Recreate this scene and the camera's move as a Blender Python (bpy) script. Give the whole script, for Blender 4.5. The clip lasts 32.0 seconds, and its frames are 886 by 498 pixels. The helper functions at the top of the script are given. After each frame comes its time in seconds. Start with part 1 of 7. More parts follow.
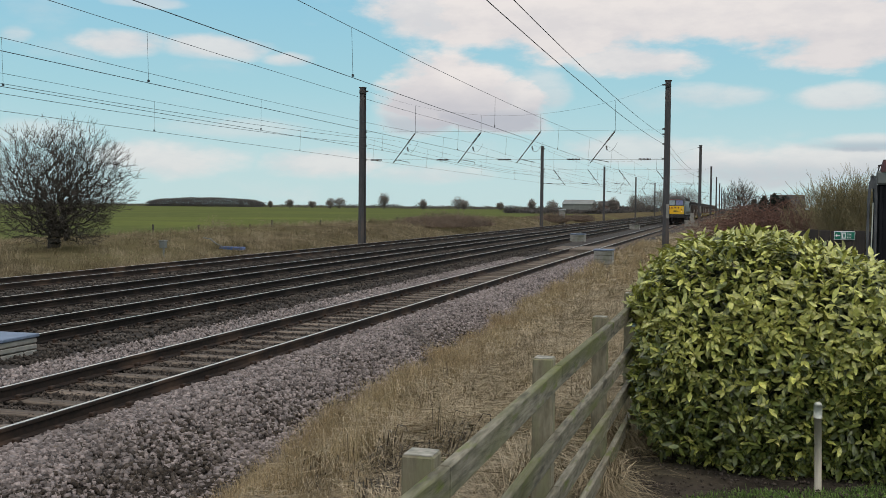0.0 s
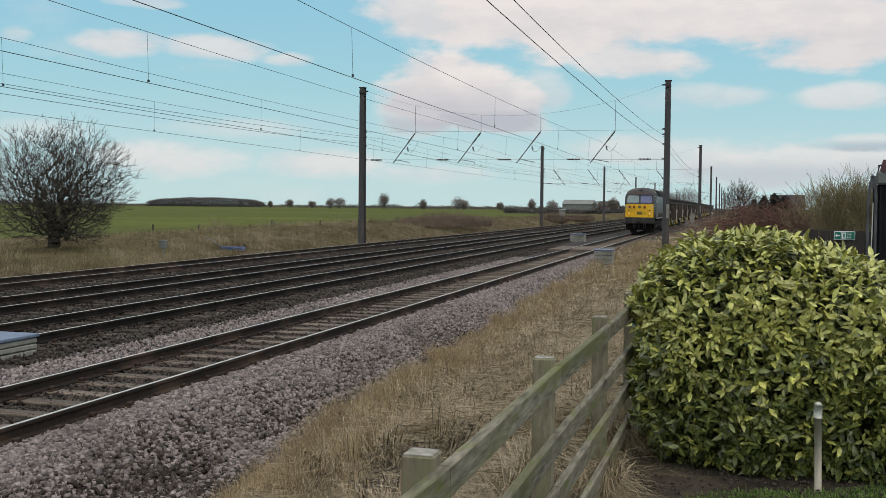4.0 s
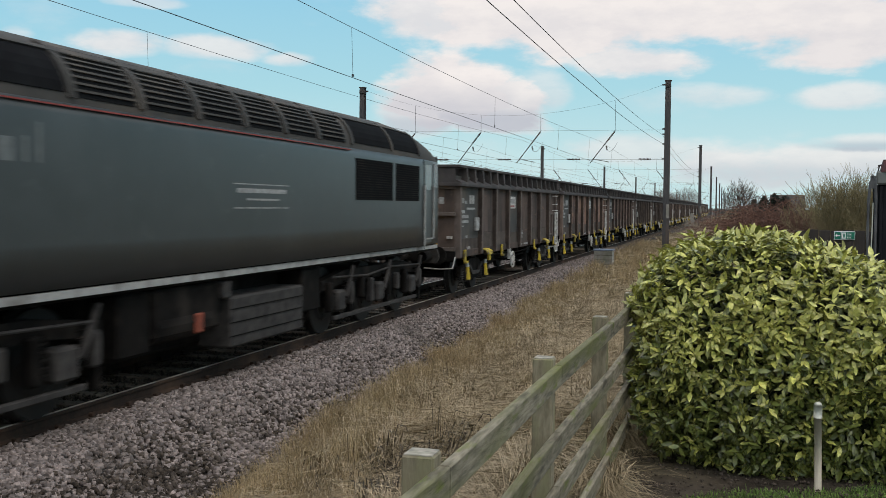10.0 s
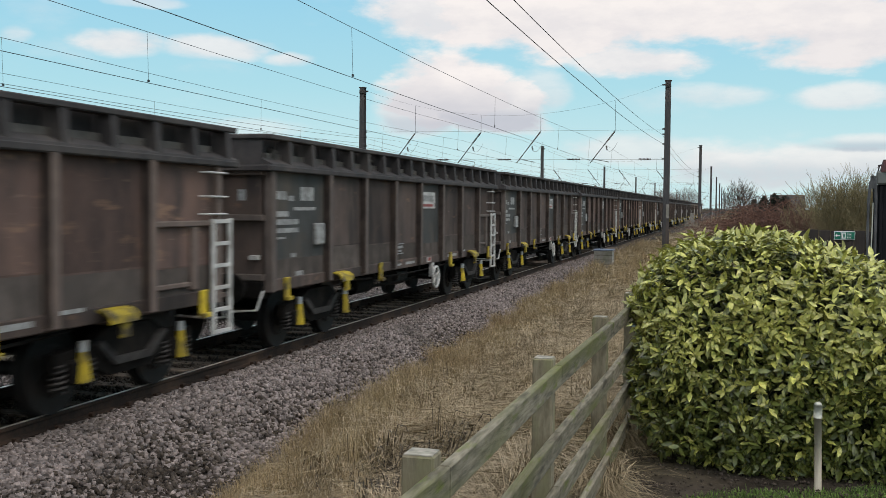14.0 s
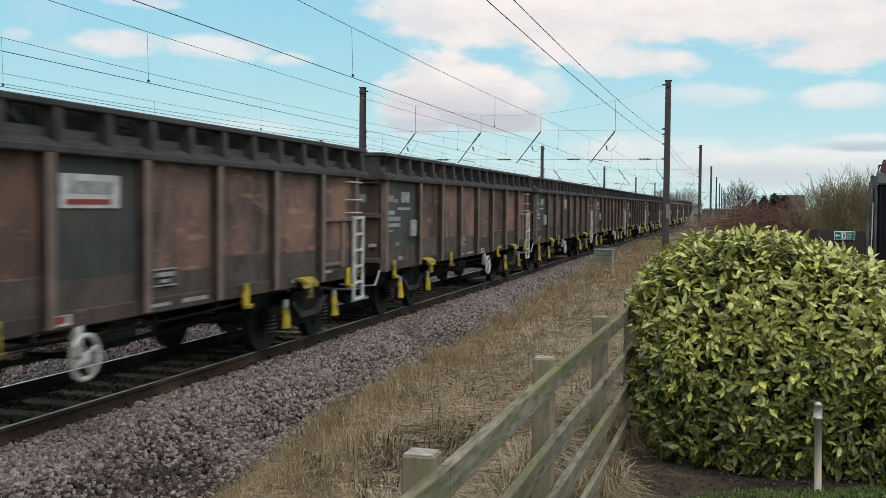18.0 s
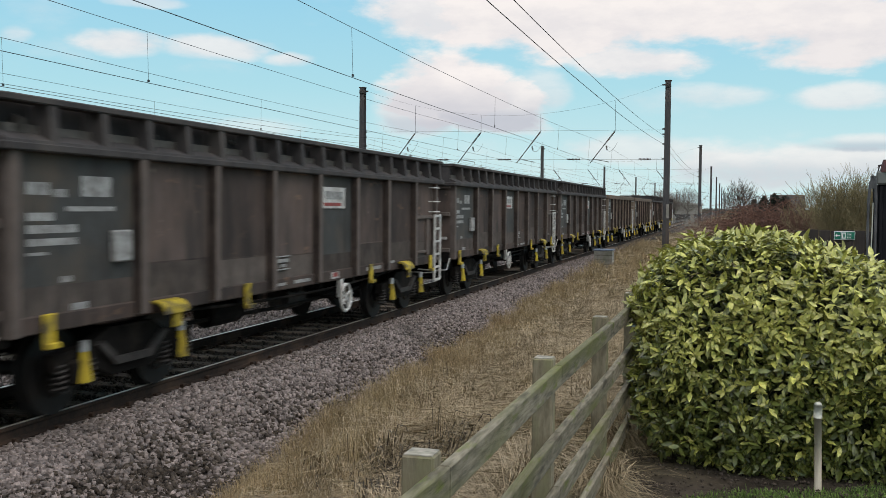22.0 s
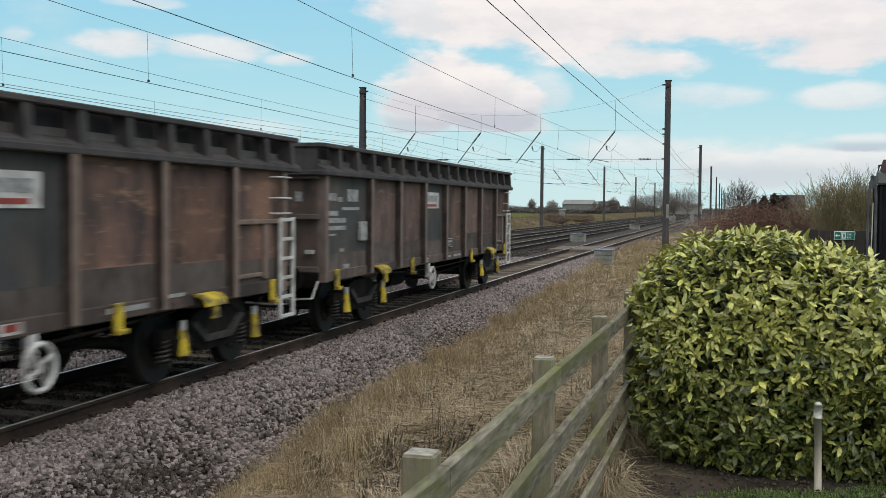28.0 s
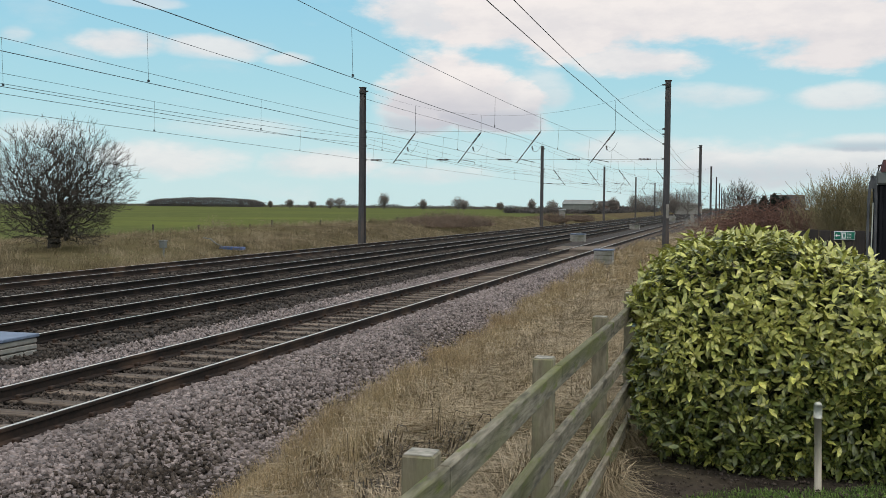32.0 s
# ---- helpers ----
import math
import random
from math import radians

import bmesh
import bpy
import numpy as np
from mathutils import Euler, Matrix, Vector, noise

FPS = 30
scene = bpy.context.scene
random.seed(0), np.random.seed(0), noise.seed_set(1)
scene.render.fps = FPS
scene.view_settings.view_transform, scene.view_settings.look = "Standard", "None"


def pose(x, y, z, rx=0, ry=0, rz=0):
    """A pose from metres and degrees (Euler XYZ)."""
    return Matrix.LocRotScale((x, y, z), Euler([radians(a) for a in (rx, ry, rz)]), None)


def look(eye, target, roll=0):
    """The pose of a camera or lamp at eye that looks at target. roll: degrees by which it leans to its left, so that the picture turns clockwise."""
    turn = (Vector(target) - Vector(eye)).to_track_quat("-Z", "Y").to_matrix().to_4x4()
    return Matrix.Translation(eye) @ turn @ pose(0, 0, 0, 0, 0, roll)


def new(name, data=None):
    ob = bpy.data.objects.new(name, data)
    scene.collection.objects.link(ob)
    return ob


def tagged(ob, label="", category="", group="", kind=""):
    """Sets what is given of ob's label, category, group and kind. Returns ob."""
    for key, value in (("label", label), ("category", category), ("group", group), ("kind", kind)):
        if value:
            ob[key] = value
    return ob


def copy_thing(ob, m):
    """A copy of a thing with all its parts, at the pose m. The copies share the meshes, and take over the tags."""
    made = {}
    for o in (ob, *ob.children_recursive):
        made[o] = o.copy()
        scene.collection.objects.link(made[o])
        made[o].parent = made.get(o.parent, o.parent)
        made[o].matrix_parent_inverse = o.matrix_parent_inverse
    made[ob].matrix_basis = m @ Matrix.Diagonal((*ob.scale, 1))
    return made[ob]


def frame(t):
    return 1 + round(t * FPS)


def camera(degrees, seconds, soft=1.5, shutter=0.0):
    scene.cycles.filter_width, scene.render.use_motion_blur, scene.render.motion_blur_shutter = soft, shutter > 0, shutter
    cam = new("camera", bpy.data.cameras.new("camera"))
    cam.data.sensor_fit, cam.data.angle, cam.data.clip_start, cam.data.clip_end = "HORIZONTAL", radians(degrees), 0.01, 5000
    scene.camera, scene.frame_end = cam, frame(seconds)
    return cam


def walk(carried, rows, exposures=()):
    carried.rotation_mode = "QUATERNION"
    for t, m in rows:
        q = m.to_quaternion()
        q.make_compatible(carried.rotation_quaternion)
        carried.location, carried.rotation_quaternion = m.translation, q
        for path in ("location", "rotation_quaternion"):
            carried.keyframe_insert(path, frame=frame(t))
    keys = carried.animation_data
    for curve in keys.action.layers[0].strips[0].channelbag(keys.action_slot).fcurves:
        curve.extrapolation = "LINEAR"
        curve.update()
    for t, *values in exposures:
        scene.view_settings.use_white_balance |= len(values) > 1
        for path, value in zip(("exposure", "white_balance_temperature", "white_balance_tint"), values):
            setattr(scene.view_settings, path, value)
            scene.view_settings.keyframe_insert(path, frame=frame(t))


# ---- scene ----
# One still camera on a tripod beside the line. x: across the tracks, y: along them, z = 0: top of the rails.
cam = camera(46.2377, 32.0, soft=0.7, shutter=0.3)
EYE = Vector((7.589, 0.0, 2.210))
YAW, PITCH = radians(15.5454), radians(2.3821)
AHEAD = Vector((-math.sin(YAW) * math.cos(PITCH), math.cos(YAW) * math.cos(PITCH), -math.sin(PITCH)))
POSE = look(EYE, EYE + 10 * AHEAD, 0.5302)
walk(cam, [(0.0, POSE), (32.0, POSE)], [(t, stops, 7050, 12) for t, stops in ((0.0, -0.13), (6.0, -0.13), (8.5, -0.07), (10.0, 0.0), (12.0, 0.07), (28.0, 0.07), (29.5, 0.04), (32.0, 0.0))])

# ---- daylight: broken white cloud over a pale blue sky, with a weak, soft sun ----
SUN_ELEVATION, SUN_AZIMUTH = radians(58), radians(110)   # azimuth from +y towards +x
world = bpy.data.worlds.new("daylight")
scene.world = world
world.use_nodes = True
wn, wl = world.node_tree.nodes, world.node_tree.links
wn.clear()


def wnode(kind, **values):
    n = wn.new(kind)
    for k, v in values.items():
        n.inputs[k].default_value = v
    return n


def wmath(op, a, b=None):
    n = wn.new("ShaderNodeMath")
    n.operation = op
    for k, v in ((0, a), (1, b)):
        if v is None:
            continue
        if isinstance(v, (int, float)):
            n.inputs[k].default_value = v
        else:
            wl.new(v, n.inputs[k])
    return n.outputs[0]


def wrange(value, a, b, c=0.0, d=1.0):
    n = wn.new("ShaderNodeMapRange")
    n.interpolation_type = "SMOOTHSTEP"
    for k, v in zip(("From Min", "From Max", "To Min", "To Max"), (a, b, c, d)):
        n.inputs[k].default_value = v
    wl.new(value, n.inputs["Value"])
    return n.outputs[0]


w_out = wn.new("ShaderNodeOutputWorld")
w_bg = wn.new("ShaderNodeBackground")
w_sky = wn.new("ShaderNodeTexSky")
w_sky.sky_type = "NISHITA"
w_sky.sun_disc = False
w_sky.sun_elevation = SUN_ELEVATION
w_sky.sun_rotation = SUN_AZIMUTH
w_sky.dust_density = 0.3
w_co = wn.new("ShaderNodeTexCoord")
w_xyz = wn.new("ShaderNodeSeparateXYZ")
wl.new(w_co.outputs["Generated"], w_xyz.inputs[0])
# the clear sky, paler towards the horizon
w_clear = wn.new("ShaderNodeValToRGB")
w_clear.color_ramp.elements[0].color = (0.50, 0.71, 0.77, 1)
w_clear.color_ramp.elements[1].color = (0.10, 0.28, 0.55, 1)
for place, colour in ((0.05, (0.46, 0.70, 0.78)), (0.11, (0.34, 0.64, 0.77)), (0.20, (0.25, 0.57, 0.78))):
    w_clear.color_ramp.elements.new(place).color = (*colour, 1)
wl.new(w_xyz.outputs["Z"], w_clear.inputs[0])
w_ten = wn.new("ShaderNodeVectorMath")
w_ten.operation = "SCALE"
w_ten.inputs["Scale"].default_value = 10
wl.new(w_clear.outputs[0], w_ten.inputs[0])
w_blue = wn.new("ShaderNodeMixRGB")
w_blue.inputs[0].default_value = 0.03
wl.new(w_ten.outputs[0], w_blue.inputs[1])
wl.new(w_sky.outputs[0], w_blue.inputs[2])
# ragged cloud
w_map = wnode("ShaderNodeMapping", Scale=(1.0, 1.0, 2.6))
wl.new(w_co.outputs["Generated"], w_map.inputs["Vector"])
w_fine = wnode("ShaderNodeTexNoise", Scale=7.0, Detail=8.0, Roughness=0.55)
wl.new(w_map.outputs[0], w_fine.inputs["Vector"])
w_warp = wnode("ShaderNodeTexNoise", Scale=19.0, Detail=8.0, Roughness=0.6)
wl.new(w_map.outputs[0], w_warp.inputs["Vector"])
cover = wrange(w_fine.outputs["Fac"], 0.55, 0.80, 0.0, 0.35)
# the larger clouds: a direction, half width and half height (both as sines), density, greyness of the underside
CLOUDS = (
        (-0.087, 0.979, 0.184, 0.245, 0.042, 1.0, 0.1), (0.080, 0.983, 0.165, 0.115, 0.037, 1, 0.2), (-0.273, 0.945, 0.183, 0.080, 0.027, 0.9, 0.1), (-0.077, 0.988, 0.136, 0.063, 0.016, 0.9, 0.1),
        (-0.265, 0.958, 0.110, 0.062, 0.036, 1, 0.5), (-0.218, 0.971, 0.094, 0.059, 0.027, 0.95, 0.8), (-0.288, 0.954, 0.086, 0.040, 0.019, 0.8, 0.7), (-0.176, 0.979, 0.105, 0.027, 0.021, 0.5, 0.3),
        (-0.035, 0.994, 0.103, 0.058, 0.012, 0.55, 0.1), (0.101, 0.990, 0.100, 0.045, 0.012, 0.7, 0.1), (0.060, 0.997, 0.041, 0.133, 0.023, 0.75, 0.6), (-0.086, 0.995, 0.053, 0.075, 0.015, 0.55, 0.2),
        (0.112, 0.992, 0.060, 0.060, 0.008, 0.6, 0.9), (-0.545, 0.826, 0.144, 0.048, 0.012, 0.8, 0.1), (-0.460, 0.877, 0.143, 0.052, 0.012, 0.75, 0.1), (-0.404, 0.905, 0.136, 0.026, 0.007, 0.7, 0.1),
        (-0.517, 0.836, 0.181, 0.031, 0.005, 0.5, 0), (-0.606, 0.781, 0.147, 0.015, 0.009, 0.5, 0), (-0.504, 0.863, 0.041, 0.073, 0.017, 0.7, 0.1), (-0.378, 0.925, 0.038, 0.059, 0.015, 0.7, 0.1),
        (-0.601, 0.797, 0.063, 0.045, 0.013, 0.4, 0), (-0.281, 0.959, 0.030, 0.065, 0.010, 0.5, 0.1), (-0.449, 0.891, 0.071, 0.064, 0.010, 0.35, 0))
grey = None
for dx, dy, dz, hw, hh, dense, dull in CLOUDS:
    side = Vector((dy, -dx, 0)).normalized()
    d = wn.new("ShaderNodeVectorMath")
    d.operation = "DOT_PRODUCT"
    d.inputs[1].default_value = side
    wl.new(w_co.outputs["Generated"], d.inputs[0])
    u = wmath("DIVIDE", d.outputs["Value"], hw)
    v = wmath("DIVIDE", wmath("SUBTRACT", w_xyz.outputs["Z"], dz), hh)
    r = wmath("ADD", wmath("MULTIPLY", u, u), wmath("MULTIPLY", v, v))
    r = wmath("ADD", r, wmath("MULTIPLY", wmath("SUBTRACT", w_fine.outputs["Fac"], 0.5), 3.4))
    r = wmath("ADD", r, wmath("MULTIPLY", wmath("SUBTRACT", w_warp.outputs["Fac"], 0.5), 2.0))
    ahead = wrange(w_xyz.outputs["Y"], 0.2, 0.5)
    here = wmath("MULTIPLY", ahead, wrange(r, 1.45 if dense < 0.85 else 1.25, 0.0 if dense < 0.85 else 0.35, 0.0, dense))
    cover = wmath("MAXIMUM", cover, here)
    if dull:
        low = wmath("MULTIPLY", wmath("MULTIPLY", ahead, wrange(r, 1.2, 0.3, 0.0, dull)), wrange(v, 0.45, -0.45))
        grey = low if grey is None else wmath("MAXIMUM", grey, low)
# away from the view the cloud lies in a broken sheet, added lower behind
w_big = wnode("ShaderNodeTexNoise", Scale=3.0, Detail=6.0)
wl.new(w_map.outputs[0], w_big.inputs["Vector"])
cover = wmath("MAXIMUM", cover, wmath("MULTIPLY", wrange(w_big.outputs["Fac"], 0.38, 0.60), wmath("MAXIMUM", wrange(w_xyz.outputs["Z"], 0.22, 0.40), wmath("MULTIPLY", wrange(w_xyz.outputs["Y"], 0.35, -0.15), wrange(w_xyz.outputs["Z"], 0.02, 0.16)))))
shade = wn.new("ShaderNodeValToRGB")
shade.color_ramp.elements[0].position, shade.color_ramp.elements[1].position = 0.38, 0.60
shade.color_ramp.elements[0].color, shade.color_ramp.elements[1].color = (0.83, 0.83, 0.86, 1), (0.74, 0.75, 0.80, 1)
wl.new(w_warp.outputs["Fac"], shade.inputs[0])
w_white = wn.new("ShaderNodeVectorMath")
w_white.operation = "SCALE"
wl.new(wmath("ADD", wrange(w_xyz.outputs["Z"], 0.25, 0.85, 9.5, 21.0), wrange(w_xyz.outputs["Y"], 0.3, -0.3, 0.0, 6.0)), w_white.inputs["Scale"])   # cloud is brightest overhead; unseen cloud behind is brightened to light upright sides
w_under = wn.new("ShaderNodeMixRGB")
w_under.inputs[2].default_value = (0.42, 0.47, 0.58, 1)
wl.new(grey, w_under.inputs[0])
wl.new(shade.outputs[0], w_under.inputs[1])
wl.new(w_under.outputs[0], w_white.inputs[0])
w_mix = wn.new("ShaderNodeMixRGB")
wl.new(cover, w_mix.inputs[0])
wl.new(w_blue.outputs[0], w_mix.inputs[1])
wl.new(w_white.outputs[0], w_mix.inputs[2])
wl.new(w_mix.outputs[0], w_bg.inputs[0])
wl.new(w_bg.outputs[0], w_out.inputs[0])
w_bg.inputs[1].default_value = 0.110

sun = new("sun", bpy.data.lights.new("sun", "SUN"))
sun.data.energy = 0.95
sun.data.angle = radians(35)
sun.data.color = (1.0, 0.95, 0.88)
TO_SUN = Vector((math.sin(SUN_AZIMUTH) * math.cos(SUN_ELEVATION), math.cos(SUN_AZIMUTH) * math.cos(SUN_ELEVATION), math.sin(SUN_ELEVATION)))
sun.matrix_world = look(60 * TO_SUN, Vector((0, 0, 0)))

# ---- materials ----
def material(name, base, second=None, scale=8.0, rough=0.8, metal=0.0, bump=0.0, bump_scale=None, stretch=(1, 1, 1), third=None, third_scale=0.7,
             third_at=(0.5, 0.7), vary=0.0, islands=0.0, spec=0.4, coords="Object", rough_spread=0.1, detail=6.0, dist=0.01, mix_at=(0.35, 0.65), layers=()):
    """A worn surface: two colours mixed by fine noise, a third by coarse noise, with relief. vary: brightness spread from object to
    object; islands: from piece to piece of one mesh; layers: further (colour, scale, stretch, from, to, strength) stains."""
    m = bpy.data.materials.new(name)
    m.use_nodes = True
    n, l = m.node_tree.nodes, m.node_tree.links
    b = n["Principled BSDF"]
    b.inputs["Metallic"].default_value = metal
    b.inputs["Specular IOR Level"].default_value = spec
    co = n.new("ShaderNodeTexCoord")
    mp = n.new("ShaderNodeMapping")
    mp.inputs["Scale"].default_value = stretch
    l.new(co.outputs[coords], mp.inputs["Vector"])
    fine = n.new("ShaderNodeTexNoise")
    fine.inputs["Scale"].default_value = scale
    fine.inputs["Detail"].default_value = detail
    fine.inputs["Roughness"].default_value = 0.6
    l.new(mp.outputs[0], fine.inputs["Vector"])
    ramp = n.new("ShaderNodeValToRGB")
    ramp.color_ramp.elements[0].position, ramp.color_ramp.elements[1].position = mix_at
    second = second or tuple(c * 0.75 for c in base)
    ramp.color_ramp.elements[0].color, ramp.color_ramp.elements[1].color = (*second, 1), (*base, 1)
    l.new(fine.outputs["Fac"], ramp.inputs[0])
    colour = ramp.outputs[0]
    if third:
        coarse = n.new("ShaderNodeTexNoise")
        coarse.inputs["Scale"].default_value = third_scale
        coarse.inputs["Detail"].default_value = 5
        l.new(mp.outputs[0], coarse.inputs["Vector"])
        r2 = n.new("ShaderNodeValToRGB")
        r2.color_ramp.elements[0].position, r2.color_ramp.elements[1].position = third_at
        l.new(coarse.outputs["Fac"], r2.inputs[0])
        mx = n.new("ShaderNodeMixRGB")
        mx.inputs[2].default_value = (*third, 1)
        l.new(r2.outputs[0], mx.inputs[0])
        l.new(colour, mx.inputs[1])
        colour = mx.outputs[0]
    for tint, size, pull, lo, hi, strength in layers:
        mp2 = n.new("ShaderNodeMapping")
        mp2.inputs["Scale"].default_value = pull
        mp2.inputs["Location"].default_value = (size, size * 1.7, 0.4)
        l.new(co.outputs[coords], mp2.inputs["Vector"])
        sn = n.new("ShaderNodeTexNoise")
        sn.inputs["Scale"].default_value = size
        sn.inputs["Detail"].default_value = 7
        sn.inputs["Roughness"].default_value = 0.62
        l.new(mp2.outputs[0], sn.inputs["Vector"])
        sr = n.new("ShaderNodeMapRange")
        for key, val in zip(("From Min", "From Max", "To Min", "To Max"), (lo, hi, 0.0, strength)):
            sr.inputs[key].default_value = val
        l.new(sn.outputs["Fac"], sr.inputs["Value"])
        mx = n.new("ShaderNodeMixRGB")
        mx.inputs[2].default_value = (*tint, 1)
        l.new(sr.outputs[0], mx.inputs[0])
        l.new(colour, mx.inputs[1])
        colour = mx.outputs[0]
    for amount, node, socket in ((vary, "ShaderNodeObjectInfo", "Random"), (islands, "ShaderNodeNewGeometry", "Random Per Island")):
        if amount:
            src = n.new(node)
            rng = n.new("ShaderNodeMapRange")
            rng.inputs["To Min"].default_value, rng.inputs["To Max"].default_value = 1 - amount, 1 + amount
            l.new(src.outputs[socket], rng.inputs["Value"])
            sc = n.new("ShaderNodeVectorMath")
            sc.operation = "SCALE"
            l.new(colour, sc.inputs[0])
            l.new(rng.outputs[0], sc.inputs["Scale"])
            colour = sc.outputs[0]
    l.new(colour, b.inputs["Base Color"])
    rr = n.new("ShaderNodeMapRange")
    rr.inputs["To Min"].default_value, rr.inputs["To Max"].default_value = max(rough - rough_spread, 0.02), min(rough + rough_spread, 1)
    l.new(fine.outputs["Fac"], rr.inputs["Value"])
    l.new(rr.outputs[0], b.inputs["Roughness"])
    if bump:
        bf = fine
        if bump_scale:
            bf = n.new("ShaderNodeTexNoise")
            bf.inputs["Scale"].default_value = bump_scale
            bf.inputs["Detail"].default_value = 4
            l.new(mp.outputs[0], bf.inputs["Vector"])
        bp = n.new("ShaderNodeBump")
        bp.inputs["Strength"].default_value = bump
        bp.inputs["Distance"].default_value = dist
        l.new(bf.outputs["Fac"], bp.inputs["Height"])
        l.new(bp.outputs[0], b.inputs["Normal"])
    return m


def glow(name, colour, strength):
    m = bpy.data.materials.new(name)
    m.use_nodes = True
    b = m.node_tree.nodes["Principled BSDF"]
    b.inputs["Base Color"].default_value = (*colour, 1)
    b.inputs["Emission Color"].default_value = (*colour, 1)
    b.inputs["Emission Strength"].default_value = strength
    return m


def pane(name, colour, rough=0.05, clear=1.0):
    m = bpy.data.materials.new(name)
    m.use_nodes = True
    b = m.node_tree.nodes["Principled BSDF"]
    b.inputs["Base Color"].default_value = (*colour, 1)
    b.inputs["Transmission Weight"].default_value = clear
    b.inputs["Roughness"].default_value = rough
    b.inputs["IOR"].default_value = 1.45 if clear < 1 else 1.1
    return m


M = {}
M["soil"] = material("soil", (0.062, 0.050, 0.038), (0.026, 0.021, 0.016), scale=6, rough=0.95, spec=0.1, bump=0.9, dist=0.04, third=(0.10, 0.085, 0.055), third_scale=0.5)
M["ballast_bed"] = material("ballast_bed", (0.085, 0.072, 0.063), (0.022, 0.018, 0.016), scale=16, rough=0.95, bump=1.0, dist=0.04, spec=0.1, third=(0.04, 0.033, 0.028), third_scale=0.5, detail=8)
M["old_bed"] = material("old_bed", (0.062, 0.052, 0.043), (0.022, 0.018, 0.015), scale=14, spec=0.1, rough=0.95, bump=1.0, dist=0.04, third=(0.05, 0.043, 0.034), third_scale=0.4, detail=8)
M["stone"] = material("ballast_stone", (0.275, 0.232, 0.215), (0.125, 0.105, 0.097), scale=26, rough=0.95, bump=0.3, islands=0.5, spec=0.15, third=(0.11, 0.094, 0.084), third_scale=0.6, third_at=(0.58, 0.76))
M["dark_stone"] = material("dirty_stone", (0.085, 0.069, 0.056), (0.036, 0.029, 0.024), scale=30, rough=0.95, islands=0.55, spec=0.15, third=(0.17, 0.145, 0.125), third_scale=0.5, third_at=(0.58, 0.78))
M["oily_stone"] = material("oily_stone", (0.072, 0.060, 0.050), (0.032, 0.027, 0.023), scale=30, rough=0.95, islands=0.55, spec=0.1, third=(0.14, 0.122, 0.106), third_scale=0.5, third_at=(0.58, 0.78))
M["rail"] = material("rusty_rail", (0.034, 0.022, 0.016), (0.015, 0.011, 0.009), scale=20, rough=0.8, spec=0.2, bump=0.2, third=(0.085, 0.052, 0.035), third_scale=1.0)
M["main_rail"] = material("dark_grimy_rail", (0.020, 0.0155, 0.013), (0.010, 0.008, 0.007), scale=20, rough=0.85, spec=0.12, bump=0.2, third=(0.042, 0.03, 0.023), third_scale=1.0)
M["rail_top"] = material("polished_rail_head", (0.80, 0.72, 0.64), (0.56, 0.50, 0.44), scale=12, rough=0.42, metal=0.8, stretch=(6, 0.3, 6))
M["sleeper"] = material("weathered_sleeper", (0.205, 0.163, 0.126), (0.09, 0.07, 0.055), scale=9, spec=0.1, rough=0.95, bump=0.5, stretch=(0.35, 5, 5), vary=0.25, third=(0.12, 0.10, 0.085), third_scale=1.5)
M["dirty_sleeper"] = material("dirt_caked_sleeper", (0.098, 0.081, 0.066), (0.045, 0.037, 0.031), scale=9, spec=0.05, rough=0.97, bump=0.5, stretch=(0.35, 5, 5), vary=0.3, third=(0.065, 0.054, 0.045), third_scale=1.5)
M["concrete"] = material("concrete", (0.30, 0.285, 0.25), (0.20, 0.19, 0.17), scale=7, rough=0.95, bump=0.3, third=(0.15, 0.15, 0.11), third_scale=1.2)
M["iron"] = material("dark_iron", (0.045, 0.040, 0.036), (0.025, 0.022, 0.02), scale=15, rough=0.65, bump=0.2)
M["mast"] = material("weathered_mast_steel", (0.078, 0.076, 0.078), (0.05, 0.048, 0.049), scale=6, rough=0.75, spec=0.2, bump=0.15, stretch=(4, 4, 0.5), third=(0.11, 0.085, 0.07), third_scale=0.8)
M["galv"] = material("galvanised_steel", (0.42, 0.43, 0.43), (0.30, 0.31, 0.31), scale=8, rough=0.5, metal=0.6)
M["wire"] = material("copper_wire", (0.05, 0.06, 0.065), (0.035, 0.04, 0.045), scale=4, rough=0.6, metal=0.3)
M["porcelain"] = material("brown_porcelain", (0.05, 0.028, 0.02), (0.035, 0.02, 0.015), scale=10, rough=0.25)
M["grass"] = material("dry_grass", (0.43, 0.355, 0.245), (0.25, 0.20, 0.13), scale=2.2, rough=0.9, spec=0.15, islands=0.4, third=(0.22, 0.17, 0.098), third_scale=0.5, third_at=(0.46, 0.66))
M["lawn"] = material("lawn_grass", (0.125, 0.20, 0.045), (0.085, 0.14, 0.032), scale=4, rough=0.9, islands=0.4)
M["field"] = material("green_crop", (0.098, 0.112, 0.042), (0.078, 0.090, 0.035), scale=0.5, rough=1.0, spec=0.0, third=(0.12, 0.135, 0.04), third_scale=0.02)
M["rough_land"] = material("rough_grassland", (0.13, 0.103, 0.062), (0.055, 0.044, 0.026), scale=1.2, rough=1.0, spec=0.0, bump=0.8, dist=0.2, third=(0.12, 0.105, 0.05), third_scale=0.06)
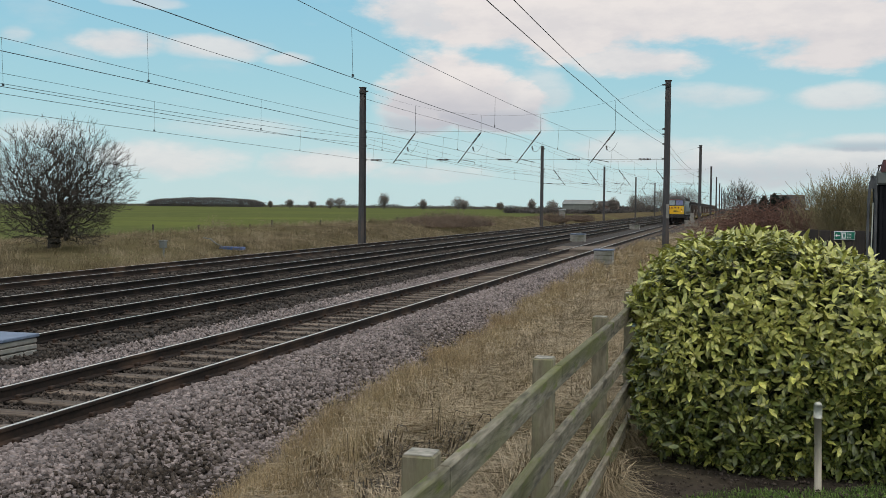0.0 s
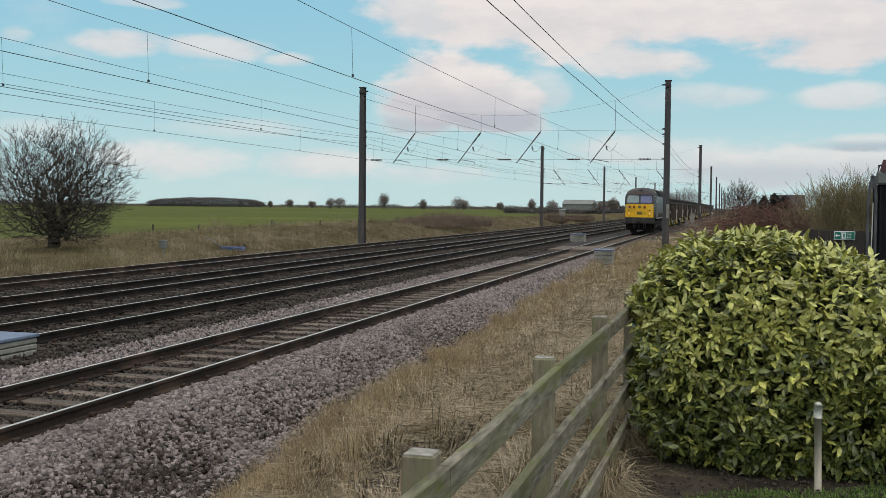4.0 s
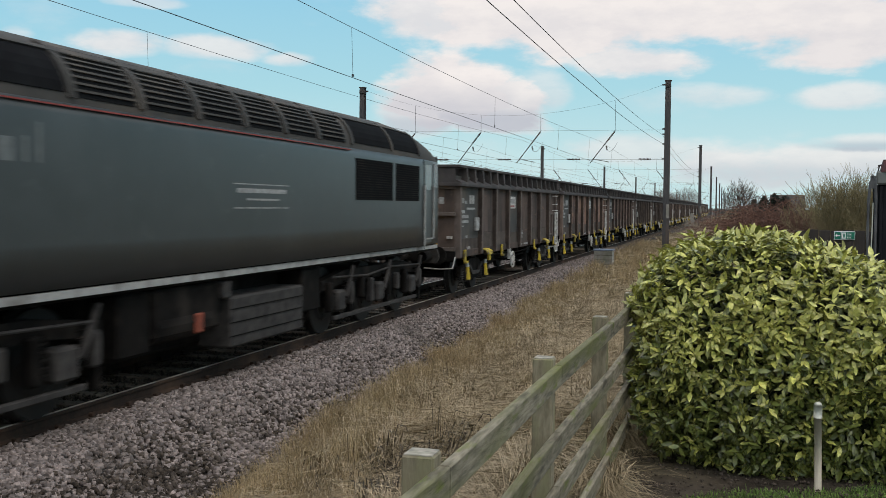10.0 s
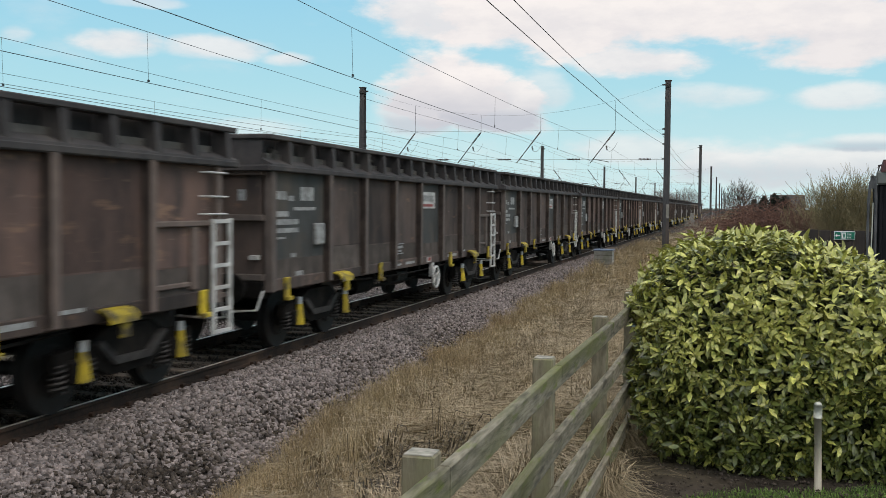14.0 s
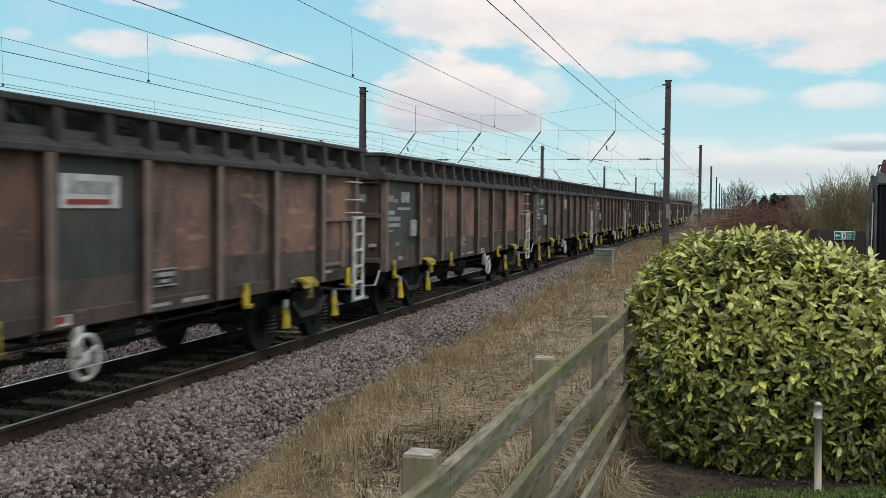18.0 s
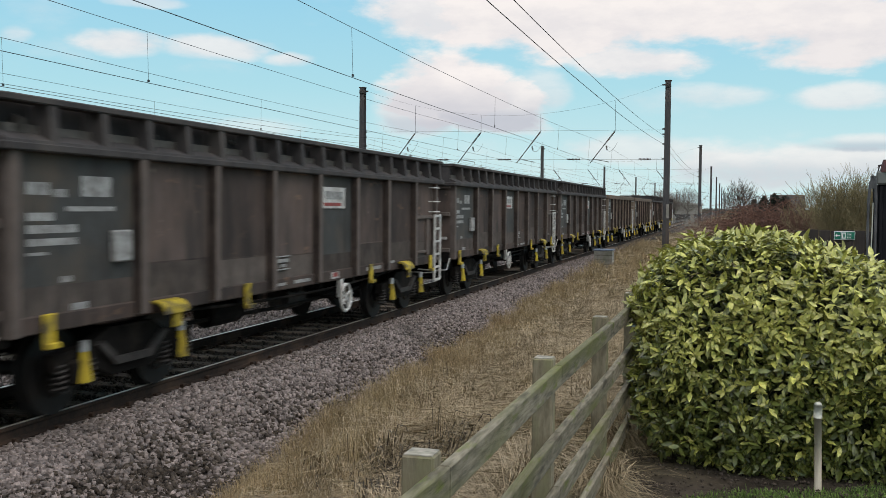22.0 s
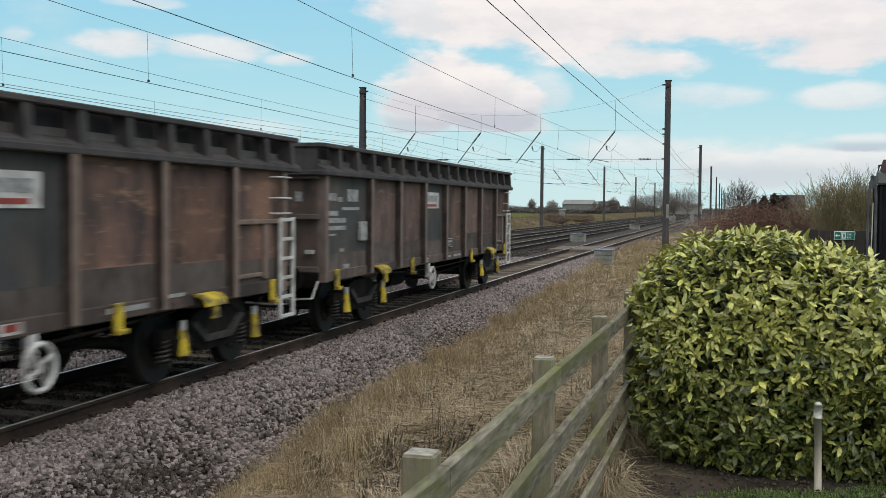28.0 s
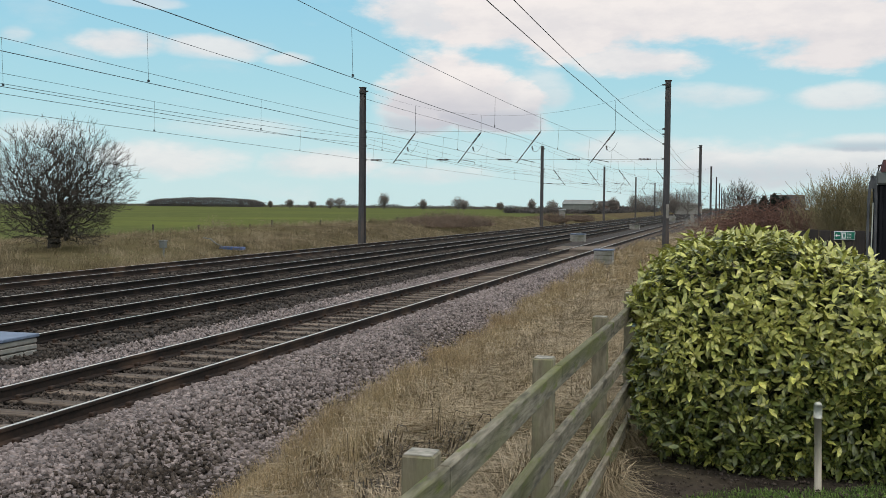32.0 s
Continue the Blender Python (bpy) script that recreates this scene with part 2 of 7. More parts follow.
M["fence_wood"] = material("weathered_fence_wood", (0.235, 0.212, 0.158), (0.095, 0.084, 0.060), scale=16, rough=0.9, spec=0.2, bump=0.7, stretch=(3, 0.4, 3), third=(0.125, 0.128, 0.05), third_scale=2.2, third_at=(0.48, 0.70), vary=0.15, layers=(((0.045, 0.041, 0.03), 3.0, (3, 0.6, 3), 0.58, 0.7, 0.8), ((0.105, 0.125, 0.025), 7.0, (2, 0.5, 2), 0.56, 0.66, 0.75)))
M["post_wood"] = material("weathered_post_wood", (0.24, 0.21, 0.145), (0.15, 0.13, 0.086), scale=12, rough=0.9, spec=0.2, bump=0.4, stretch=(3, 3, 0.9), third=(0.14, 0.16, 0.06), third_scale=3, third_at=(0.5, 0.75), vary=0.12)
M["bark"] = material("bark", (0.065, 0.055, 0.043), (0.03, 0.026, 0.02), scale=8, rough=0.95, bump=0.4)
M["twig"] = material("twigs", (0.075, 0.062, 0.05), (0.04, 0.034, 0.028), scale=3, rough=0.95)
M["far_wood"] = material("far_leafless_wood", (0.105, 0.098, 0.092), (0.075, 0.07, 0.066), scale=0.3, rough=1.0, spec=0.0, islands=0.25)
M["grey_box"] = material("grey_plastic", (0.36, 0.37, 0.36), (0.27, 0.28, 0.27), scale=5, rough=0.6)


# ---- building blocks ----
def part(name, bm, mat, parent=None, label=""):
    """Links a bmesh (or mesh) as one mesh object."""
    if isinstance(bm, bmesh.types.BMesh):
        me = bpy.data.meshes.new(name)
        bm.to_mesh(me)
        bm.free()
    else:
        me = bm
    if mat and not me.materials:
        me.materials.append(mat)
    ob = new(name, me)
    if parent:
        ob.parent = parent
    if label:
        ob["label"] = label
    return ob


def thing(name, label, category, at=(0, 0, 0), group="", kind="", turn=0):
    e = new(name)
    e.matrix_world = pose(*at, 0, 0, turn)
    e.empty_display_size = 0.2
    return tagged(e, label, category, group, kind)


def smooth(ob):
    for f in ob.data.polygons:
        f.use_smooth = True
    return ob


def add_box(bm, lo, hi, bevel=0.0):
    made = bmesh.ops.create_cube(bm, size=1.0)["verts"]
    lo, hi = Vector(lo), Vector(hi)
    for v in made:
        v.co = Vector((lo[i] + (v.co[i] + 0.5) * (hi[i] - lo[i]) for i in range(3)))
    if bevel:
        edges = {e for v in made for e in v.link_edges}
        bmesh.ops.bevel(bm, geom=list(edges), offset=bevel, segments=1, affect="EDGES")
    return made


def box(lo, hi, bevel=0.0):
    bm = bmesh.new()
    add_box(bm, lo, hi, bevel)
    return bm


def add_tube(bm, points, radius, sides=6, radius_end=None, cap=True):
    """A tube along points."""
    pts = [Vector(q) for q in points]
    n = len(pts)
    rings = []
    for i, q in enumerate(pts):
        d = (pts[min(i + 1, n - 1)] - pts[max(i - 1, 0)])
        if d.length < 1e-9:
            d = Vector((0, 0, 1))
        d.normalize()
        ref = Vector((0, 0, 1)) if abs(d.z) < 0.9 else Vector((1, 0, 0))
        u = d.cross(ref).normalized()
        w = d.cross(u)
        r = radius if radius_end is None else radius + (radius_end - radius) * i / max(n - 1, 1)
        rings.append([bm.verts.new(q + r * (math.cos(a) * u + math.sin(a) * w)) for a in (2 * math.pi * k / sides for k in range(sides))])
    for a, b in zip(rings, rings[1:]):
        for k in range(sides):
            bm.faces.new((a[k], a[(k + 1) % sides], b[(k + 1) % sides], b[k]))
    if cap and sides > 2:
        bm.faces.new(rings[0])
        bm.faces.new(rings[-1][::-1])


def tube(points, radius, sides=6, radius_end=None):
    bm = bmesh.new()
    add_tube(bm, points, radius, sides, radius_end)
    return bm


def add_prism(bm, outline, axis, lo, hi):
    """A prism: outline of 2D points, drawn out along axis from lo to hi. The other two axes take the outline's (u, v) in cyclic order."""
    def put(u, v, w):
        co = [0, 0, 0]
        co[axis], co[(axis + 1) % 3], co[(axis + 2) % 3] = w, u, v
        return co
    a = [bm.verts.new(put(u, v, lo)) for u, v in outline]
    b = [bm.verts.new(put(u, v, hi)) for u, v in outline]
    k = len(outline)
    faces = [bm.faces.new(a[::-1]), bm.faces.new(b)]
    for i in range(k):
        faces.append(bm.faces.new((a[i], a[(i + 1) % k], b[(i + 1) % k], b[i])))
    bmesh.ops.recalc_face_normals(bm, faces=faces)


def prism(outline, axis, lo, hi):
    bm = bmesh.new()
    add_prism(bm, outline, axis, lo, hi)
    return bm


def add_disc(bm, centre, radius, depth, axis=0, sides=20, radius2=None):
    """A short cylinder about an axis."""
    made = bmesh.ops.create_cone(bm, cap_ends=True, segments=sides, radius1=radius, radius2=radius if radius2 is None else radius2, depth=depth)["verts"]
    turn = {0: Matrix.Rotation(math.pi / 2, 4, "Y"), 1: Matrix.Rotation(-math.pi / 2, 4, "X"), 2: Matrix.Identity(4)}[axis]
    for v in made:
        v.co = turn @ v.co + Vector(centre)
    return made


def disc(centre, radius, depth, axis=0, sides=20, radius2=None):
    bm = bmesh.new()
    add_disc(bm, centre, radius, depth, axis, sides, radius2)
    return bm


def mesh_of(name, verts, faces, mat):
    me = bpy.data.meshes.new(name)
    me.from_pydata(verts, [], faces)
    me.materials.append(mat)
    me.update()
    return me


def arrays_mesh(name, verts, faces, mat):
    """A mesh from numpy arrays: verts (n, 3), faces (m, k)."""
    me = bpy.data.meshes.new(name)
    nv, (nf, k) = len(verts), faces.shape
    me.vertices.add(nv)
    me.vertices.foreach_set("co", np.asarray(verts, np.float32).ravel())
    me.loops.add(nf * k)
    me.loops.foreach_set("vertex_index", np.asarray(faces, np.int32).ravel())
    me.polygons.add(nf)
    me.polygons.foreach_set("loop_start", np.arange(0, nf * k, k, dtype=np.int32))
    me.materials.append(mat)
    me.update(calc_edges=True)
    return me

# ---- ground: one sheet from the garden to the horizon ----
TRACKS = (0.0, -4.35, -7.95, -12.05)


def mixed(x, table):
    for (x0, z0), (x1, z1) in zip(table, table[1:]):
        if x <= x1:
            return z0 + (z1 - z0) * max(0.0, (x - x0) / (x1 - x0))
    return table[-1][1]


def ground_z(x, y):
    far = min(max((y - 20) / 32, 0), 1)
    dip = -0.66 + 0.36 * far
    bank = 0.75 * min(max((y - 40) / 24, 0), 1)
    z = mixed(x, ((-3000, -1.0), (-60, -0.5), (-38, -0.35), (-29, -0.15 + 0.3 * bank), (-21.5, -0.02 + bank), (-18.2, -0.12 + 0.55 * bank), (-15.9, -0.36), (-14.6, -0.42), (-13.7, -0.205), (0.80, -0.205), (0.90, -0.19), (1.45, -0.20),
                  (2.3, dip), (3.1, dip - 0.03), (4.6, -0.36), (5.8, 0.05), (6.6, 0.28), (7.2, 0.3), (3000, 0.3)))
    if x < -15 or x > 2.6:
        z += (0.06 if x > 0 else 0.30) * noise.noise((x * 0.5, y * 0.35, 0)) * (1 if x < 6.4 else 0.3)
    if 2.6 < x < 6.4 and y < 40:
        z += 0.20 * max(noise.noise((x * 1.0, y * 0.8, 5.5)), -0.30) * min(1, (x - 2.6) * 2, (6.4 - x) * 2)
        z -= 0.16 * math.exp(-((x - 4.62) / 0.35) ** 2 - ((y - 9.0) / 0.8) ** 2)   # a hollow beside the fence
    return z


def build_ground():
    xs = [-3000, -1500, -700, -350, -200, -120, -80] + [-60 + 2 * i for i in range(20)] + [-20 + 0.5 * i for i in range(12)] + [-14 + 1.0 * i for i in range(15)] + [0.8, 0.9, 1.15]
    xs += [1.4 + 0.15 * i for i in range(46)] + [8.5 + 1.5 * i for i in range(20)] + [60, 120, 300, 700, 1500, 3000]
    xs = sorted(set(round(v, 3) for v in xs))
    ys = [-3000, -1000, -300, -100, -40, -20, -10] + [-5 + 0.5 * i for i in range(110)] + [50 + 3 * i for i in range(50)] + [200 + 20 * i for i in range(20)] + [700, 1000, 1600, 2300, 3000]
    verts = [(x, y, ground_z(x, y)) for y in ys for x in xs]
    nx = len(xs)
    faces, slots = [], []
    for j in range(len(ys) - 1):
        for i in range(nx - 1):
            faces.append((j * nx + i, j * nx + i + 1, (j + 1) * nx + i + 1, (j + 1) * nx + i))
            x, y = (xs[i] + xs[i + 1]) / 2, ys[j]
            slots.append(0 if x < -40 else 1 if x < -14.4 else 2 if x < -2.9 else 3 if x < 2.3 else 1 if x < 6.5 or y > 16 else 4)
    me = mesh_of("ground", verts, faces, M["field"])
    for k in ("rough_land", "old_bed", "ballast_bed", "soil"):
        me.materials.append(M[k])
    me.polygons.foreach_set("material_index", slots)
    for f in me.polygons:
        f.use_smooth = True
    tagged(new("ground", me), "trackbed, rough dry grassland, garden soil and a flat green crop field", "ground", kind="structure")


build_ground()


# ---- railway tracks ----
def rail_outline():
    h = [(-0.070, -0.159), (0.070, -0.159), (0.070, -0.147), (0.012, -0.128), (0.010, -0.048), (0.035, -0.036), (0.035, -0.008), (0.028, -0.001),
         (-0.028, -0.001), (-0.035, -0.008), (-0.035, -0.036), (-0.010, -0.048), (-0.012, -0.128), (-0.070, -0.147)]
    return [(v, u) for u, v in h]   # drawn out along y: (z, x)


def build_tracks():
    sleeper = bpy.data.meshes.new("sleeper")
    bm = box((-1.30, -0.125, -0.29), (1.30, 0.125, -0.165), 0.012)
    bm.to_mesh(sleeper)
    bm.free()
    sleeper.materials.append(M["sleeper"])
    sunk = sleeper.copy()
    sunk.materials[0] = M["dirty_sleeper"]
    plate = bpy.data.meshes.new("baseplate")
    bm = box((-0.17, -0.085, -0.168), (0.17, 0.085, -0.150), 0.004)
    for s in (-1, 1):
        add_box(bm, (s * 0.10 - 0.03, -0.05, -0.152), (s * 0.10 + 0.03, 0.05, -0.105), 0.01)
    bm.to_mesh(plate)
    bm.free()
    plate.materials.append(M["rail"])
    rng = random.Random(5)
    for n, x0 in enumerate(TRACKS):
        words = ("near relief line with rust-brown rails on timber sleepers in grey ballast", "main line track with worn rails on sleepers in dirty ballast")[n > 0]
        t = thing("railway_track", words, "railway track", (x0, 0, 0), "parallel running lines", kind="structure")
        for s in (-1, 1):
            bm = prism([(z, x + s * 0.7525) for z, x in rail_outline()], 1, -330, 1500)
            part("rail", bm, M["main_rail" if n in (1, 2) else "rail"], t)
            part("running_surface", box((s * 0.7525 - 0.021, -330, -0.001), (s * 0.7525 + 0.021, 1500, 0.0015)), M["rail_top"], t, "polished steel rail head")
        last = (70, 50, 36, 36)[n]
        y, far = 2.0, bmesh.new()
        while y < 260:
            if y < last:
                o = new("sleeper", sunk if n else sleeper)
                o.parent = t
                o.matrix_basis = pose(rng.uniform(-0.03, 0.03), y, rng.uniform(-0.008, 0.006) - (0.012 if n else 0), 0, 0, rng.uniform(-0.6, 0.6))
                if y < (34, 24, 0, 0)[n]:
                    for s in (-1, 1):
                        q = new("baseplate", plate)
                        q.parent = o
                        q.matrix_basis = pose(s * 0.7525, 0, 0)
            else:
                add_box(far, (-1.3, y - 0.125, -0.29), (1.3, y + 0.125, -0.165))
            y += 0.66
        tagged(part("far_sleeper", far, M["dirty_sleeper" if n else "sleeper"], t), kind="stuff")


build_tracks()


# ---- ballast ----
def toe_x(y):
    """Where the ballast's shoulder ends and the grass begins."""
    return np.interp(y, (8, 9.5, 11, 13, 17, 21, 30, 45, 60), (3.35, 3.08, 2.8, 2.6, 2.56, 2.58, 2.3, 1.95, 1.8))


def dirty(x, y):
    """How far soil has worked up into the shoulder's stones, 0 to 1."""
    n = np.array([noise.noise((a * 1.3, b * 0.55, 2.0)) + 0.5 * noise.noise((a * 4.0, b * 2.0, 6.0)) for a, b in zip(x, y)])
    foot = np.interp(toe_x(y) - x, (0.0, 0.45, 1.1), (0.75, 0.25, 0.0))
    near = np.exp(-((y - 8.2) / 1.7) ** 2) * np.clip((x - 1.35) / 0.7, 0, 1) * 1.3
    patch = np.exp(-((y - 20.5) / 3.5) ** 2) * np.clip((x - 1.7) / 0.5, 0, 1) * 0.5
    return np.clip(foot + near + patch + n * 0.55 - 0.03, 0, 1)


def scatter(name, label, mat, area, count, size, seed, lift=0.0, z_of=None, sides=20, parent_kind="stuff", category="ballast", keep=None, bias=None):
    """Loose stones, each a squashed and roughened solid of its own, over the rectangle area = (x0, x1, y0, y1)."""
    rng = np.random.default_rng(seed)
    x = rng.uniform(area[0], area[1], count)
    u = rng.uniform(0, 1, count)
    y = area[2] + (area[3] - area[2]) * (u ** bias if bias else u)
    if keep is not None:
        ok = keep(x, y, rng)
        x, y = x[ok], y[ok]
        count = len(x)
    z = np.array([(z_of or ground_z)(a, b) for a, b in zip(x, y)]) + lift + rng.uniform(-0.01, 0.02, count)
    # an angular chip: a block with its corners knocked about
    base = np.array([(-1, -1, -1), (1, -1, -1), (1, 1, -1), (-1, 1, -1), (-1, -1, 1), (1, -1, 1), (1, 1, 1), (-1, 1, 1)]) * 0.74
    tri = np.array([(0, 2, 1), (0, 3, 2), (4, 5, 6), (4, 6, 7), (0, 1, 5), (0, 5, 4), (1, 2, 6), (1, 6, 5), (2, 3, 7), (2, 7, 6), (3, 0, 4), (3, 4, 7)])
    if sides == 8:
        base = np.array([(1, 0, 0), (-1, 0, 0), (0, 1, 0), (0, -1, 0), (0, 0, 1), (0, 0, -1)]) * 1.15
        tri = np.array([(0, 2, 4), (2, 1, 4), (1, 3, 4), (3, 0, 4), (2, 0, 5), (1, 2, 5), (3, 1, 5), (0, 3, 5)])
    k = len(base)
    v = base[None] * (1 + rng.uniform(-0.42, 0.42, (count, k, 3)))
    s = rng.uniform(size[0], size[1], count)[:, None] * rng.uniform(0.6, 1.25, (count, 3)) * np.array([1, 1, 0.8])
    v = v * s[:, None, :]
    a, b = rng.uniform(0, 2 * np.pi, count), rng.normal(0, 0.8, count)
    ca, sa, cb, sb = np.cos(a)[:, None], np.sin(a)[:, None], np.cos(b)[:, None], np.sin(b)[:, None]
    v = np.stack([v[..., 0], v[..., 1] * cb - v[..., 2] * sb, v[..., 1] * sb + v[..., 2] * cb], -1)
    v = np.stack([v[..., 0] * ca - v[..., 1] * sa, v[..., 0] * sa + v[..., 1] * ca, v[..., 2]], -1)
    v += np.stack([x, y, z], -1)[:, None, :]
    f = tri[None] + (np.arange(count) * k)[:, None, None]
    return tagged(new(name, arrays_mesh(name, v.reshape(-1, 3), f.reshape(-1, 3), mat)), label, category, kind=parent_kind)

# ---- overhead line: masts, headspans, wires ----
MAST_L, MAST_R, MAST_Y0, SPAN, MAST_TOP = -14.45, 3.95, 60.5, 62.7, 9.4


def add_i_beam(bm, x, y, z0, z1, w0, w1, d0, d1):
    """A tapering I-section column."""
    for lo, hi in ((-0.5, -0.42), (0.42, 0.5)):
        vs = add_box(bm, (0, 0, 0), (1, 1, 1))
        for v in vs:
            w, d = (w1, d1) if v.co.z > 0.5 else (w0, d0)
            v.co = Vector((x + (v.co.x - 0.5) * w, y + (lo if v.co.y < 0.5 else hi) * d, z0 + v.co.z * (z1 - z0)))
    vs = add_box(bm, (0, 0, 0), (1, 1, 1))
    for v in vs:
        d = d1 if v.co.z > 0.5 else d0
        v.co = Vector((x + (v.co.x - 0.5) * 0.05, y + (v.co.y - 0.5) * d * 0.86, z0 + v.co.z * (z1 - z0)))


def insulator(bm, a, b, r=0.06, ribs=7):
    a, b = Vector(a), Vector(b)
    add_tube(bm, [a, b], r * 0.5, 6)
    for i in range(ribs):
        c = a.lerp(b, (i + 0.5) / ribs)
        d = (b - a).normalized() * 0.02
        add_tube(bm, [c - d, c + d], r, 8)


def build_mast(x, y, side, detail):
    m = thing("overhead_line_mast", "tall dark brown steel mast carrying headspan wires over the tracks", "mast", (x, y, 0), "overhead line masts")
    bm = bmesh.new()
    zb = -0.8
    add_i_beam(bm, 0, 0, zb, MAST_TOP, 0.36, 0.30, 0.44, 0.34)
    part("column", bm, M["mast"], m)
    bm = box((-0.19, -0.2, MAST_TOP), (0.19, 0.2, MAST_TOP + 0.05), 0.01)
    add_box(bm, (-0.15, -0.24, MAST_TOP - 0.35), (0.15, 0.24, MAST_TOP - 0.15), 0.01)
    part("cap", bm, M["iron"], m)
    part("foundation", box((-0.45, -0.45, zb - 0.4), (0.45, 0.45, ground_z(x, y) + 0.12), 0.03), M["concrete"], m)
    if detail:
        s = -side
        for z, q in ((9.2, 0.16), (6.7, 0.12), (6.4, 0.10), (5.85, 0.10), (5.0, 0.12)):
            part("bracket", box((min(s * 0.15, s * (0.18 + q)), -0.05, z - 0.04), (max(s * 0.15, s * (0.18 + q)), 0.05, z + 0.04), 0.008), M["iron"], m)
        if side > 0:
            part("number_plate", box((0.02, -0.262, 1.62), (0.17, -0.252, 2.42), 0.004), M["concrete"], m, "pale rectangular plate")
    return m


def sag(a, b, drop, n=16):
    a, b = Vector(a), Vector(b)
    return [a.lerp(b, i / n) - Vector((0, 0, drop * 4 * (i / n) * (1 - i / n))) for i in range(n + 1)]


def build_headspan(y, turn=1):
    h = thing("headspan", "dark cross-span wires with insulators and registration arms between two masts", "overhead wires", (0, y, 0), "headspans")
    bm = bmesh.new()
    r = 0.012
    add_tube(bm, sag((MAST_L + 0.3, 0, 9.2), (MAST_R - 0.3, 0, 9.2), 1.62, 24), r * 0.4, 4)
    part("head_span_wire", bm, M["wire"], h)
    part("upper_cross_span", tube([(MAST_L + 0.3, 0, 6.7), (MAST_R - 0.3, 0, 6.65)], r * 0.5, 4), M["wire"], h)
    part("lower_cross_span", tube([(MAST_L + 0.3, 0, 5.0), (MAST_R - 0.3, 0, 4.97)], r * 0.5, 4), M["wire"], h)
    for x0, x1 in ((-13.9, -13.2), (-9.65, -8.95), (-5.9, -5.1), (-1.75, -1.0), (2.35, 3.05)):
        bm = bmesh.new()
        insulator(bm, (x0, 0, 4.99), (x1, 0, 4.99), 0.052, 9)
        part("insulator", bm, M["porcelain"], h)
    for tx in TRACKS:
        top = Vector((tx + turn * 1.0, 0, 6.62))
        foot = Vector((tx - turn * 0.42, 0, 4.78))
        u = (top.x - MAST_L) / (MAST_R - MAST_L)
        hz = 9.2 - 1.62 * 4 * u * (1 - u)
        arm = part("registration_arm", tube([top, foot], 0.028, 6), M["iron"], h)
        bm = bmesh.new()
        d = foot - top
        insulator(bm, top + d * 0.02, top + d * 0.36, 0.058, 8)
        part("insulator", bm, M["porcelain"], arm)
        part("span_dropper", tube([top, (top.x, 0, hz)], 0.010, 4), M["wire"], h)
        part("steady_arm", tube([foot + Vector((turn * 0.12, 0, 0.16)), foot + Vector((turn * 0.3, 0, 0.2)), (tx + turn * 0.62, 0, 4.84), (tx + turn * 0.62, 0, 4.76)], 0.018, 5), M["iron"], h)
        bm = bmesh.new()
        insulator(bm, top + d * 0.42 + Vector((0.1, 0, -0.08)), top + d * 0.42 + Vector((0.14, 0, -0.33)), 0.05, 3)
        part("hanger", bm, M["porcelain"], h)
        part("jumper", tube(sag(top + d * 0.42 + Vector((0.14, 0, -0.33)), top + d * 0.15 + Vector((0.35, 0, -0.35)), 0.25, 8), 0.008, 4), M["wire"], h)
    return h


def stagger(y):
    k = (y - MAST_Y0) / SPAN
    f = k - math.floor(k)
    s = 1 if math.floor(k) % 2 else -1
    return s * 0.2 * (1 - 2 * f)


def build_wires():
    for n, tx in enumerate(TRACKS):
        w = thing("overhead_line", "dark contact wire hung by droppers from a sagging catenary wire", "overhead wires", (tx, 0, 0), "overhead lines")
        contact, catenary, drops = bmesh.new(), bmesh.new(), []
        pc, pm = [], []
        side = 0.22 if n == 0 else 0.0
        for k in range(-2, 9):
            y0 = MAST_Y0 + SPAN * k
            for i in range(12):
                y = y0 + SPAN * i / 12
                f = i / 12
                zc = 6.13 - 0.36 * 4 * f * (1 - f)
                pm.append((stagger(y) * 0.5 + side, y, zc - 0.35 * side))
                pc.append((stagger(y) + side, y, 4.76 - 0.03 * 4 * f * (1 - f)))
            if k < 4:
                for f in (0.1, 0.3457, 0.555, 0.762, 0.93):
                    y = y0 + SPAN * f
                    drops.append((y, 4.76, 6.13 - 0.36 * 4 * f * (1 - f)))
        add_tube(contact, pc, 0.007, 5)
        add_tube(catenary, pm, 0.006, 5)
        part("contact_wire", contact, M["wire"], w)
        part("catenary_wire", catenary, M["wire"], w)
        for y, z0, z1 in drops:
            bm = tube([(stagger(y) * 0.5 + side, y, z1 - 0.35 * side), (stagger(y) + side, y, z0)], 0.0042, 4)
            add_box(bm, (stagger(y) + side - 0.018, y - 0.022, z0 - 0.01), (stagger(y) + side + 0.018, y + 0.022, z0 + 0.04))
            part("dropper", bm, M["wire"], w)
    for z0, z1, mx in ((6.387, 0.441, MAST_R - 0.298), (5.871, 0.401, MAST_R - 0.248), (6.29, 0.45, MAST_L + 0.32), (5.98, 0.45, MAST_L + 0.32)):
        f = thing("feeder_wire", "single dark feeder wire sagging between the masts", "overhead wires", (mx, 0, 0), "feeder wires")
        bm = bmesh.new()
        for k in range(-1, 4):
            a = MAST_Y0 + SPAN * (k - 1)
            add_tube(bm, sag((0, a, z0), (0, a + SPAN, z0), z1, 16), 0.0085, 5)
        part("wire", bm, M["wire"], f)


for k in range(-1, 9):
    for mx, sd in ((MAST_L, -1), (MAST_R, 1)):
        build_mast(mx, MAST_Y0 + SPAN * k, sd, k < 2)
    if -1 < k < 5:
        build_headspan(MAST_Y0 + SPAN * k, -1 if k % 2 else 1)
build_wires()

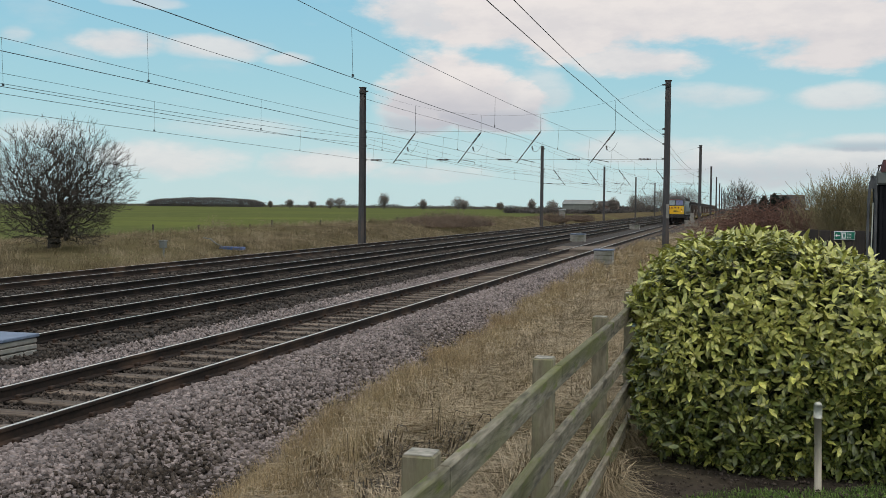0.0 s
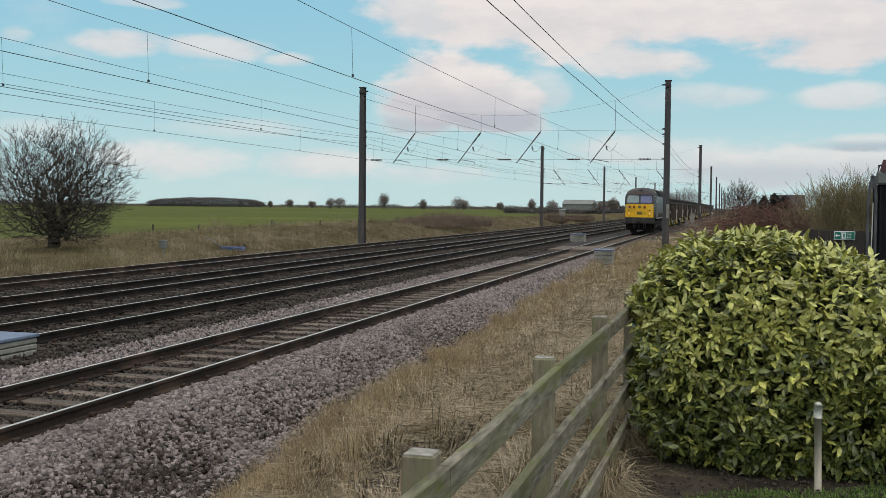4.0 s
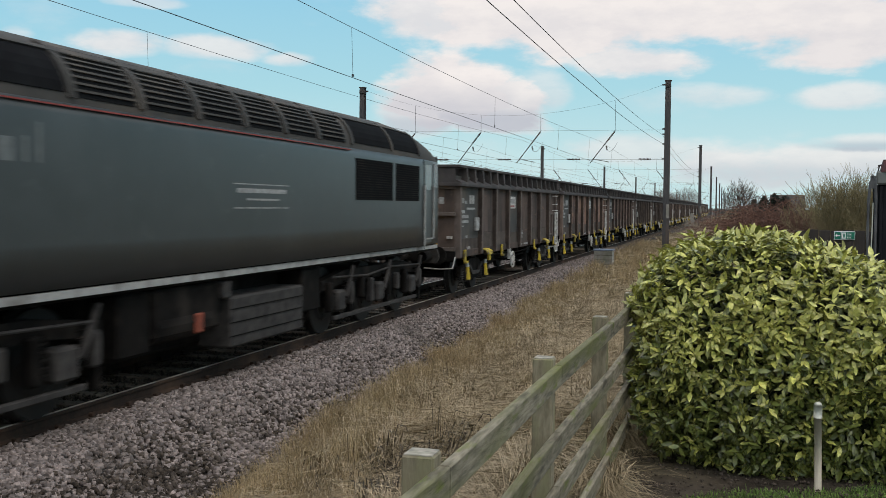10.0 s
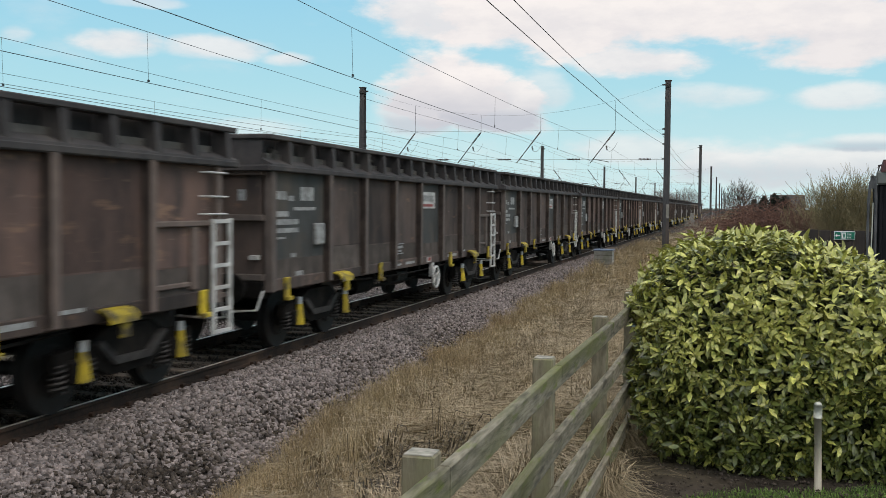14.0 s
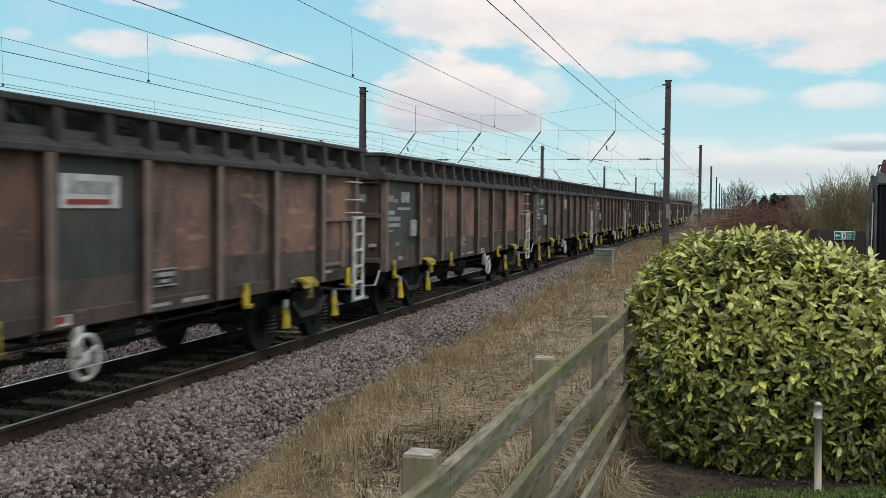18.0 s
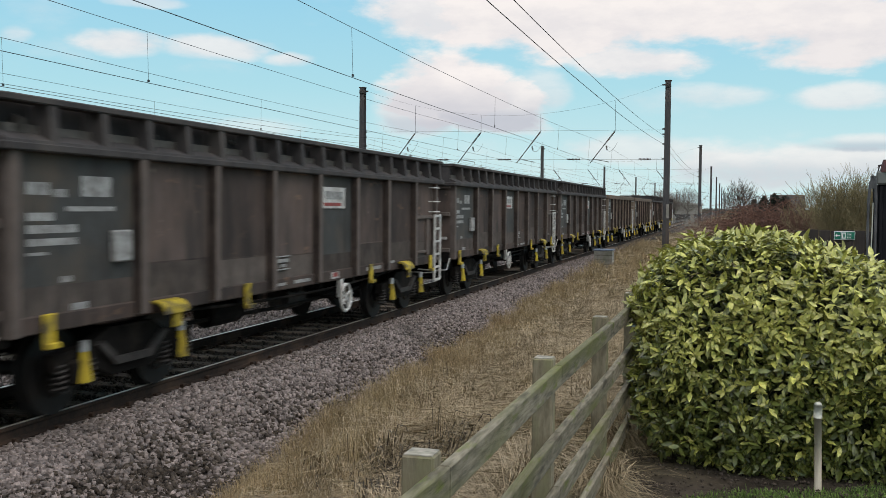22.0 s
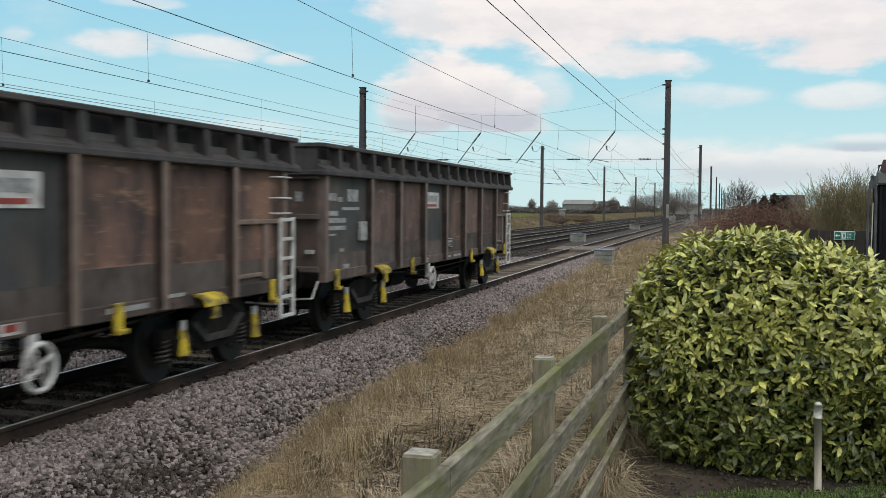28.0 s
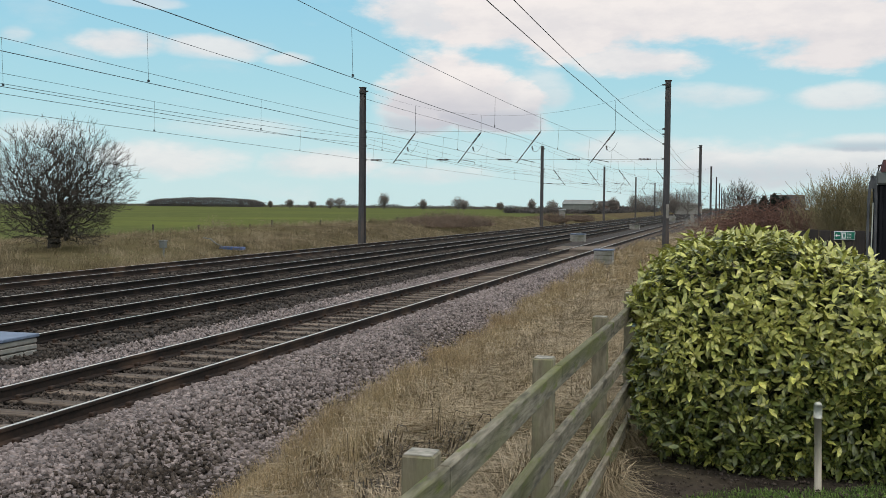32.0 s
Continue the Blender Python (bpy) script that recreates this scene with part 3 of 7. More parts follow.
# ---- garden fence ----
M["end_grain"] = material("weathered_end_grain", (0.36, 0.335, 0.28), (0.17, 0.16, 0.125), scale=24, rough=0.95, third=(0.10, 0.10, 0.075), third_scale=9, third_at=(0.5, 0.66))
FENCE_POSTS = ((6.66, 0.95), (6.707, 2.955), (6.714, 5.02), (6.745, 7.03), (6.755, 9.08), (6.77, 11.1))
def build_fence():
    f = thing("post_and_rail_fence", "weathered grey timber post and rail fence with green algae", "fence", (0, 0, 0))
    for x, y in FENCE_POSTS:
        p = part("post", box((x - 0.05, y - 0.048, -0.1), (x + 0.049, y + 0.048, 1.47), 0.006), M["post_wood"], f)
        part("end_grain", box((x - 0.045, y - 0.043, 1.468), (x + 0.044, y + 0.043, 1.474), 0.002), M["end_grain"], p, "pale weathered end grain")
    for z in (1.385, 1.055, 0.785, 0.50, 0.20):
        for (x0, y0), (x1, y1) in zip(FENCE_POSTS, FENCE_POSTS[1:]):
            bm = bmesh.new()
            vs = add_box(bm, (0, 0, 0), (1, 1, 1))
            for v in vs:
                q = v.co.y
                v.co = Vector((x0 + (x1 - x0) * q + 0.049 + v.co.x * 0.04, y0 + (y1 - y0) * q + 0.001 * (0.5 - q) * 4, z + (v.co.z - 0.5) * 0.10))
            bmesh.ops.bevel(bm, geom=bm.edges[:], offset=0.005, segments=1, affect="EDGES")
            part("rail", bm, M["fence_wood"], f)


build_fence()

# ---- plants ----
# Leaf tones: variegated young growth, with top light and inner shade painted in too.
M["leaf"] = material("mature_shaded_leaf", (0.155, 0.175, 0.040), (0.07, 0.088, 0.022), scale=14, rough=0.34, spec=0.5, islands=0.5, rough_spread=0.08)
M["young_lit_leaf"] = material("young_lit_variegated_leaf", (0.46, 0.45, 0.115), (0.205, 0.225, 0.048), scale=30, rough=0.36, spec=0.5, islands=0.4, rough_spread=0.08, third=(0.62, 0.58, 0.25), third_scale=24, third_at=(0.58, 0.72))
# the bush's inner shade, painted as one near-black colour
M["hedge_shade"] = material("hedge_inner_shade", (0.02, 0.026, 0.012), (0.012, 0.014, 0.008), scale=20, rough=0.95)
M["rust_grass"] = material("golden_brown_grass", (0.39, 0.305, 0.178), (0.24, 0.18, 0.10), scale=1.6, rough=0.9, spec=0.15, islands=0.4, third=(0.30, 0.205, 0.108), third_scale=0.5)
M["bank_grass"] = material("bank_grass", (0.35, 0.285, 0.185), (0.18, 0.142, 0.088), scale=0.5, rough=0.95, spec=0.1, islands=0.4, third=(0.125, 0.102, 0.055), third_scale=0.25, third_at=(0.45, 0.60))
M["bramble"] = material("bramble_stems", (0.16, 0.08, 0.056), (0.095, 0.05, 0.037), scale=2, rough=0.95, islands=0.4)
M["olive_twig"] = material("olive_willow_twigs", (0.235, 0.20, 0.105), (0.13, 0.11, 0.06), scale=2, rough=0.95, islands=0.4)
M["mound"] = material("olive_brown_stems", (0.19, 0.135, 0.095), (0.12, 0.086, 0.062), scale=2, rough=0.95, islands=0.4)
M["scrub"] = material("pale_russet_scrub", (0.30, 0.222, 0.165), (0.185, 0.136, 0.10), scale=1.5, rough=0.95, islands=0.4)
M["far_twig"] = material("far_bare_twigs", (0.17, 0.15, 0.13), (0.11, 0.096, 0.084), scale=1, rough=1.0, spec=0.0)
M["conifer"] = material("dark_conifer", (0.02, 0.03, 0.02), (0.012, 0.018, 0.012), scale=3, rough=0.95)

LEAF_V = np.array([(0, 0, 0), (-0.42, 0.33, 0.10), (0, 0.33, -0.02), (0.42, 0.33, 0.10), (-0.36, 0.66, 0.05), (0, 0.66, -0.05), (0.36, 0.66, 0.05), (0, 1.0, -0.16)])
LEAF_F = np.array([(0, 2, 1), (0, 3, 2), (1, 2, 5), (1, 5, 4), (2, 3, 6), (2, 6, 5), (4, 5, 7), (5, 6, 7)])


def turn_to(direction, up):
    """Rotation matrices (n, 3, 3) whose y axis is direction and whose z axis leans to up."""
    y = direction / np.linalg.norm(direction, axis=1, keepdims=True)
    x = np.cross(y, up)
    x /= np.maximum(np.linalg.norm(x, axis=1, keepdims=True), 1e-6)
    z = np.cross(x, y)
    return np.stack([x, y, z], -1)


def leaves_mesh(name, at, direction, up, length, width, mat):
    r = turn_to(direction, up)
    v = LEAF_V[None] * np.stack([width, length, width], -1)[:, None, :]
    v = np.einsum("nij,nkj->nki", r, v) + at[:, None, :]
    f = LEAF_F[None] + (np.arange(len(at)) * 8)[:, None, None]
    return arrays_mesh(name, v.reshape(-1, 3), f.reshape(-1, 3), mat)


HEDGE_C, HEDGE_H = np.array((8.23, 8.72, 1.06)), np.array((1.33, 1.15, 0.89))


def hedge_surface(n, rng, power=4.0):
    """Points and outward normals on the hedge's rounded block, with lumps."""
    d = rng.normal(size=(n, 3))
    d /= np.linalg.norm(d, axis=1, keepdims=True)
    k = (np.abs(d) ** power).sum(1) ** (-1 / power)
    q = d * k[:, None]
    nrm = np.sign(q) * np.abs(q) ** (power - 1) / HEDGE_H
    nrm /= np.linalg.norm(nrm, axis=1, keepdims=True)
    lump = np.array([noise.noise(Vector(v) * 2.6) for v in q]) * 0.10 + np.array([noise.noise(Vector(v) * 6.0) for v in q]) * 0.035
    p = HEDGE_C + q * HEDGE_H + nrm * lump[:, None]
    p[:, 2] -= np.clip(p[:, 0] - 7.95, 0, 2) * 0.27 * np.clip((p[:, 2] - 0.9) / 0.8, 0, 1)
    return p, nrm


def build_hedge():
    h = thing("laurel_bush", "dense clipped laurel bush with glossy green and pale yellow-green leaves", "bush", (0, 0, 0))
    rng = np.random.default_rng(11)
    # a solid core whose near-black colour stands for the shade inside
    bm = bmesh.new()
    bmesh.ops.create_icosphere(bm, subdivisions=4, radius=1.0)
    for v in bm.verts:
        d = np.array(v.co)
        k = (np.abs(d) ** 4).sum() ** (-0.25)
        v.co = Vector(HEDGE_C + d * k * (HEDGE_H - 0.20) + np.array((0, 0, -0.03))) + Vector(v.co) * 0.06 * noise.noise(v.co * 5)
    smooth(part("branch_mass", bm, M["hedge_shade"], h, "solid near-black core standing for the inner shade"))
    shoots, nrm = hedge_surface(18500, rng)
    seen = (nrm[:, 1] < 0.5) & (shoots[:, 2] > 0.24)
    shoots, nrm = shoots[seen], nrm[seen]
    at, way, ups, young = [], [], [], []
    for q, m in zip(shoots, nrm):
        axis = m + np.array((0, 0, 0.62)) + rng.normal(0, 0.45, 3)
        axis /= np.linalg.norm(axis)
        deep = rng.uniform(-0.15, 0.06)
        root = q + m * deep
        side = np.cross(axis, rng.normal(size=3))
        side /= np.linalg.norm(side)
        other = np.cross(axis, side)
        count = rng.integers(3, 6)
        # paler leaves higher and further out: partly young growth, partly light put in colour
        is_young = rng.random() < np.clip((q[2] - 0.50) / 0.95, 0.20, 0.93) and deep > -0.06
        for k in range(count):
            a = 2 * math.pi * rng.random()
            tilt = radians(rng.uniform(20, 95))
            d = axis * math.cos(tilt) + (side * math.cos(a) + other * math.sin(a)) * math.sin(tilt)
            at.append(root - axis * 0.09 * rng.random())
            way.append(d + np.array((0, 0, -0.30)))
            ups.append(axis)
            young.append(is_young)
    at, way, ups, young = np.array(at), np.array(way), np.array(ups), np.array(young)
    n = len(at)
    length = rng.uniform(0.050, 0.108, n)
    width = length * rng.uniform(0.37, 0.50, n)
    # the 300 leaves that stand out towards the viewer are pieces of their own
    score = -at[:, 1] + rng.uniform(0, 1.2, n)
    pick = np.zeros(n, bool)
    pick[np.argsort(-score)[:300]] = True
    for flag, mat in ((True, "young_lit_leaf"), (False, "leaf")):
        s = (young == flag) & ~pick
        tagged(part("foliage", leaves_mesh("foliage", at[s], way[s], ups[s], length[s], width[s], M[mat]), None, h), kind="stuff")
    one = {f: arrays_mesh("leaf", LEAF_V * np.array((0.4, 1, 0.4)), LEAF_F, M[m]) for f, m in ((True, "young_lit_leaf"), (False, "leaf"))}
    r = turn_to(way, ups)
    for i in np.flatnonzero(pick):
        o = new("leaf", one[bool(young[i])])
        o.parent = h
        m3 = Matrix([[float(c) for c in row] for row in r[i]])
        o.matrix_basis = Matrix.Translation(Vector(at[i])) @ m3.to_4x4() @ Matrix.Scale(float(length[i]), 4)
    bm = bmesh.new()
    for k in range(9):
        x, y = HEDGE_C[0] + rng.uniform(-0.9, 0.9), 7.75 + rng.uniform(0, 0.6)
        add_tube(bm, [(x, y, 0.2), (x + rng.uniform(-0.1, 0.1), y, 0.6), (x + rng.uniform(-0.2, 0.2), y + 0.1, 1.0)], 0.02, 5, 0.012)
    tagged(part("stem", bm, M["bark"], h), kind="stuff")


build_hedge()


def blades(name, label, mat, x, y, rng, length, width, lean=0.5, flow=(0.0, 0.0), z=None, category="grass", sink=0.02):
    """Grass: each blade a bent, tapering strip of three triangles."""
    n = len(x)
    z = np.array([ground_z(a, b) for a, b in zip(x, y)]) - sink if z is None else z
    ln = rng.uniform(length[0], length[1], n)
    a = rng.uniform(0, 2 * np.pi, n)
    out = np.stack([np.cos(a), np.sin(a)], -1) * rng.uniform(0.1, 1.0, n)[:, None] * lean + np.array(flow)
    face = rng.uniform(0, 2 * np.pi, n)
    w = (width * rng.uniform(0.6, 1.3, n) / 2)[:, None]
    side = np.stack([np.cos(face), np.sin(face), np.zeros(n)], -1)
    base = np.stack([x, y, z], -1)
    mag = np.linalg.norm(out, axis=1)
    rise = np.clip(1 - 0.45 * mag ** 1.5, 0.1, 1)
    mid = base + np.stack([out[:, 0] * ln * 0.35, out[:, 1] * ln * 0.35, ln * 0.62 * rise], -1)
    tip = base + np.stack([out[:, 0] * ln, out[:, 1] * ln, ln * rise * np.clip(1 - 0.55 * mag, 0.12, 1)], -1)
    v = np.stack([base - side * w, base + side * w, mid - side * w * 0.8, mid + side * w * 0.8, tip], 1)
    f = np.array([(0, 1, 3), (0, 3, 2), (2, 3, 4)])[None] + (np.arange(n) * 5)[:, None, None]
    return tagged(new(name, arrays_mesh(name, v.reshape(-1, 3), f.reshape(-1, 3), mat)), label, category, kind="stuff")


def tussocks(rng, centres, per, radius, lean):
    """Blade roots gathered in clumps, and the way each leans: all over to one side, and outwards."""
    n = len(centres) * per
    c = np.repeat(np.arange(len(centres)), per)
    a, q = rng.uniform(0, 2 * np.pi, n), rng.random(n) ** 0.6
    size = np.repeat(rng.uniform(0.6, 1.4, len(centres)), per) * radius
    off = np.stack([np.cos(a), np.sin(a)], -1) * (q * size)[:, None]
    heads = rng.uniform(0, 2 * np.pi, len(centres))
    fall = np.stack([np.cos(heads), np.sin(heads)], -1) * rng.uniform(0.3, 1.0, len(centres))[:, None] * lean
    return centres[c] + off, fall[c] + off / radius * 0.5


def matted(name, label, mat, x, y, rng, length, width):
    """Dead grass laid flat: long curved blades that follow swirling directions, in tufts that arch over one another."""
    n = len(x)
    z = np.array([ground_z(a, b) for a, b in zip(x, y)])
    turn = np.array([noise.noise((a * 0.8, b * 0.6, 1.0)) * 2.2 + noise.noise((a * 2.4, b * 1.6, 7.0)) * 1.2 for a, b in zip(x, y)]) - 0.15
    turn += rng.normal(0, 0.26, n) + np.where(rng.random(n) < 0.15, np.pi, 0.0)
    bend = rng.normal(0, 0.55, n)
    tuft = np.array([noise.noise((a * 2.0, b * 1.8, 9.0)) for a, b in zip(x, y)])
    ln = rng.uniform(length[0], length[1], n)
    high = np.clip(0.08 + 0.34 * tuft, 0.012, 0.36) * rng.uniform(0.4, 1.4, n)
    upright = rng.random(n) < 0.012
    high = np.where(upright, ln * 0.6, high)
    w = (width * rng.uniform(0.6, 1.4, n) / 2)[:, None]
    pts = []
    for q, up in ((0.0, -0.02), (0.35, 1.0), (0.7, 0.95), (1.0, 0.35)):
        a = turn + bend * q
        reach = ln * q * np.where(upright, 0.35, 1.0)
        pts.append(np.stack([x + np.cos(a) * reach, y + np.sin(a) * reach, z + (high * up if up > 0 else up)], -1))
    face = turn + np.pi / 2 + rng.normal(0, 0.3, n)
    side = np.stack([np.cos(face), np.sin(face), rng.normal(0, 0.5, n)], -1)
    v = np.stack([pts[0] - side * w, pts[0] + side * w, pts[1] - side * w, pts[1] + side * w, pts[2] - side * w * 0.7, pts[2] + side * w * 0.7, pts[3]], 1)
    f = np.array([(0, 1, 3), (0, 3, 2), (2, 3, 5), (2, 5, 4), (4, 5, 6)])[None] + (np.arange(n) * 7)[:, None, None]
    return tagged(new(name, arrays_mesh(name, v.reshape(-1, 3), f.reshape(-1, 3), mat)), label, "grass", kind="stuff")


def build_grass():
    rng = np.random.default_rng(21)
    n = 118000
    y = 6.4 + 26 * rng.random(n) ** 1.55
    toe = toe_x(y) + 0.1
    x = toe + (6.9 - toe) * rng.random(n)
    bare = np.exp(-((x - 4.62) / 0.42) ** 2 - ((y - 9.0) / 0.9) ** 2)
    k = rng.random(n) > bare * 1.1
    matted("dry_grass", "matted straw-coloured dry grass on the railway verge", M["grass"], x[k], y[k], rng, (0.28, 0.72), 0.0044)
    n = 2600
    x, y = rng.normal(4.62, 0.3, n), rng.normal(9.0, 0.7, n)
    matted("dead_litter", "dark dead roots and litter in a hollow of the grass", M["bark"], x, y, rng, (0.12, 0.4), 0.008)
    n = 1700
    y = 6.6 + 27 * rng.random(n) ** 1.35
    x = toe_x(y) + np.abs(rng.normal(0, 0.55, n)) - 0.08 + 0.40 * np.array([noise.noise((0.0, v * 0.9, 4.0)) for v in y])
    q, fall = tussocks(rng, np.stack([x, y], -1), 42, 0.16, 0.45)
    blades("tall_grass", "tall golden-brown dry grass along the ballast's edge", M["rust_grass"], q[:, 0], q[:, 1], rng, (0.16, 0.52), 0.0036, 0.4, fall)
    n = 500
    y = 32 + 40 * rng.random(n) ** 1.2
    x = toe_x(y) + 3.0 * rng.random(n) ** 1.5
    q, fall = tussocks(rng, np.stack([x, y], -1), 34, 0.22, 0.45)
    blades("verge_tall_grass", "tall golden-brown dry grass beside the far track", M["rust_grass"], q[:, 0], q[:, 1], rng, (0.2, 0.6), 0.008, 0.4, fall)
    n = 260
    x, y = rng.uniform(2.9, 6.4, n), 7 + 22 * rng.random(n) ** 1.2
    q, fall = tussocks(rng, np.stack([x, y], -1), 34, 0.15, 0.9)
    blades("grass_tuft", "loose straw-coloured tufts standing in the matted grass", M["grass"], q[:, 0], q[:, 1], rng, (0.18, 0.45), 0.0042, 0.6, fall)
    n = 9
    x, y = rng.uniform(2.7, 5.8, n), rng.uniform(6, 22, n)
    q, fall = tussocks(rng, np.stack([x, y], -1), 7, 0.12, 0.15)
    blades("dead_stalk", "thin dark dead weed stalks standing in the grass", M["bark"], q[:, 0], q[:, 1], rng, (0.35, 0.75), 0.006, 0.2, fall * 0.4)
    n = 22000
    y = 28 + 75 * rng.random(n) ** 1.3
    toe = toe_x(y)
    x = toe + (7.5 - toe) * rng.random(n)
    matted("verge_grass", "thick dry brown grass beside the far track", M["grass"], x, y, rng, (0.3, 0.8), 0.014)
    n = 2500
    y = 22 + 120 * rng.random(n) ** 1.3
    x = -14.9 - 20 * rng.random(n) ** 1.4
    q, fall = tussocks(rng, np.stack([x, y], -1), 44, 0.5, 1.0)
    blades("bank_grass", "rough dry grass and weeds on the far bank", M["bank_grass"], q[:, 0], q[:, 1], rng, (0.25, 0.80), 0.008, 0.6, fall)
    n = 32000
    x, y = rng.uniform(7.1, 9.7, n), rng.uniform(6.2, 8.1, n)
    edge = np.interp(x, (7.2, 7.35, 7.64, 8.32, 8.71, 10.4), (6.62, 6.95, 7.20, 7.42, 7.70, 8.2)) + 0.16 * (rng.random(n) - 0.5)
    k = (y < edge) & (x > 7.2)
    blades("lawn", "short green lawn at the garden's edge", M["lawn"], x[k], y[k], rng, (0.03, 0.08), 0.009, 0.7)
    n = 260
    x, y = rng.normal(4.95, 0.07, n), rng.normal(8.9, 0.09, n)
    blades("green_weed", "small green weed in the dry grass", M["lawn"], x, y, rng, (0.08, 0.2), 0.012, 0.7)


build_grass()


# ---- bare trees and shrubs ----
def segments_mesh(name, segs, mat, sides=3):
    """Twigs: tapering prisms from (start, end, radius, end radius)."""
    a = np.array([s[0] for s in segs])
    b = np.array([s[1] for s in segs])
    r0, r1 = np.array([s[2] for s in segs]), np.array([s[3] for s in segs])
    m = turn_to(b - a, np.tile(np.array((0.13, 0.31, 0.94)), (len(segs), 1)))
    ang = np.arange(sides) * 2 * np.pi / sides
    ring = np.stack([np.cos(ang), np.zeros(sides), np.sin(ang)], -1)
    va = np.einsum("nij,kj->nki", m, ring) * r0[:, None, None] + a[:, None]
    vb = np.einsum("nij,kj->nki", m, ring) * r1[:, None, None] + b[:, None]
    v = np.concatenate([va, vb], 1).reshape(-1, 3)
    q = np.array([(k, (k + 1) % sides, sides + (k + 1) % sides, sides + k) for k in range(sides)])
    f = (q[None] + (np.arange(len(segs)) * 2 * sides)[:, None, None]).reshape(-1, 4)
    return arrays_mesh(name, v, f, mat)


def grow(rng, at, way, length, radius, depth, segs, spread=32, up=0.12, split=(2, 4), shrink=0.74, push=(0, 0, 0), least=0.006, wobble=0.16):
    at, way = Vector(at), Vector(way).normalized()
    steps = 3
    for i in range(steps):
        way = (way + Vector((rng.gauss(0, wobble), rng.gauss(0, wobble), rng.gauss(0, wobble) + up)) + Vector(push) * 0.1).normalized()
        end = at + way * length / steps
        r0, r1 = radius * (1 - 0.3 * i / steps), radius * (1 - 0.3 * (i + 1) / steps)
        segs.append((tuple(at), tuple(end), max(r0, least), max(r1, least)))
        if depth > 1 and i < steps - 1 and rng.random() < 0.55:
            d = way.copy()
            d.rotate(Euler((radians(rng.uniform(-60, 60)), radians(rng.uniform(-60, 60)), rng.uniform(0, 6))))
            grow(rng, end, d, length * 0.55, radius * 0.42, depth - 2, segs, spread, up, split, shrink, push, least, wobble)
        at = end
    if depth <= 0:
        return
    for _ in range(rng.randint(*split)):
        d = way.copy()
        side = way.cross(Vector((rng.gauss(0, 1), rng.gauss(0, 1), rng.gauss(0, 1)))).normalized()
        d.rotate(Matrix.Rotation(radians(rng.uniform(0.45, 1.25) * spread), 3, side))
        grow(rng, at, d, length * shrink * rng.uniform(0.75, 1.15), radius * 0.62, depth - 1, segs, spread, up, split, shrink, push, least, wobble)


def bare_tree(name, label, at, height, spread, stems, depth, seed, mats=("bark", "twig"), least=0.006, radius=0.12, push=(0, 0, 0), up=0.1, group="", category="tree", split=(2, 4), lean=0.6):
    rng = random.Random(seed)
    t = thing(name, label, category, at, group)
    segs = []
    for k in range(stems):
        a = 2 * math.pi * k / stems + rng.uniform(-0.4, 0.4)
        w = Vector((math.cos(a) * lean, math.sin(a) * lean, 1.0)) if stems > 1 else Vector((0.03, 0, 1))
        grow(rng, (0.12 * math.cos(a) * (stems > 1), 0.12 * math.sin(a) * (stems > 1), -0.1), w, 1.0, radius, depth, segs, spread, up, split, 0.78, push, least)
    top = max(s[1][2] for s in segs)
    f = height / top
    segs = [(tuple(c * f for c in a), tuple(c * f for c in b), r0, r1) for a, b, r0, r1 in segs]
    cut = radius * 0.30
    trunk = [s for s in segs if s[2] > cut]
    twigs = [s for s in segs if s[2] <= cut]
    part("trunk", segments_mesh("trunk", trunk, M[mats[0]], 6), None, t)
    part("crown", segments_mesh("crown", twigs, M[mats[1]], 3), None, t)
    return t


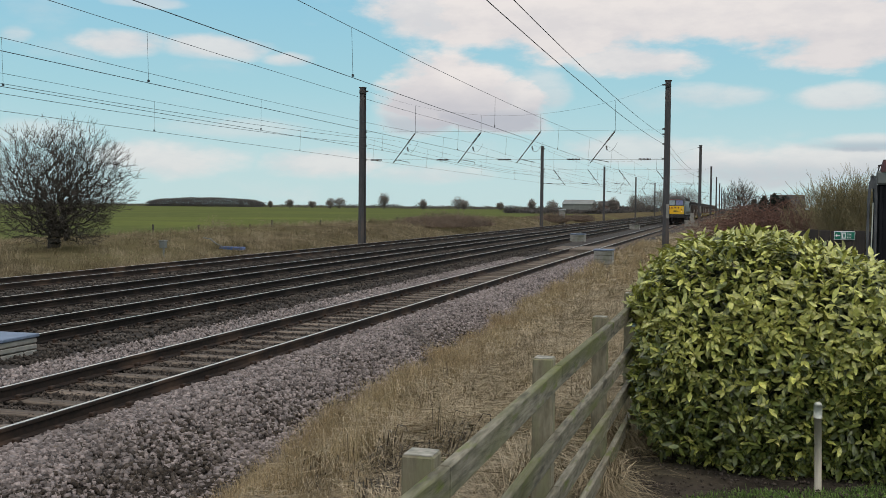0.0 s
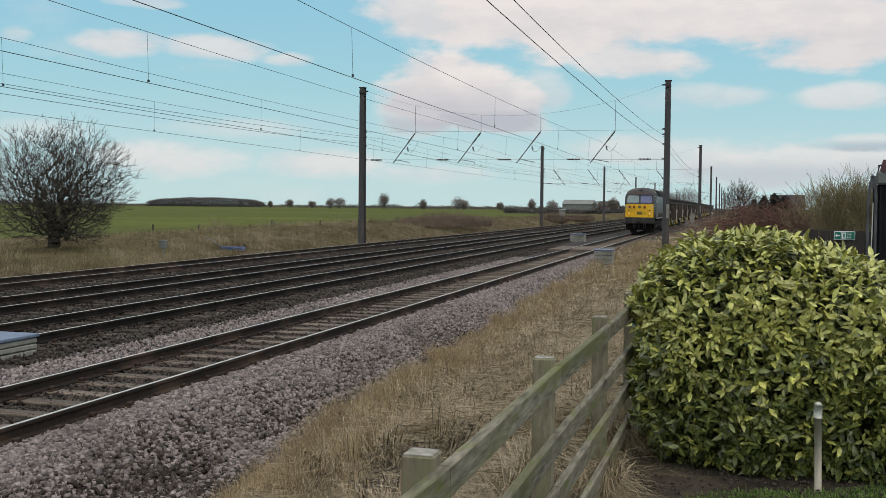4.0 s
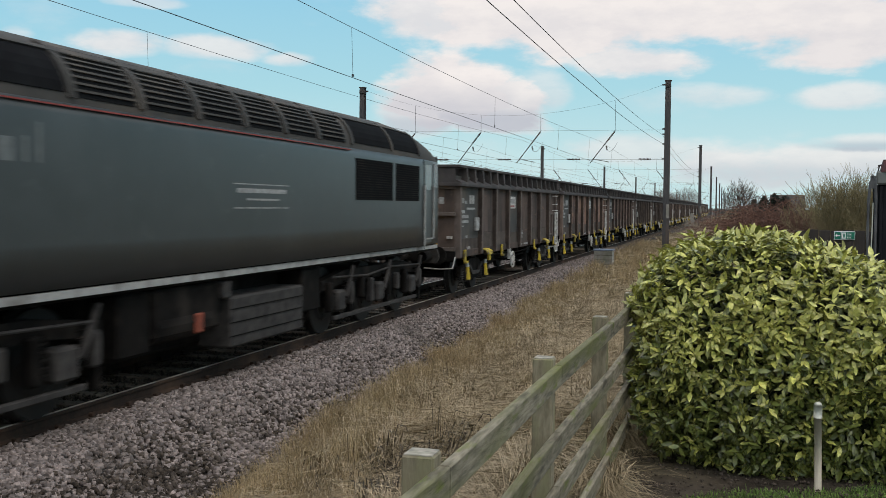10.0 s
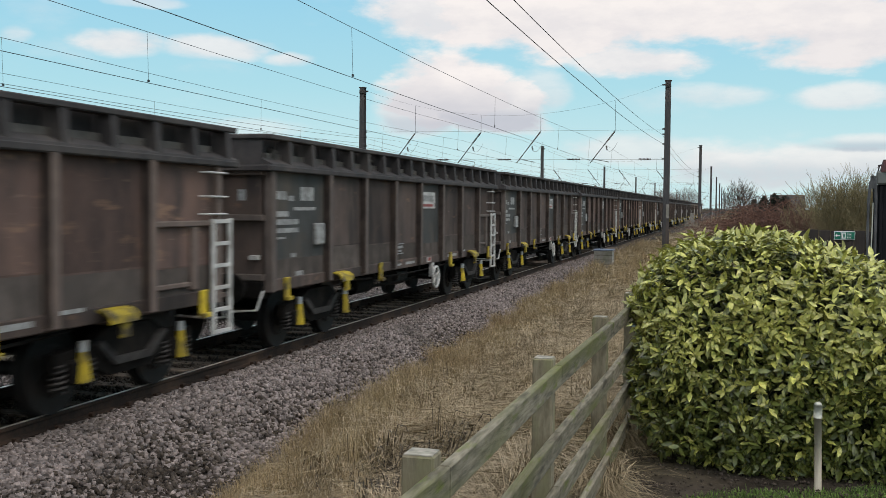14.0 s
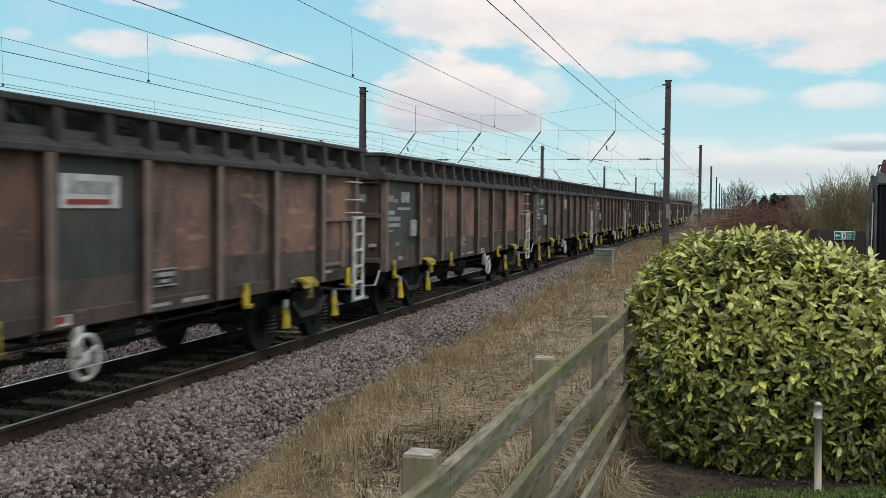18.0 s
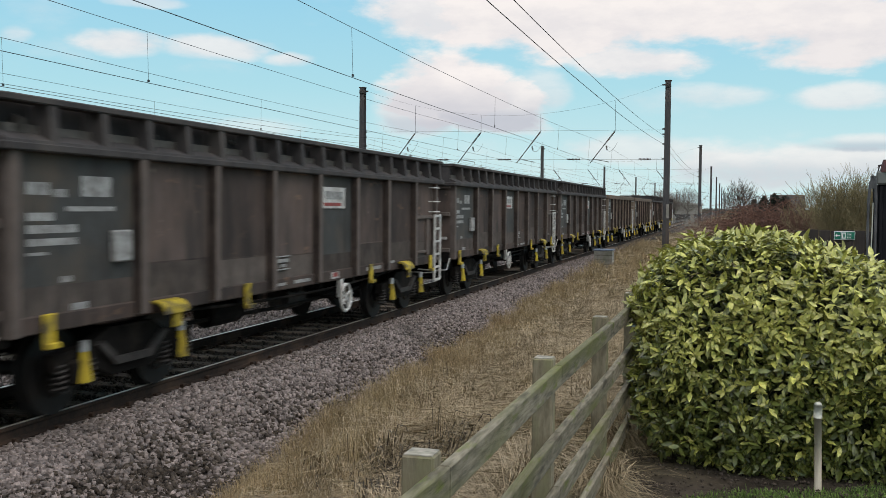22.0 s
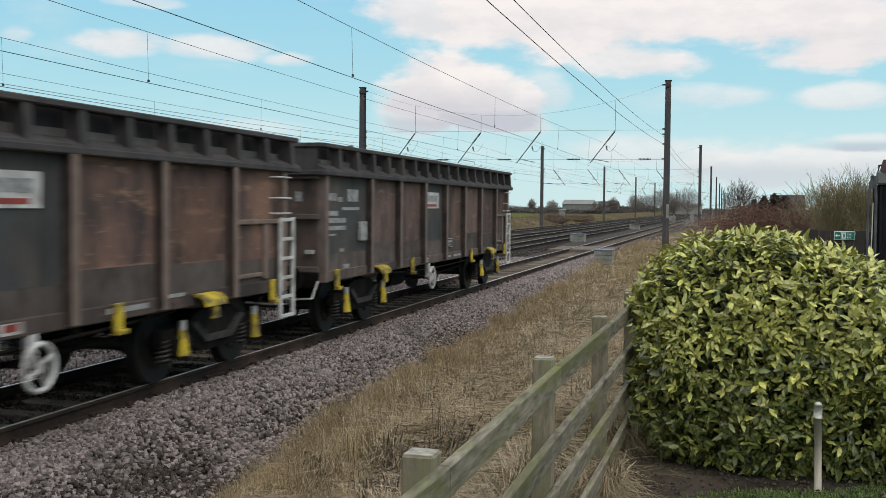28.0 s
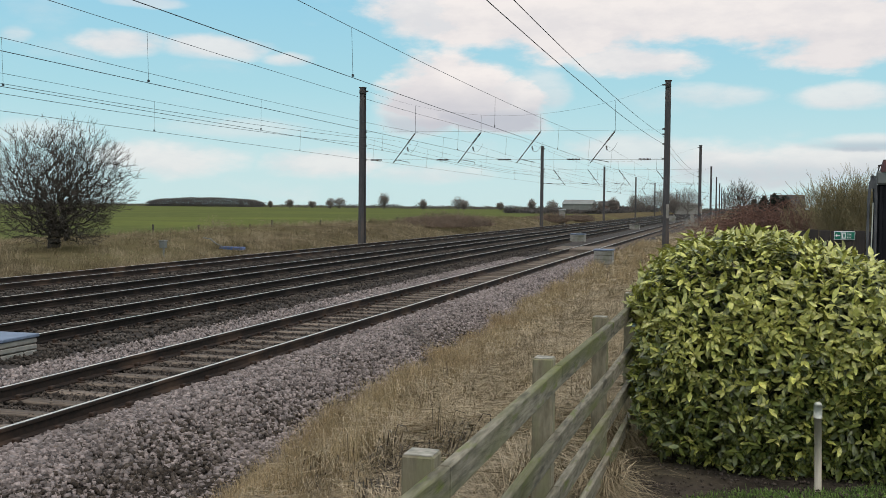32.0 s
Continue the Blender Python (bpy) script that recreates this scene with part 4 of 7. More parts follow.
def crown_tree(name, label, at, centre, radii, count, seed, trunk=0.5, stems=1, thick=0.004, least=0.008, group="", twig=0.45, mats=("bark", "twig")):
    """A bare tree whose branches fill an uneven oval crown: each point joins the nearest branch that is nearer the root."""
    rng = np.random.default_rng(seed)
    t = thing(name, label, "tree", at, group)
    d = rng.normal(size=(count, 3))
    d /= np.linalg.norm(d, axis=1, keepdims=True)
    lump = np.array([1 + 0.30 * noise.noise(Vector(v) * 1.9 + Vector((seed, 0, 0))) + 0.14 * noise.noise(Vector(v) * 5 + Vector((0, seed, 0))) for v in d])
    q = np.array(centre) + d * np.array(radii) * (rng.random(count) ** 0.42 * lump)[:, None]
    q = q[q[:, 2] > 0.25]
    root = np.array((0.0, 0.0, 0.0))
    start = [root, np.array((0.03, 0.0, trunk * 0.6)), np.array((0.06, 0.02, trunk))]
    order = np.argsort(np.linalg.norm(q - start[-1], axis=1))
    nodes = np.zeros((len(q) + 3, 3))
    nodes[:3] = start
    up = np.full(len(q) + 3, -1)
    up[1], up[2] = 0, 1
    n = 3
    for i in order:
        far = np.linalg.norm(nodes[2:n] - q[i], axis=1) + 0.25 * np.linalg.norm(nodes[2:n] - start[-1], axis=1)
        up[n] = int(np.argmin(far)) + 2
        nodes[n] = q[i]
        n += 1
    load = np.ones(n)
    for i in range(n - 1, 0, -1):
        load[up[i]] += load[i]
    rad = np.maximum(thick * load ** 0.5, least)
    segs = []
    kids = np.bincount(up[1:n], minlength=n)
    for i in range(1, n):
        a, b = nodes[up[i]], nodes[i]
        ln = np.linalg.norm(b - a)
        mid = (a + b) / 2 + rng.normal(0, 0.10, 3) * ln + np.array((0, 0, 0.08 * ln))
        r0 = min(rad[i] * 1.15, rad[up[i]])
        segs += [(a, mid, r0, rad[i]), (mid, b, rad[i], rad[i] * 0.9)]
        if kids[i] == 0 or rng.random() < 0.5:
            for _ in range(3):
                out = (b - np.array((0.0, 0.0, radii[2] * 0.25)))
                out = out / np.linalg.norm(out) + rng.normal(0, 0.42, 3) + np.array((0.1, 0, 0.05))
                e = b + out * twig * rng.uniform(0.3, 0.9)
                segs.append((b, e, least, least * 0.55))
    trunk_segs = [s for s in segs if s[2] > least * 4]
    part("trunk", segments_mesh("trunk", trunk_segs, M[mats[0]], 6), None, t)
    part("crown", segments_mesh("crown", [s for s in segs if s[2] <= least * 4], M[mats[1]], 3), None, t)
    return t


crown_tree("hawthorn_tree", "bare rounded hawthorn tree on the field's edge", (-22.5, 41.2, ground_z(-22.5, 41.2) - 0.05), (0.2, 0, 2.8), (3.35, 3.0, 2.85), 6200, 4, 0.75, thick=0.0040, least=0.0062, twig=0.36)
crown_tree("bare_tree", "bare round-headed tree behind the bank", (8.15, 92, -0.2), (0.1, 0, 2.75), (1.6, 1.6, 2.0), 1300, 9, 0.9, thick=0.005, least=0.009, twig=0.4)
for wx, wy, wh, sd in ((10.3, 30, 2.7, 1), (10.55, 30, 3.0, 2), (10.85, 30.2, 3.3, 3), (11.2, 30.6, 3.3, 5), (11.7, 31, 3.0, 6)):
    bare_tree("willow_shrub", "tangled olive-brown leafless willow shrub", (wx, wy, 0.2), wh * 1.0, 30, 9, 4, 30 + sd, ("olive_twig", "olive_twig"), 0.0032, 0.015, up=0.12, group="willow shrubs", category="shrub", lean=0.3, split=(3, 4))

def thicket(name, label, mat, spots, count, seed, size, category="shrub", thick=0.012, group=""):
    """A tangle of arching stems round each spot (x, y, half width, half length, height)."""
    rng = random.Random(seed)
    for x0, y0, hw, hl, ht in spots:
        t = thing(name, label, category, (x0, y0, ground_z(x0, y0)), group)
        segs = []
        for _ in range(count):
            a, q = rng.uniform(0, 2 * math.pi), rng.random() ** 0.5
            x, y = hw * q * math.cos(a), hl * q * math.sin(a)
            h = ht * (1 - 0.75 * q ** 2) * rng.uniform(0.55, 1.05)
            b = Vector((x, y, -0.1))
            w = Vector((rng.gauss(0, 0.35), rng.gauss(0, 0.35), 1))
            p0 = b
            for i in range(4):
                w += Vector((rng.gauss(0, 0.35), rng.gauss(0, 0.35), -0.28))
                p1 = p0 + w.normalized() * h * 0.38
                segs.append((tuple(p0), tuple(p1), thick * (1 - i * 0.18), thick * (0.82 - i * 0.18)))
                if rng.random() < 0.7:
                    s = p1 + Vector((rng.gauss(0, 0.25), rng.gauss(0, 0.25), rng.gauss(0.1, 0.2))) * size
                    segs.append((tuple(p1), tuple(s), thick * 0.6, thick * 0.3))
                p0 = p1
        part("tangle", segments_mesh("tangle", segs, M[mat], 3), None, t)


thicket("bramble_thicket", "dense reddish-brown leafless bramble thicket", "bramble", ((8.9, 44, 0.9, 1.6, 3.0), (9.8, 45, 1.0, 2.0, 3.1), (10.6, 45, 1.0, 2.0, 3.0)), 1100, 3, 0.8, thick=0.02, group="bramble thickets")
thicket("verge_scrub", "pale russet dead stems and tall weeds on the verge", "scrub", ((8.3, 52, 1.2, 2.5, 2.5), (7.2, 58, 1.2, 3.5, 2.1), (6.2, 66, 1.1, 4.0, 1.7)), 800, 4, 0.8, thick=0.014, group="verge scrub")
thicket("bramble_mound", "low olive-brown bramble mound on the far bank", "mound", ((-18.6, 95, 4.2, 9.0, 1.7), (-17.5, 150, 2.0, 4.0, 2.0), (-16.8, 172, 2.0, 5.0, 1.6)), 1500, 5, 1.1, thick=0.018, group="bramble mounds")
thicket("field_shrub", "sparse leafless shrub at the field's edge", "scrub", ((-34.5, 80, 1.0, 1.5, 1.9), (-33, 88, 1.2, 1.5, 1.8)), 90, 6, 1.2, thick=0.010, group="field shrubs")


def conifers():
    rng = random.Random(8)
    for x, y, h, w in ((9.9, 120, 3.3, 1.3), (11.0, 121, 3.7, 1.4), (12.1, 120, 4.0, 1.5), (13.2, 121, 3.8, 1.5)):
        t = thing("conifer", "small dark evergreen conifer", "tree", (x, y, -0.1), "conifers")
        part("trunk", tube([(0, 0, 0), (0, 0, h * 0.9)], 0.1, 6, 0.02), M["bark"], t)
        segs = []
        for _ in range(500):
            z = h * rng.uniform(0.08, 1.0)
            r = w * (1.05 - (z / h) ** 2) + 0.1
            a = rng.uniform(0, 6.283)
            segs.append(((0, 0, z), (r * math.cos(a), r * math.sin(a), z - 0.15 + rng.uniform(-0.1, 0.3)), 0.07, 0.03))
        part("crown", segments_mesh("crown", segs, M["conifer"], 3), None, t)


conifers()


def slivers(name, centre, way, length, width, mat):
    """Far-off twigs: each a thin, tapering three-cornered spike."""
    n = len(centre)
    y = way / np.linalg.norm(way, axis=1, keepdims=True)
    x = np.cross(y, np.array((0.3, 0.8, 0.52)))
    x /= np.maximum(np.linalg.norm(x, axis=1, keepdims=True), 1e-6)
    z = np.cross(x, y)
    l, w = np.asarray(length)[:, None], np.asarray(width)[:, None]
    v = np.stack([centre - y * l / 2 + x * w, centre - y * l / 2 - x * w * 0.5 + z * w * 0.87, centre - y * l / 2 - x * w * 0.5 - z * w * 0.87, centre + y * l / 2], 1)
    f = np.array([(0, 1, 3), (1, 2, 3), (2, 0, 3)])[None] + (np.arange(n) * 4)[:, None, None]
    return arrays_mesh(name, v.reshape(-1, 3), f.reshape(-1, 3), mat)


def far_woods():
    """The hedges and woods along the horizon, as one far belt of leafless twigs."""
    rng = np.random.default_rng(77)
    at = []
    def row(x0, y0, x1, y1, n, height, deep=4.0):
        """Twigs under the outline height(u), thicker towards the ground."""
        u = rng.random(n)
        at.append(np.stack([x0 + (x1 - x0) * u, y0 + (y1 - y0) * u + rng.normal(0, deep, n), -0.8 + (height(u) + 0.8) * rng.random(n) ** 0.8], -1))
    def wavy(base, swing, rate, seed):
        return lambda u: np.array([base + swing * noise.noise((v * rate, seed, 0)) + 0.5 * swing * noise.noise((v * rate * 3.1, seed, 4)) for v in u])
    row(-1500, 880, 0, 900, 22000, wavy(2.0, 1.8, 90, 1))
    row(-535, 890, -415, 890, 17000, lambda u: 3.6 + 4.6 * np.sin(np.pi * np.clip(u, 0, 1)) ** 0.5 + wavy(0.0, 1.0, 12, 2)(u))
    row(-760, 900, -600, 900, 4500, wavy(4.2, 2.6, 9, 3))
    row(-330, 880, -40, 880, 5000, wavy(2.6, 4.0, 22, 4))
    row(-80, 406, -20, 406, 7000, wavy(1.1, 0.8, 14, 5), 1.0)
    row(-44, 470, -6, 460, 5000, wavy(2.6, 3.0, 8, 6))
    row(12, 300, 60, 300, 2500, wavy(1.2, 1.6, 10, 7))
    at = np.concatenate(at)
    n = len(at)
    way = rng.normal(0, 0.55, (n, 3)) + np.array((0, 0, 0.75))
    tagged(new("far_woods", slivers("far_woods", at, way, rng.uniform(0.7, 1.9, n), rng.uniform(0.09, 0.24, n), M["far_wood"])), "grey-brown leafless hedges and woods along the horizon", "woods", kind="stuff")


far_woods()


def distant_tree(x, y, h, wide, seed):
    """A bare tree seen from afar: trunk, a few limbs and an uneven crown of fine twigs."""
    rng = np.random.default_rng(seed)
    t = thing("distant_tree", "bare winter tree far across the fields", "tree", (x, y, -0.6), "distant trees")
    bm = bmesh.new()
    add_tube(bm, [(0, 0, -0.2), (0.05 * h, 0, h * 0.25), (0.02 * h, 0, h * 0.6)], h * 0.028, 6, h * 0.01)
    for k in range(9):
        a, z = rng.uniform(0, 6.283), h * rng.uniform(0.16, 0.45)
        add_tube(bm, [(0.03 * h, 0, z), (wide * 0.4 * math.cos(a), wide * 0.4 * math.sin(a), z + h * 0.14), (wide * 0.75 * math.cos(a), wide * 0.75 * math.sin(a), z + h * rng.uniform(0.2, 0.42))], h * 0.012, 4, h * 0.003)
    part("trunk", bm, M["far_twig"], t)
    n = 1500
    d = rng.normal(size=(n, 3))
    d /= np.linalg.norm(d, axis=1, keepdims=True)
    lump = np.array([1 + 0.45 * noise.noise(Vector(v) * 1.7 + Vector((seed, 0, 0))) for v in d])
    c = np.array((0, 0, h * 0.58)) + d * np.array((wide, wide, h * 0.42)) * (rng.random(n) ** 0.45 * lump)[:, None]
    way = (c - np.array((0, 0, h * 0.2))) / h + rng.normal(0, 0.22, (n, 3))
    fine = 0.00008 * y
    part("crown", slivers("crown", c, way, rng.uniform(0.10, 0.24, n) * h, rng.uniform(0.6, 1.3, n) * fine, M["far_twig"]), None, t)


for k, (dx, dy, dh) in enumerate(((-197, 600, 10.4), (-226, 600, 7.4), (-234, 605, 7.0), (-160, 560, 6.4), (-150, 600, 8.0), (-136, 560, 6.0), (-98, 560, 7.0), (-90, 580, 6.6), (-277, 640, 6.5), (-291, 640, 5.2), (-263, 645, 5.6), (-118, 570, 5.4), (-30, 420, 8.5), (-24, 400, 8.0),
                                  (-17, 380, 10.0), (-12, 370, 8.0), (-6, 330, 9.0), (-43, 410, 5.5), (-38, 415, 7.0))):
    distant_tree(dx, dy, dh, dh * (0.34, 0.55, 0.45)[k % 3], 60 + k)

# ---- ballast stones ----
def shoulder(x, y, rng):
    return (x < toe_x(y) + rng.normal(0, 0.08, len(x))) & (rng.random(len(x)) > dirty(x, y) * 0.80)


def shoulder_dirt(x, y, rng):
    return (x < toe_x(y) + rng.normal(0, 0.10, len(x))) & (rng.random(len(x)) < dirty(x, y))


scatter("shoulder_ballast", "loose grey-pink crushed stone ballast on the track's shoulder", M["stone"], (0.84, 3.5, 7.0, 27), 48000, (0.018, 0.040), 1, lift=0.014, keep=shoulder, bias=1.5)
scatter("shoulder_toe_ballast", "dirty dark ballast stones at the foot of the shoulder", M["dark_stone"], (1.0, 3.6, 7.0, 27), 36000, (0.017, 0.038), 11, lift=0.012, keep=shoulder_dirt, bias=1.5)
scatter("far_shoulder_ballast", "crushed stone ballast along the track's far shoulder", M["stone"], (0.84, 2.5, 26, 62), 14000, (0.028, 0.05), 2, lift=0.01, sides=8, keep=shoulder, bias=1.3)
scatter("sleeper_bay_ballast", "dirty crushed stone between the sleepers of the near track", M["dark_stone"], (-0.70, 0.70, 7, 32), 11000, (0.018, 0.034), 3, lift=0.012, sides=8, bias=1.4)
scatter("six_foot_ballast", "pale crushed stone beside the near track", M["stone"], (-2.25, -0.82, 9, 48), 15000, (0.022, 0.044), 4, lift=0.02, sides=8, bias=1.5)
scatter("main_line_ballast", "dirty brown ballast between the main lines", M["oily_stone"], (-13.4, -2.0, 13, 62), 24000, (0.024, 0.048), 5, lift=0.022, sides=8, bias=1.4)
scatter("soil_debris", "small stones and bark chips on the bare garden soil", M["dark_stone"], (6.85, 8.9, 6.6, 8.2), 1800, (0.004, 0.014), 6, lift=0.0, sides=8, category="debris")

# ---- lineside boxes, posts and boards ----
M["blue_lid"] = material("pale_blue_lid", (0.15, 0.19, 0.26), (0.10, 0.13, 0.18), scale=5, rough=0.6)
M["blue_plastic"] = material("blue_plastic", (0.07, 0.13, 0.30), (0.05, 0.09, 0.2), scale=5, rough=0.5)
M["sign_green"] = material("green_sign_enamel", (0.01, 0.20, 0.13), (0.01, 0.16, 0.10), scale=5, rough=0.4)
M["sign_white"] = material("white_sign_enamel", (0.8, 0.8, 0.78), (0.72, 0.72, 0.7), scale=5, rough=0.45)
M["dark_fence"] = material("dark_fence_board", (0.055, 0.045, 0.038), (0.03, 0.026, 0.023), scale=6, rough=0.9, stretch=(6, 6, 0.5), bump=0.3, vary=0.2)
M["brushed"] = material("brushed_grey_steel", (0.40, 0.36, 0.285), (0.29, 0.26, 0.205), scale=6, rough=0.55, metal=0.1, stretch=(6, 6, 0.5))
M["dull_box"] = material("dull_grey_green_paint", (0.17, 0.18, 0.17), (0.12, 0.13, 0.12), scale=5, rough=0.7)
M["dull_lens"] = material("dull_lens_plastic", (0.42, 0.43, 0.37), (0.34, 0.35, 0.30), scale=8, rough=0.35)
M["black_gloss"] = material("black_gloss_paint", (0.012, 0.012, 0.015), (0.008, 0.008, 0.01), scale=4, rough=0.6, spec=0.15)
M["frame_grey"] = material("dark_grey_frame_paint", (0.10, 0.102, 0.104), (0.06, 0.062, 0.064), scale=6, rough=0.6)
M["dark_red"] = material("dark_red_paint", (0.08, 0.015, 0.015), (0.05, 0.012, 0.012), scale=4, rough=0.4)
M["barn_roof"] = material("weathered_sheet_roof", (0.21, 0.215, 0.195), (0.15, 0.155, 0.14), scale=0.6, rough=0.8)
M["brick_far"] = material("dull_brick", (0.2, 0.13, 0.10), (0.14, 0.09, 0.075), scale=2, rough=0.9)


def lineside_box(x, y, w, d, z0, z1, label, lid="blue_lid"):
    t = thing("lineside_cabinet", label, "cabinet", (x, y, 0), "lineside cabinets")
    n = 4
    step = (z1 - 0.05 - z0) / n
    for k in range(n):
        part("course", box((-w / 2, -d / 2, z0 + k * step), (w / 2, d / 2, z0 + (k + 1) * step - 0.018), 0.012), M["concrete"], t)
    part("core", box((-w / 2 + 0.02, -d / 2 + 0.02, z0), (w / 2 - 0.02, d / 2 - 0.02, z1 - 0.05)), M["dark_stone"], t)
    part("lid", box((-w / 2 - 0.03, -d / 2 - 0.03, z1 - 0.055), (w / 2 + 0.03, d / 2 + 0.03, z1), 0.012), M[lid], t, "pale blue-grey lid")


lineside_box(-3.36, 13.65, 0.72, 0.85, -0.30, 0.13, "stacked concrete cable box with a pale blue lid")
lineside_box(2.27, 45.2, 0.78, 0.85, -0.45, 0.40, "concrete cable box with a pale lid beside the track")
lineside_box(-2.7, 72, 1.0, 0.9, -0.3, 0.36, "low concrete cable box between the tracks")
lineside_box(-2.75, 116, 1.1, 1.0, -0.3, 0.30, "low concrete cable box between the tracks", "concrete")
lineside_box(-2.75, 190, 1.1, 1.0, -0.3, 0.8, "low concrete cable box between the tracks", "concrete")
lineside_box(2.4, 140, 1.6, 1.0, -0.4, 0.6, "grey concrete box beside the track", "concrete")


def board_crossing():
    t = thing("foot_crossing", "weathered grey timber boards laid across the near track", "crossing", (0, 54.5, 0))
    for k in range(14):
        y = k * 0.34
        for x0, x1 in ((-1.75, -0.86), (-0.68, 0.68), (0.86, 1.5)):
            part("board", box((x0, y, -0.16), (x1, y + 0.31, -0.012 if abs(x0) < 0.7 else -0.02), 0.01), M["sleeper"], t)


board_crossing()


def small_post(name, label, x, y, w, z0, z1, mat, category="post", cap=None, group=""):
    t = thing(name, label, category, (x, y, 0), group)
    part("shaft", box((-w / 2, -w / 2, z0), (w / 2, w / 2, z1), w * 0.08), M[mat], t)
    if cap:
        part("cap", box((-w * 0.6, -w * 0.6, z1), (w * 0.6, w * 0.6, z1 + w * 0.25), w * 0.05), M[cap], t)


small_post("marker_cabinet", "slim pale marker cabinet on the far bank", -16.2, 150, 0.8, -0.4, 1.7, "concrete", "cabinet", "grey_box")
small_post("relay_box", "small grey box on a post beside the far track", -17.6, 42.5, 0.26, 0.15, 0.45, "dull_box", "box", "dull_box")
small_post("relay_post", "short grey post carrying a box", -17.6, 42.56, 0.08, -0.5, 0.15, "dull_box", "post")
small_post("concrete_post", "old grey concrete fence post among grass", 4.2, 94, 0.32, -0.4, 1.75, "concrete")
for k in range(16):
    small_post("field_post", "short weathered fence post along the field", -32.5 - 0.4 * (k % 3), 48 + 8.0 * k + (k * 7 % 5) * 0.9, 0.11, -0.6, 0.45 + 0.1 * (k * 3 % 4), "bark", "fence post", group="field fence posts")

t = thing("blue_trough", "blue plastic trough lying on the far bank", "trough", (-17.0, 48.2, ground_z(-17, 48.2)))
part("shell", box((-0.65, -0.2, -0.05), (0.65, 0.2, 0.12), 0.03), M["blue_plastic"], t)
part("pipe", tube([(-0.5, 0, 0.1), (-0.9, 0, 0.25), (-1.3, 0.1, 0.5), (-1.7, 0.1, 0.55)], 0.03, 6), M["dull_box"], t, "pale bent pipe")
t = thing("bent_pipe", "pale bent pipe standing in the bank", "pipe", (5.6, 78, -0.2))
part("pipe_run", tube([(0, 0, 0), (0.35, 0, 0.4), (0.6, 0, 0.9), (0.62, 0, 1.35), (0.5, 0, 1.5)], 0.04, 6), M["galv"], t)


# ---- the garden's small things ----
def garden_light():
    t = thing("bollard_light", "slim grey bollard light with a pale domed cap", "bollard", (8.185, 7.40, 0.37))
    bm = bmesh.new()
    add_tube(bm, [(0, 0, -0.08), (0, 0, 0.43)], 0.025, 16)
    smooth(part("shaft", bm, M["brushed"], t))
    bm = bmesh.new()
    add_tube(bm, [(0, 0, 0.43), (0, 0, 0.515)], 0.0285, 16)
    smooth(part("lens", bm, M["dull_lens"], t, "pale translucent lens"))
    bm = bmesh.new()
    bmesh.ops.create_uvsphere(bm, u_segments=16, v_segments=8, radius=0.0285)
    for v in bm.verts:
        v.co = Vector((v.co.x, v.co.y, 0.515 + max(v.co.z, 0) * 0.9))
    smooth(part("dome", bm, M["dull_lens"], t))
    t.rotation_euler = (0, radians(-1.2), 0)


garden_light()


def fire_sign_fence():
    t = thing("board_fence", "dark close-boarded timber garden fence", "fence", (0, 14.4, 0))
    for k in range(14):
        part("board", box((8.40 + k * 0.145, -0.012 + 0.008 * (k % 2), 0.25), (8.535 + k * 0.145, 0.012 + 0.008 * (k % 2), 1.93 + 0.008 * ((k * 5) % 3)), 0.003), M["dark_fence"], t)
    part("rail", box((8.4, 0.03, 1.6), (10.4, 0.07, 1.7)), M["dark_fence"], t)
    s = thing("exit_sign", "small green and white exit sign on the fence", "sign", (9.0, 14.375, 1.872))
    s.scale = (0.83, 1, 1)
    part("plate", box((-0.155, -0.006, -0.055), (0.155, 0.0, 0.055), 0.003), M["sign_white"], s)
    for x0, x1 in ((-0.147, -0.055), (-0.045, 0.147)):
        part("field", box((x0, -0.009, -0.047), (x1, -0.006, 0.047)), M["sign_green"], s)
    bm = bmesh.new()
    add_box(bm, (-0.115, -0.012, -0.007), (-0.066, -0.009, 0.007))
    vs = [bm.verts.new(c) for c in ((-0.138, -0.011, 0), (-0.112, -0.011, 0.027), (-0.112, -0.011, -0.027))]
    bm.faces.new(vs)
    part("arrow", bm, M["sign_white"], s, "white arrow")
    part("pictogram", box((-0.036, -0.012, -0.04), (0.016, -0.009, 0.04)), M["sign_white"], s, "plain white door panel shape")
    part("pictogram_mark", box((-0.022, -0.014, -0.025), (0.002, -0.012, 0.025)), M["sign_green"], s)
    for word, z in (("Fire", 0.006), ("exit", -0.034)):
        c = bpy.data.curves.new("lettering", "FONT")
        c.body, c.size, c.extrude = word, 0.042, 0.001
        o = new("lettering", c)
        o.data.materials.append(M["sign_white"])
        o.parent = s
        o.matrix_basis = pose(0.035, -0.0105, z, 90, 0, 0)


fire_sign_fence()


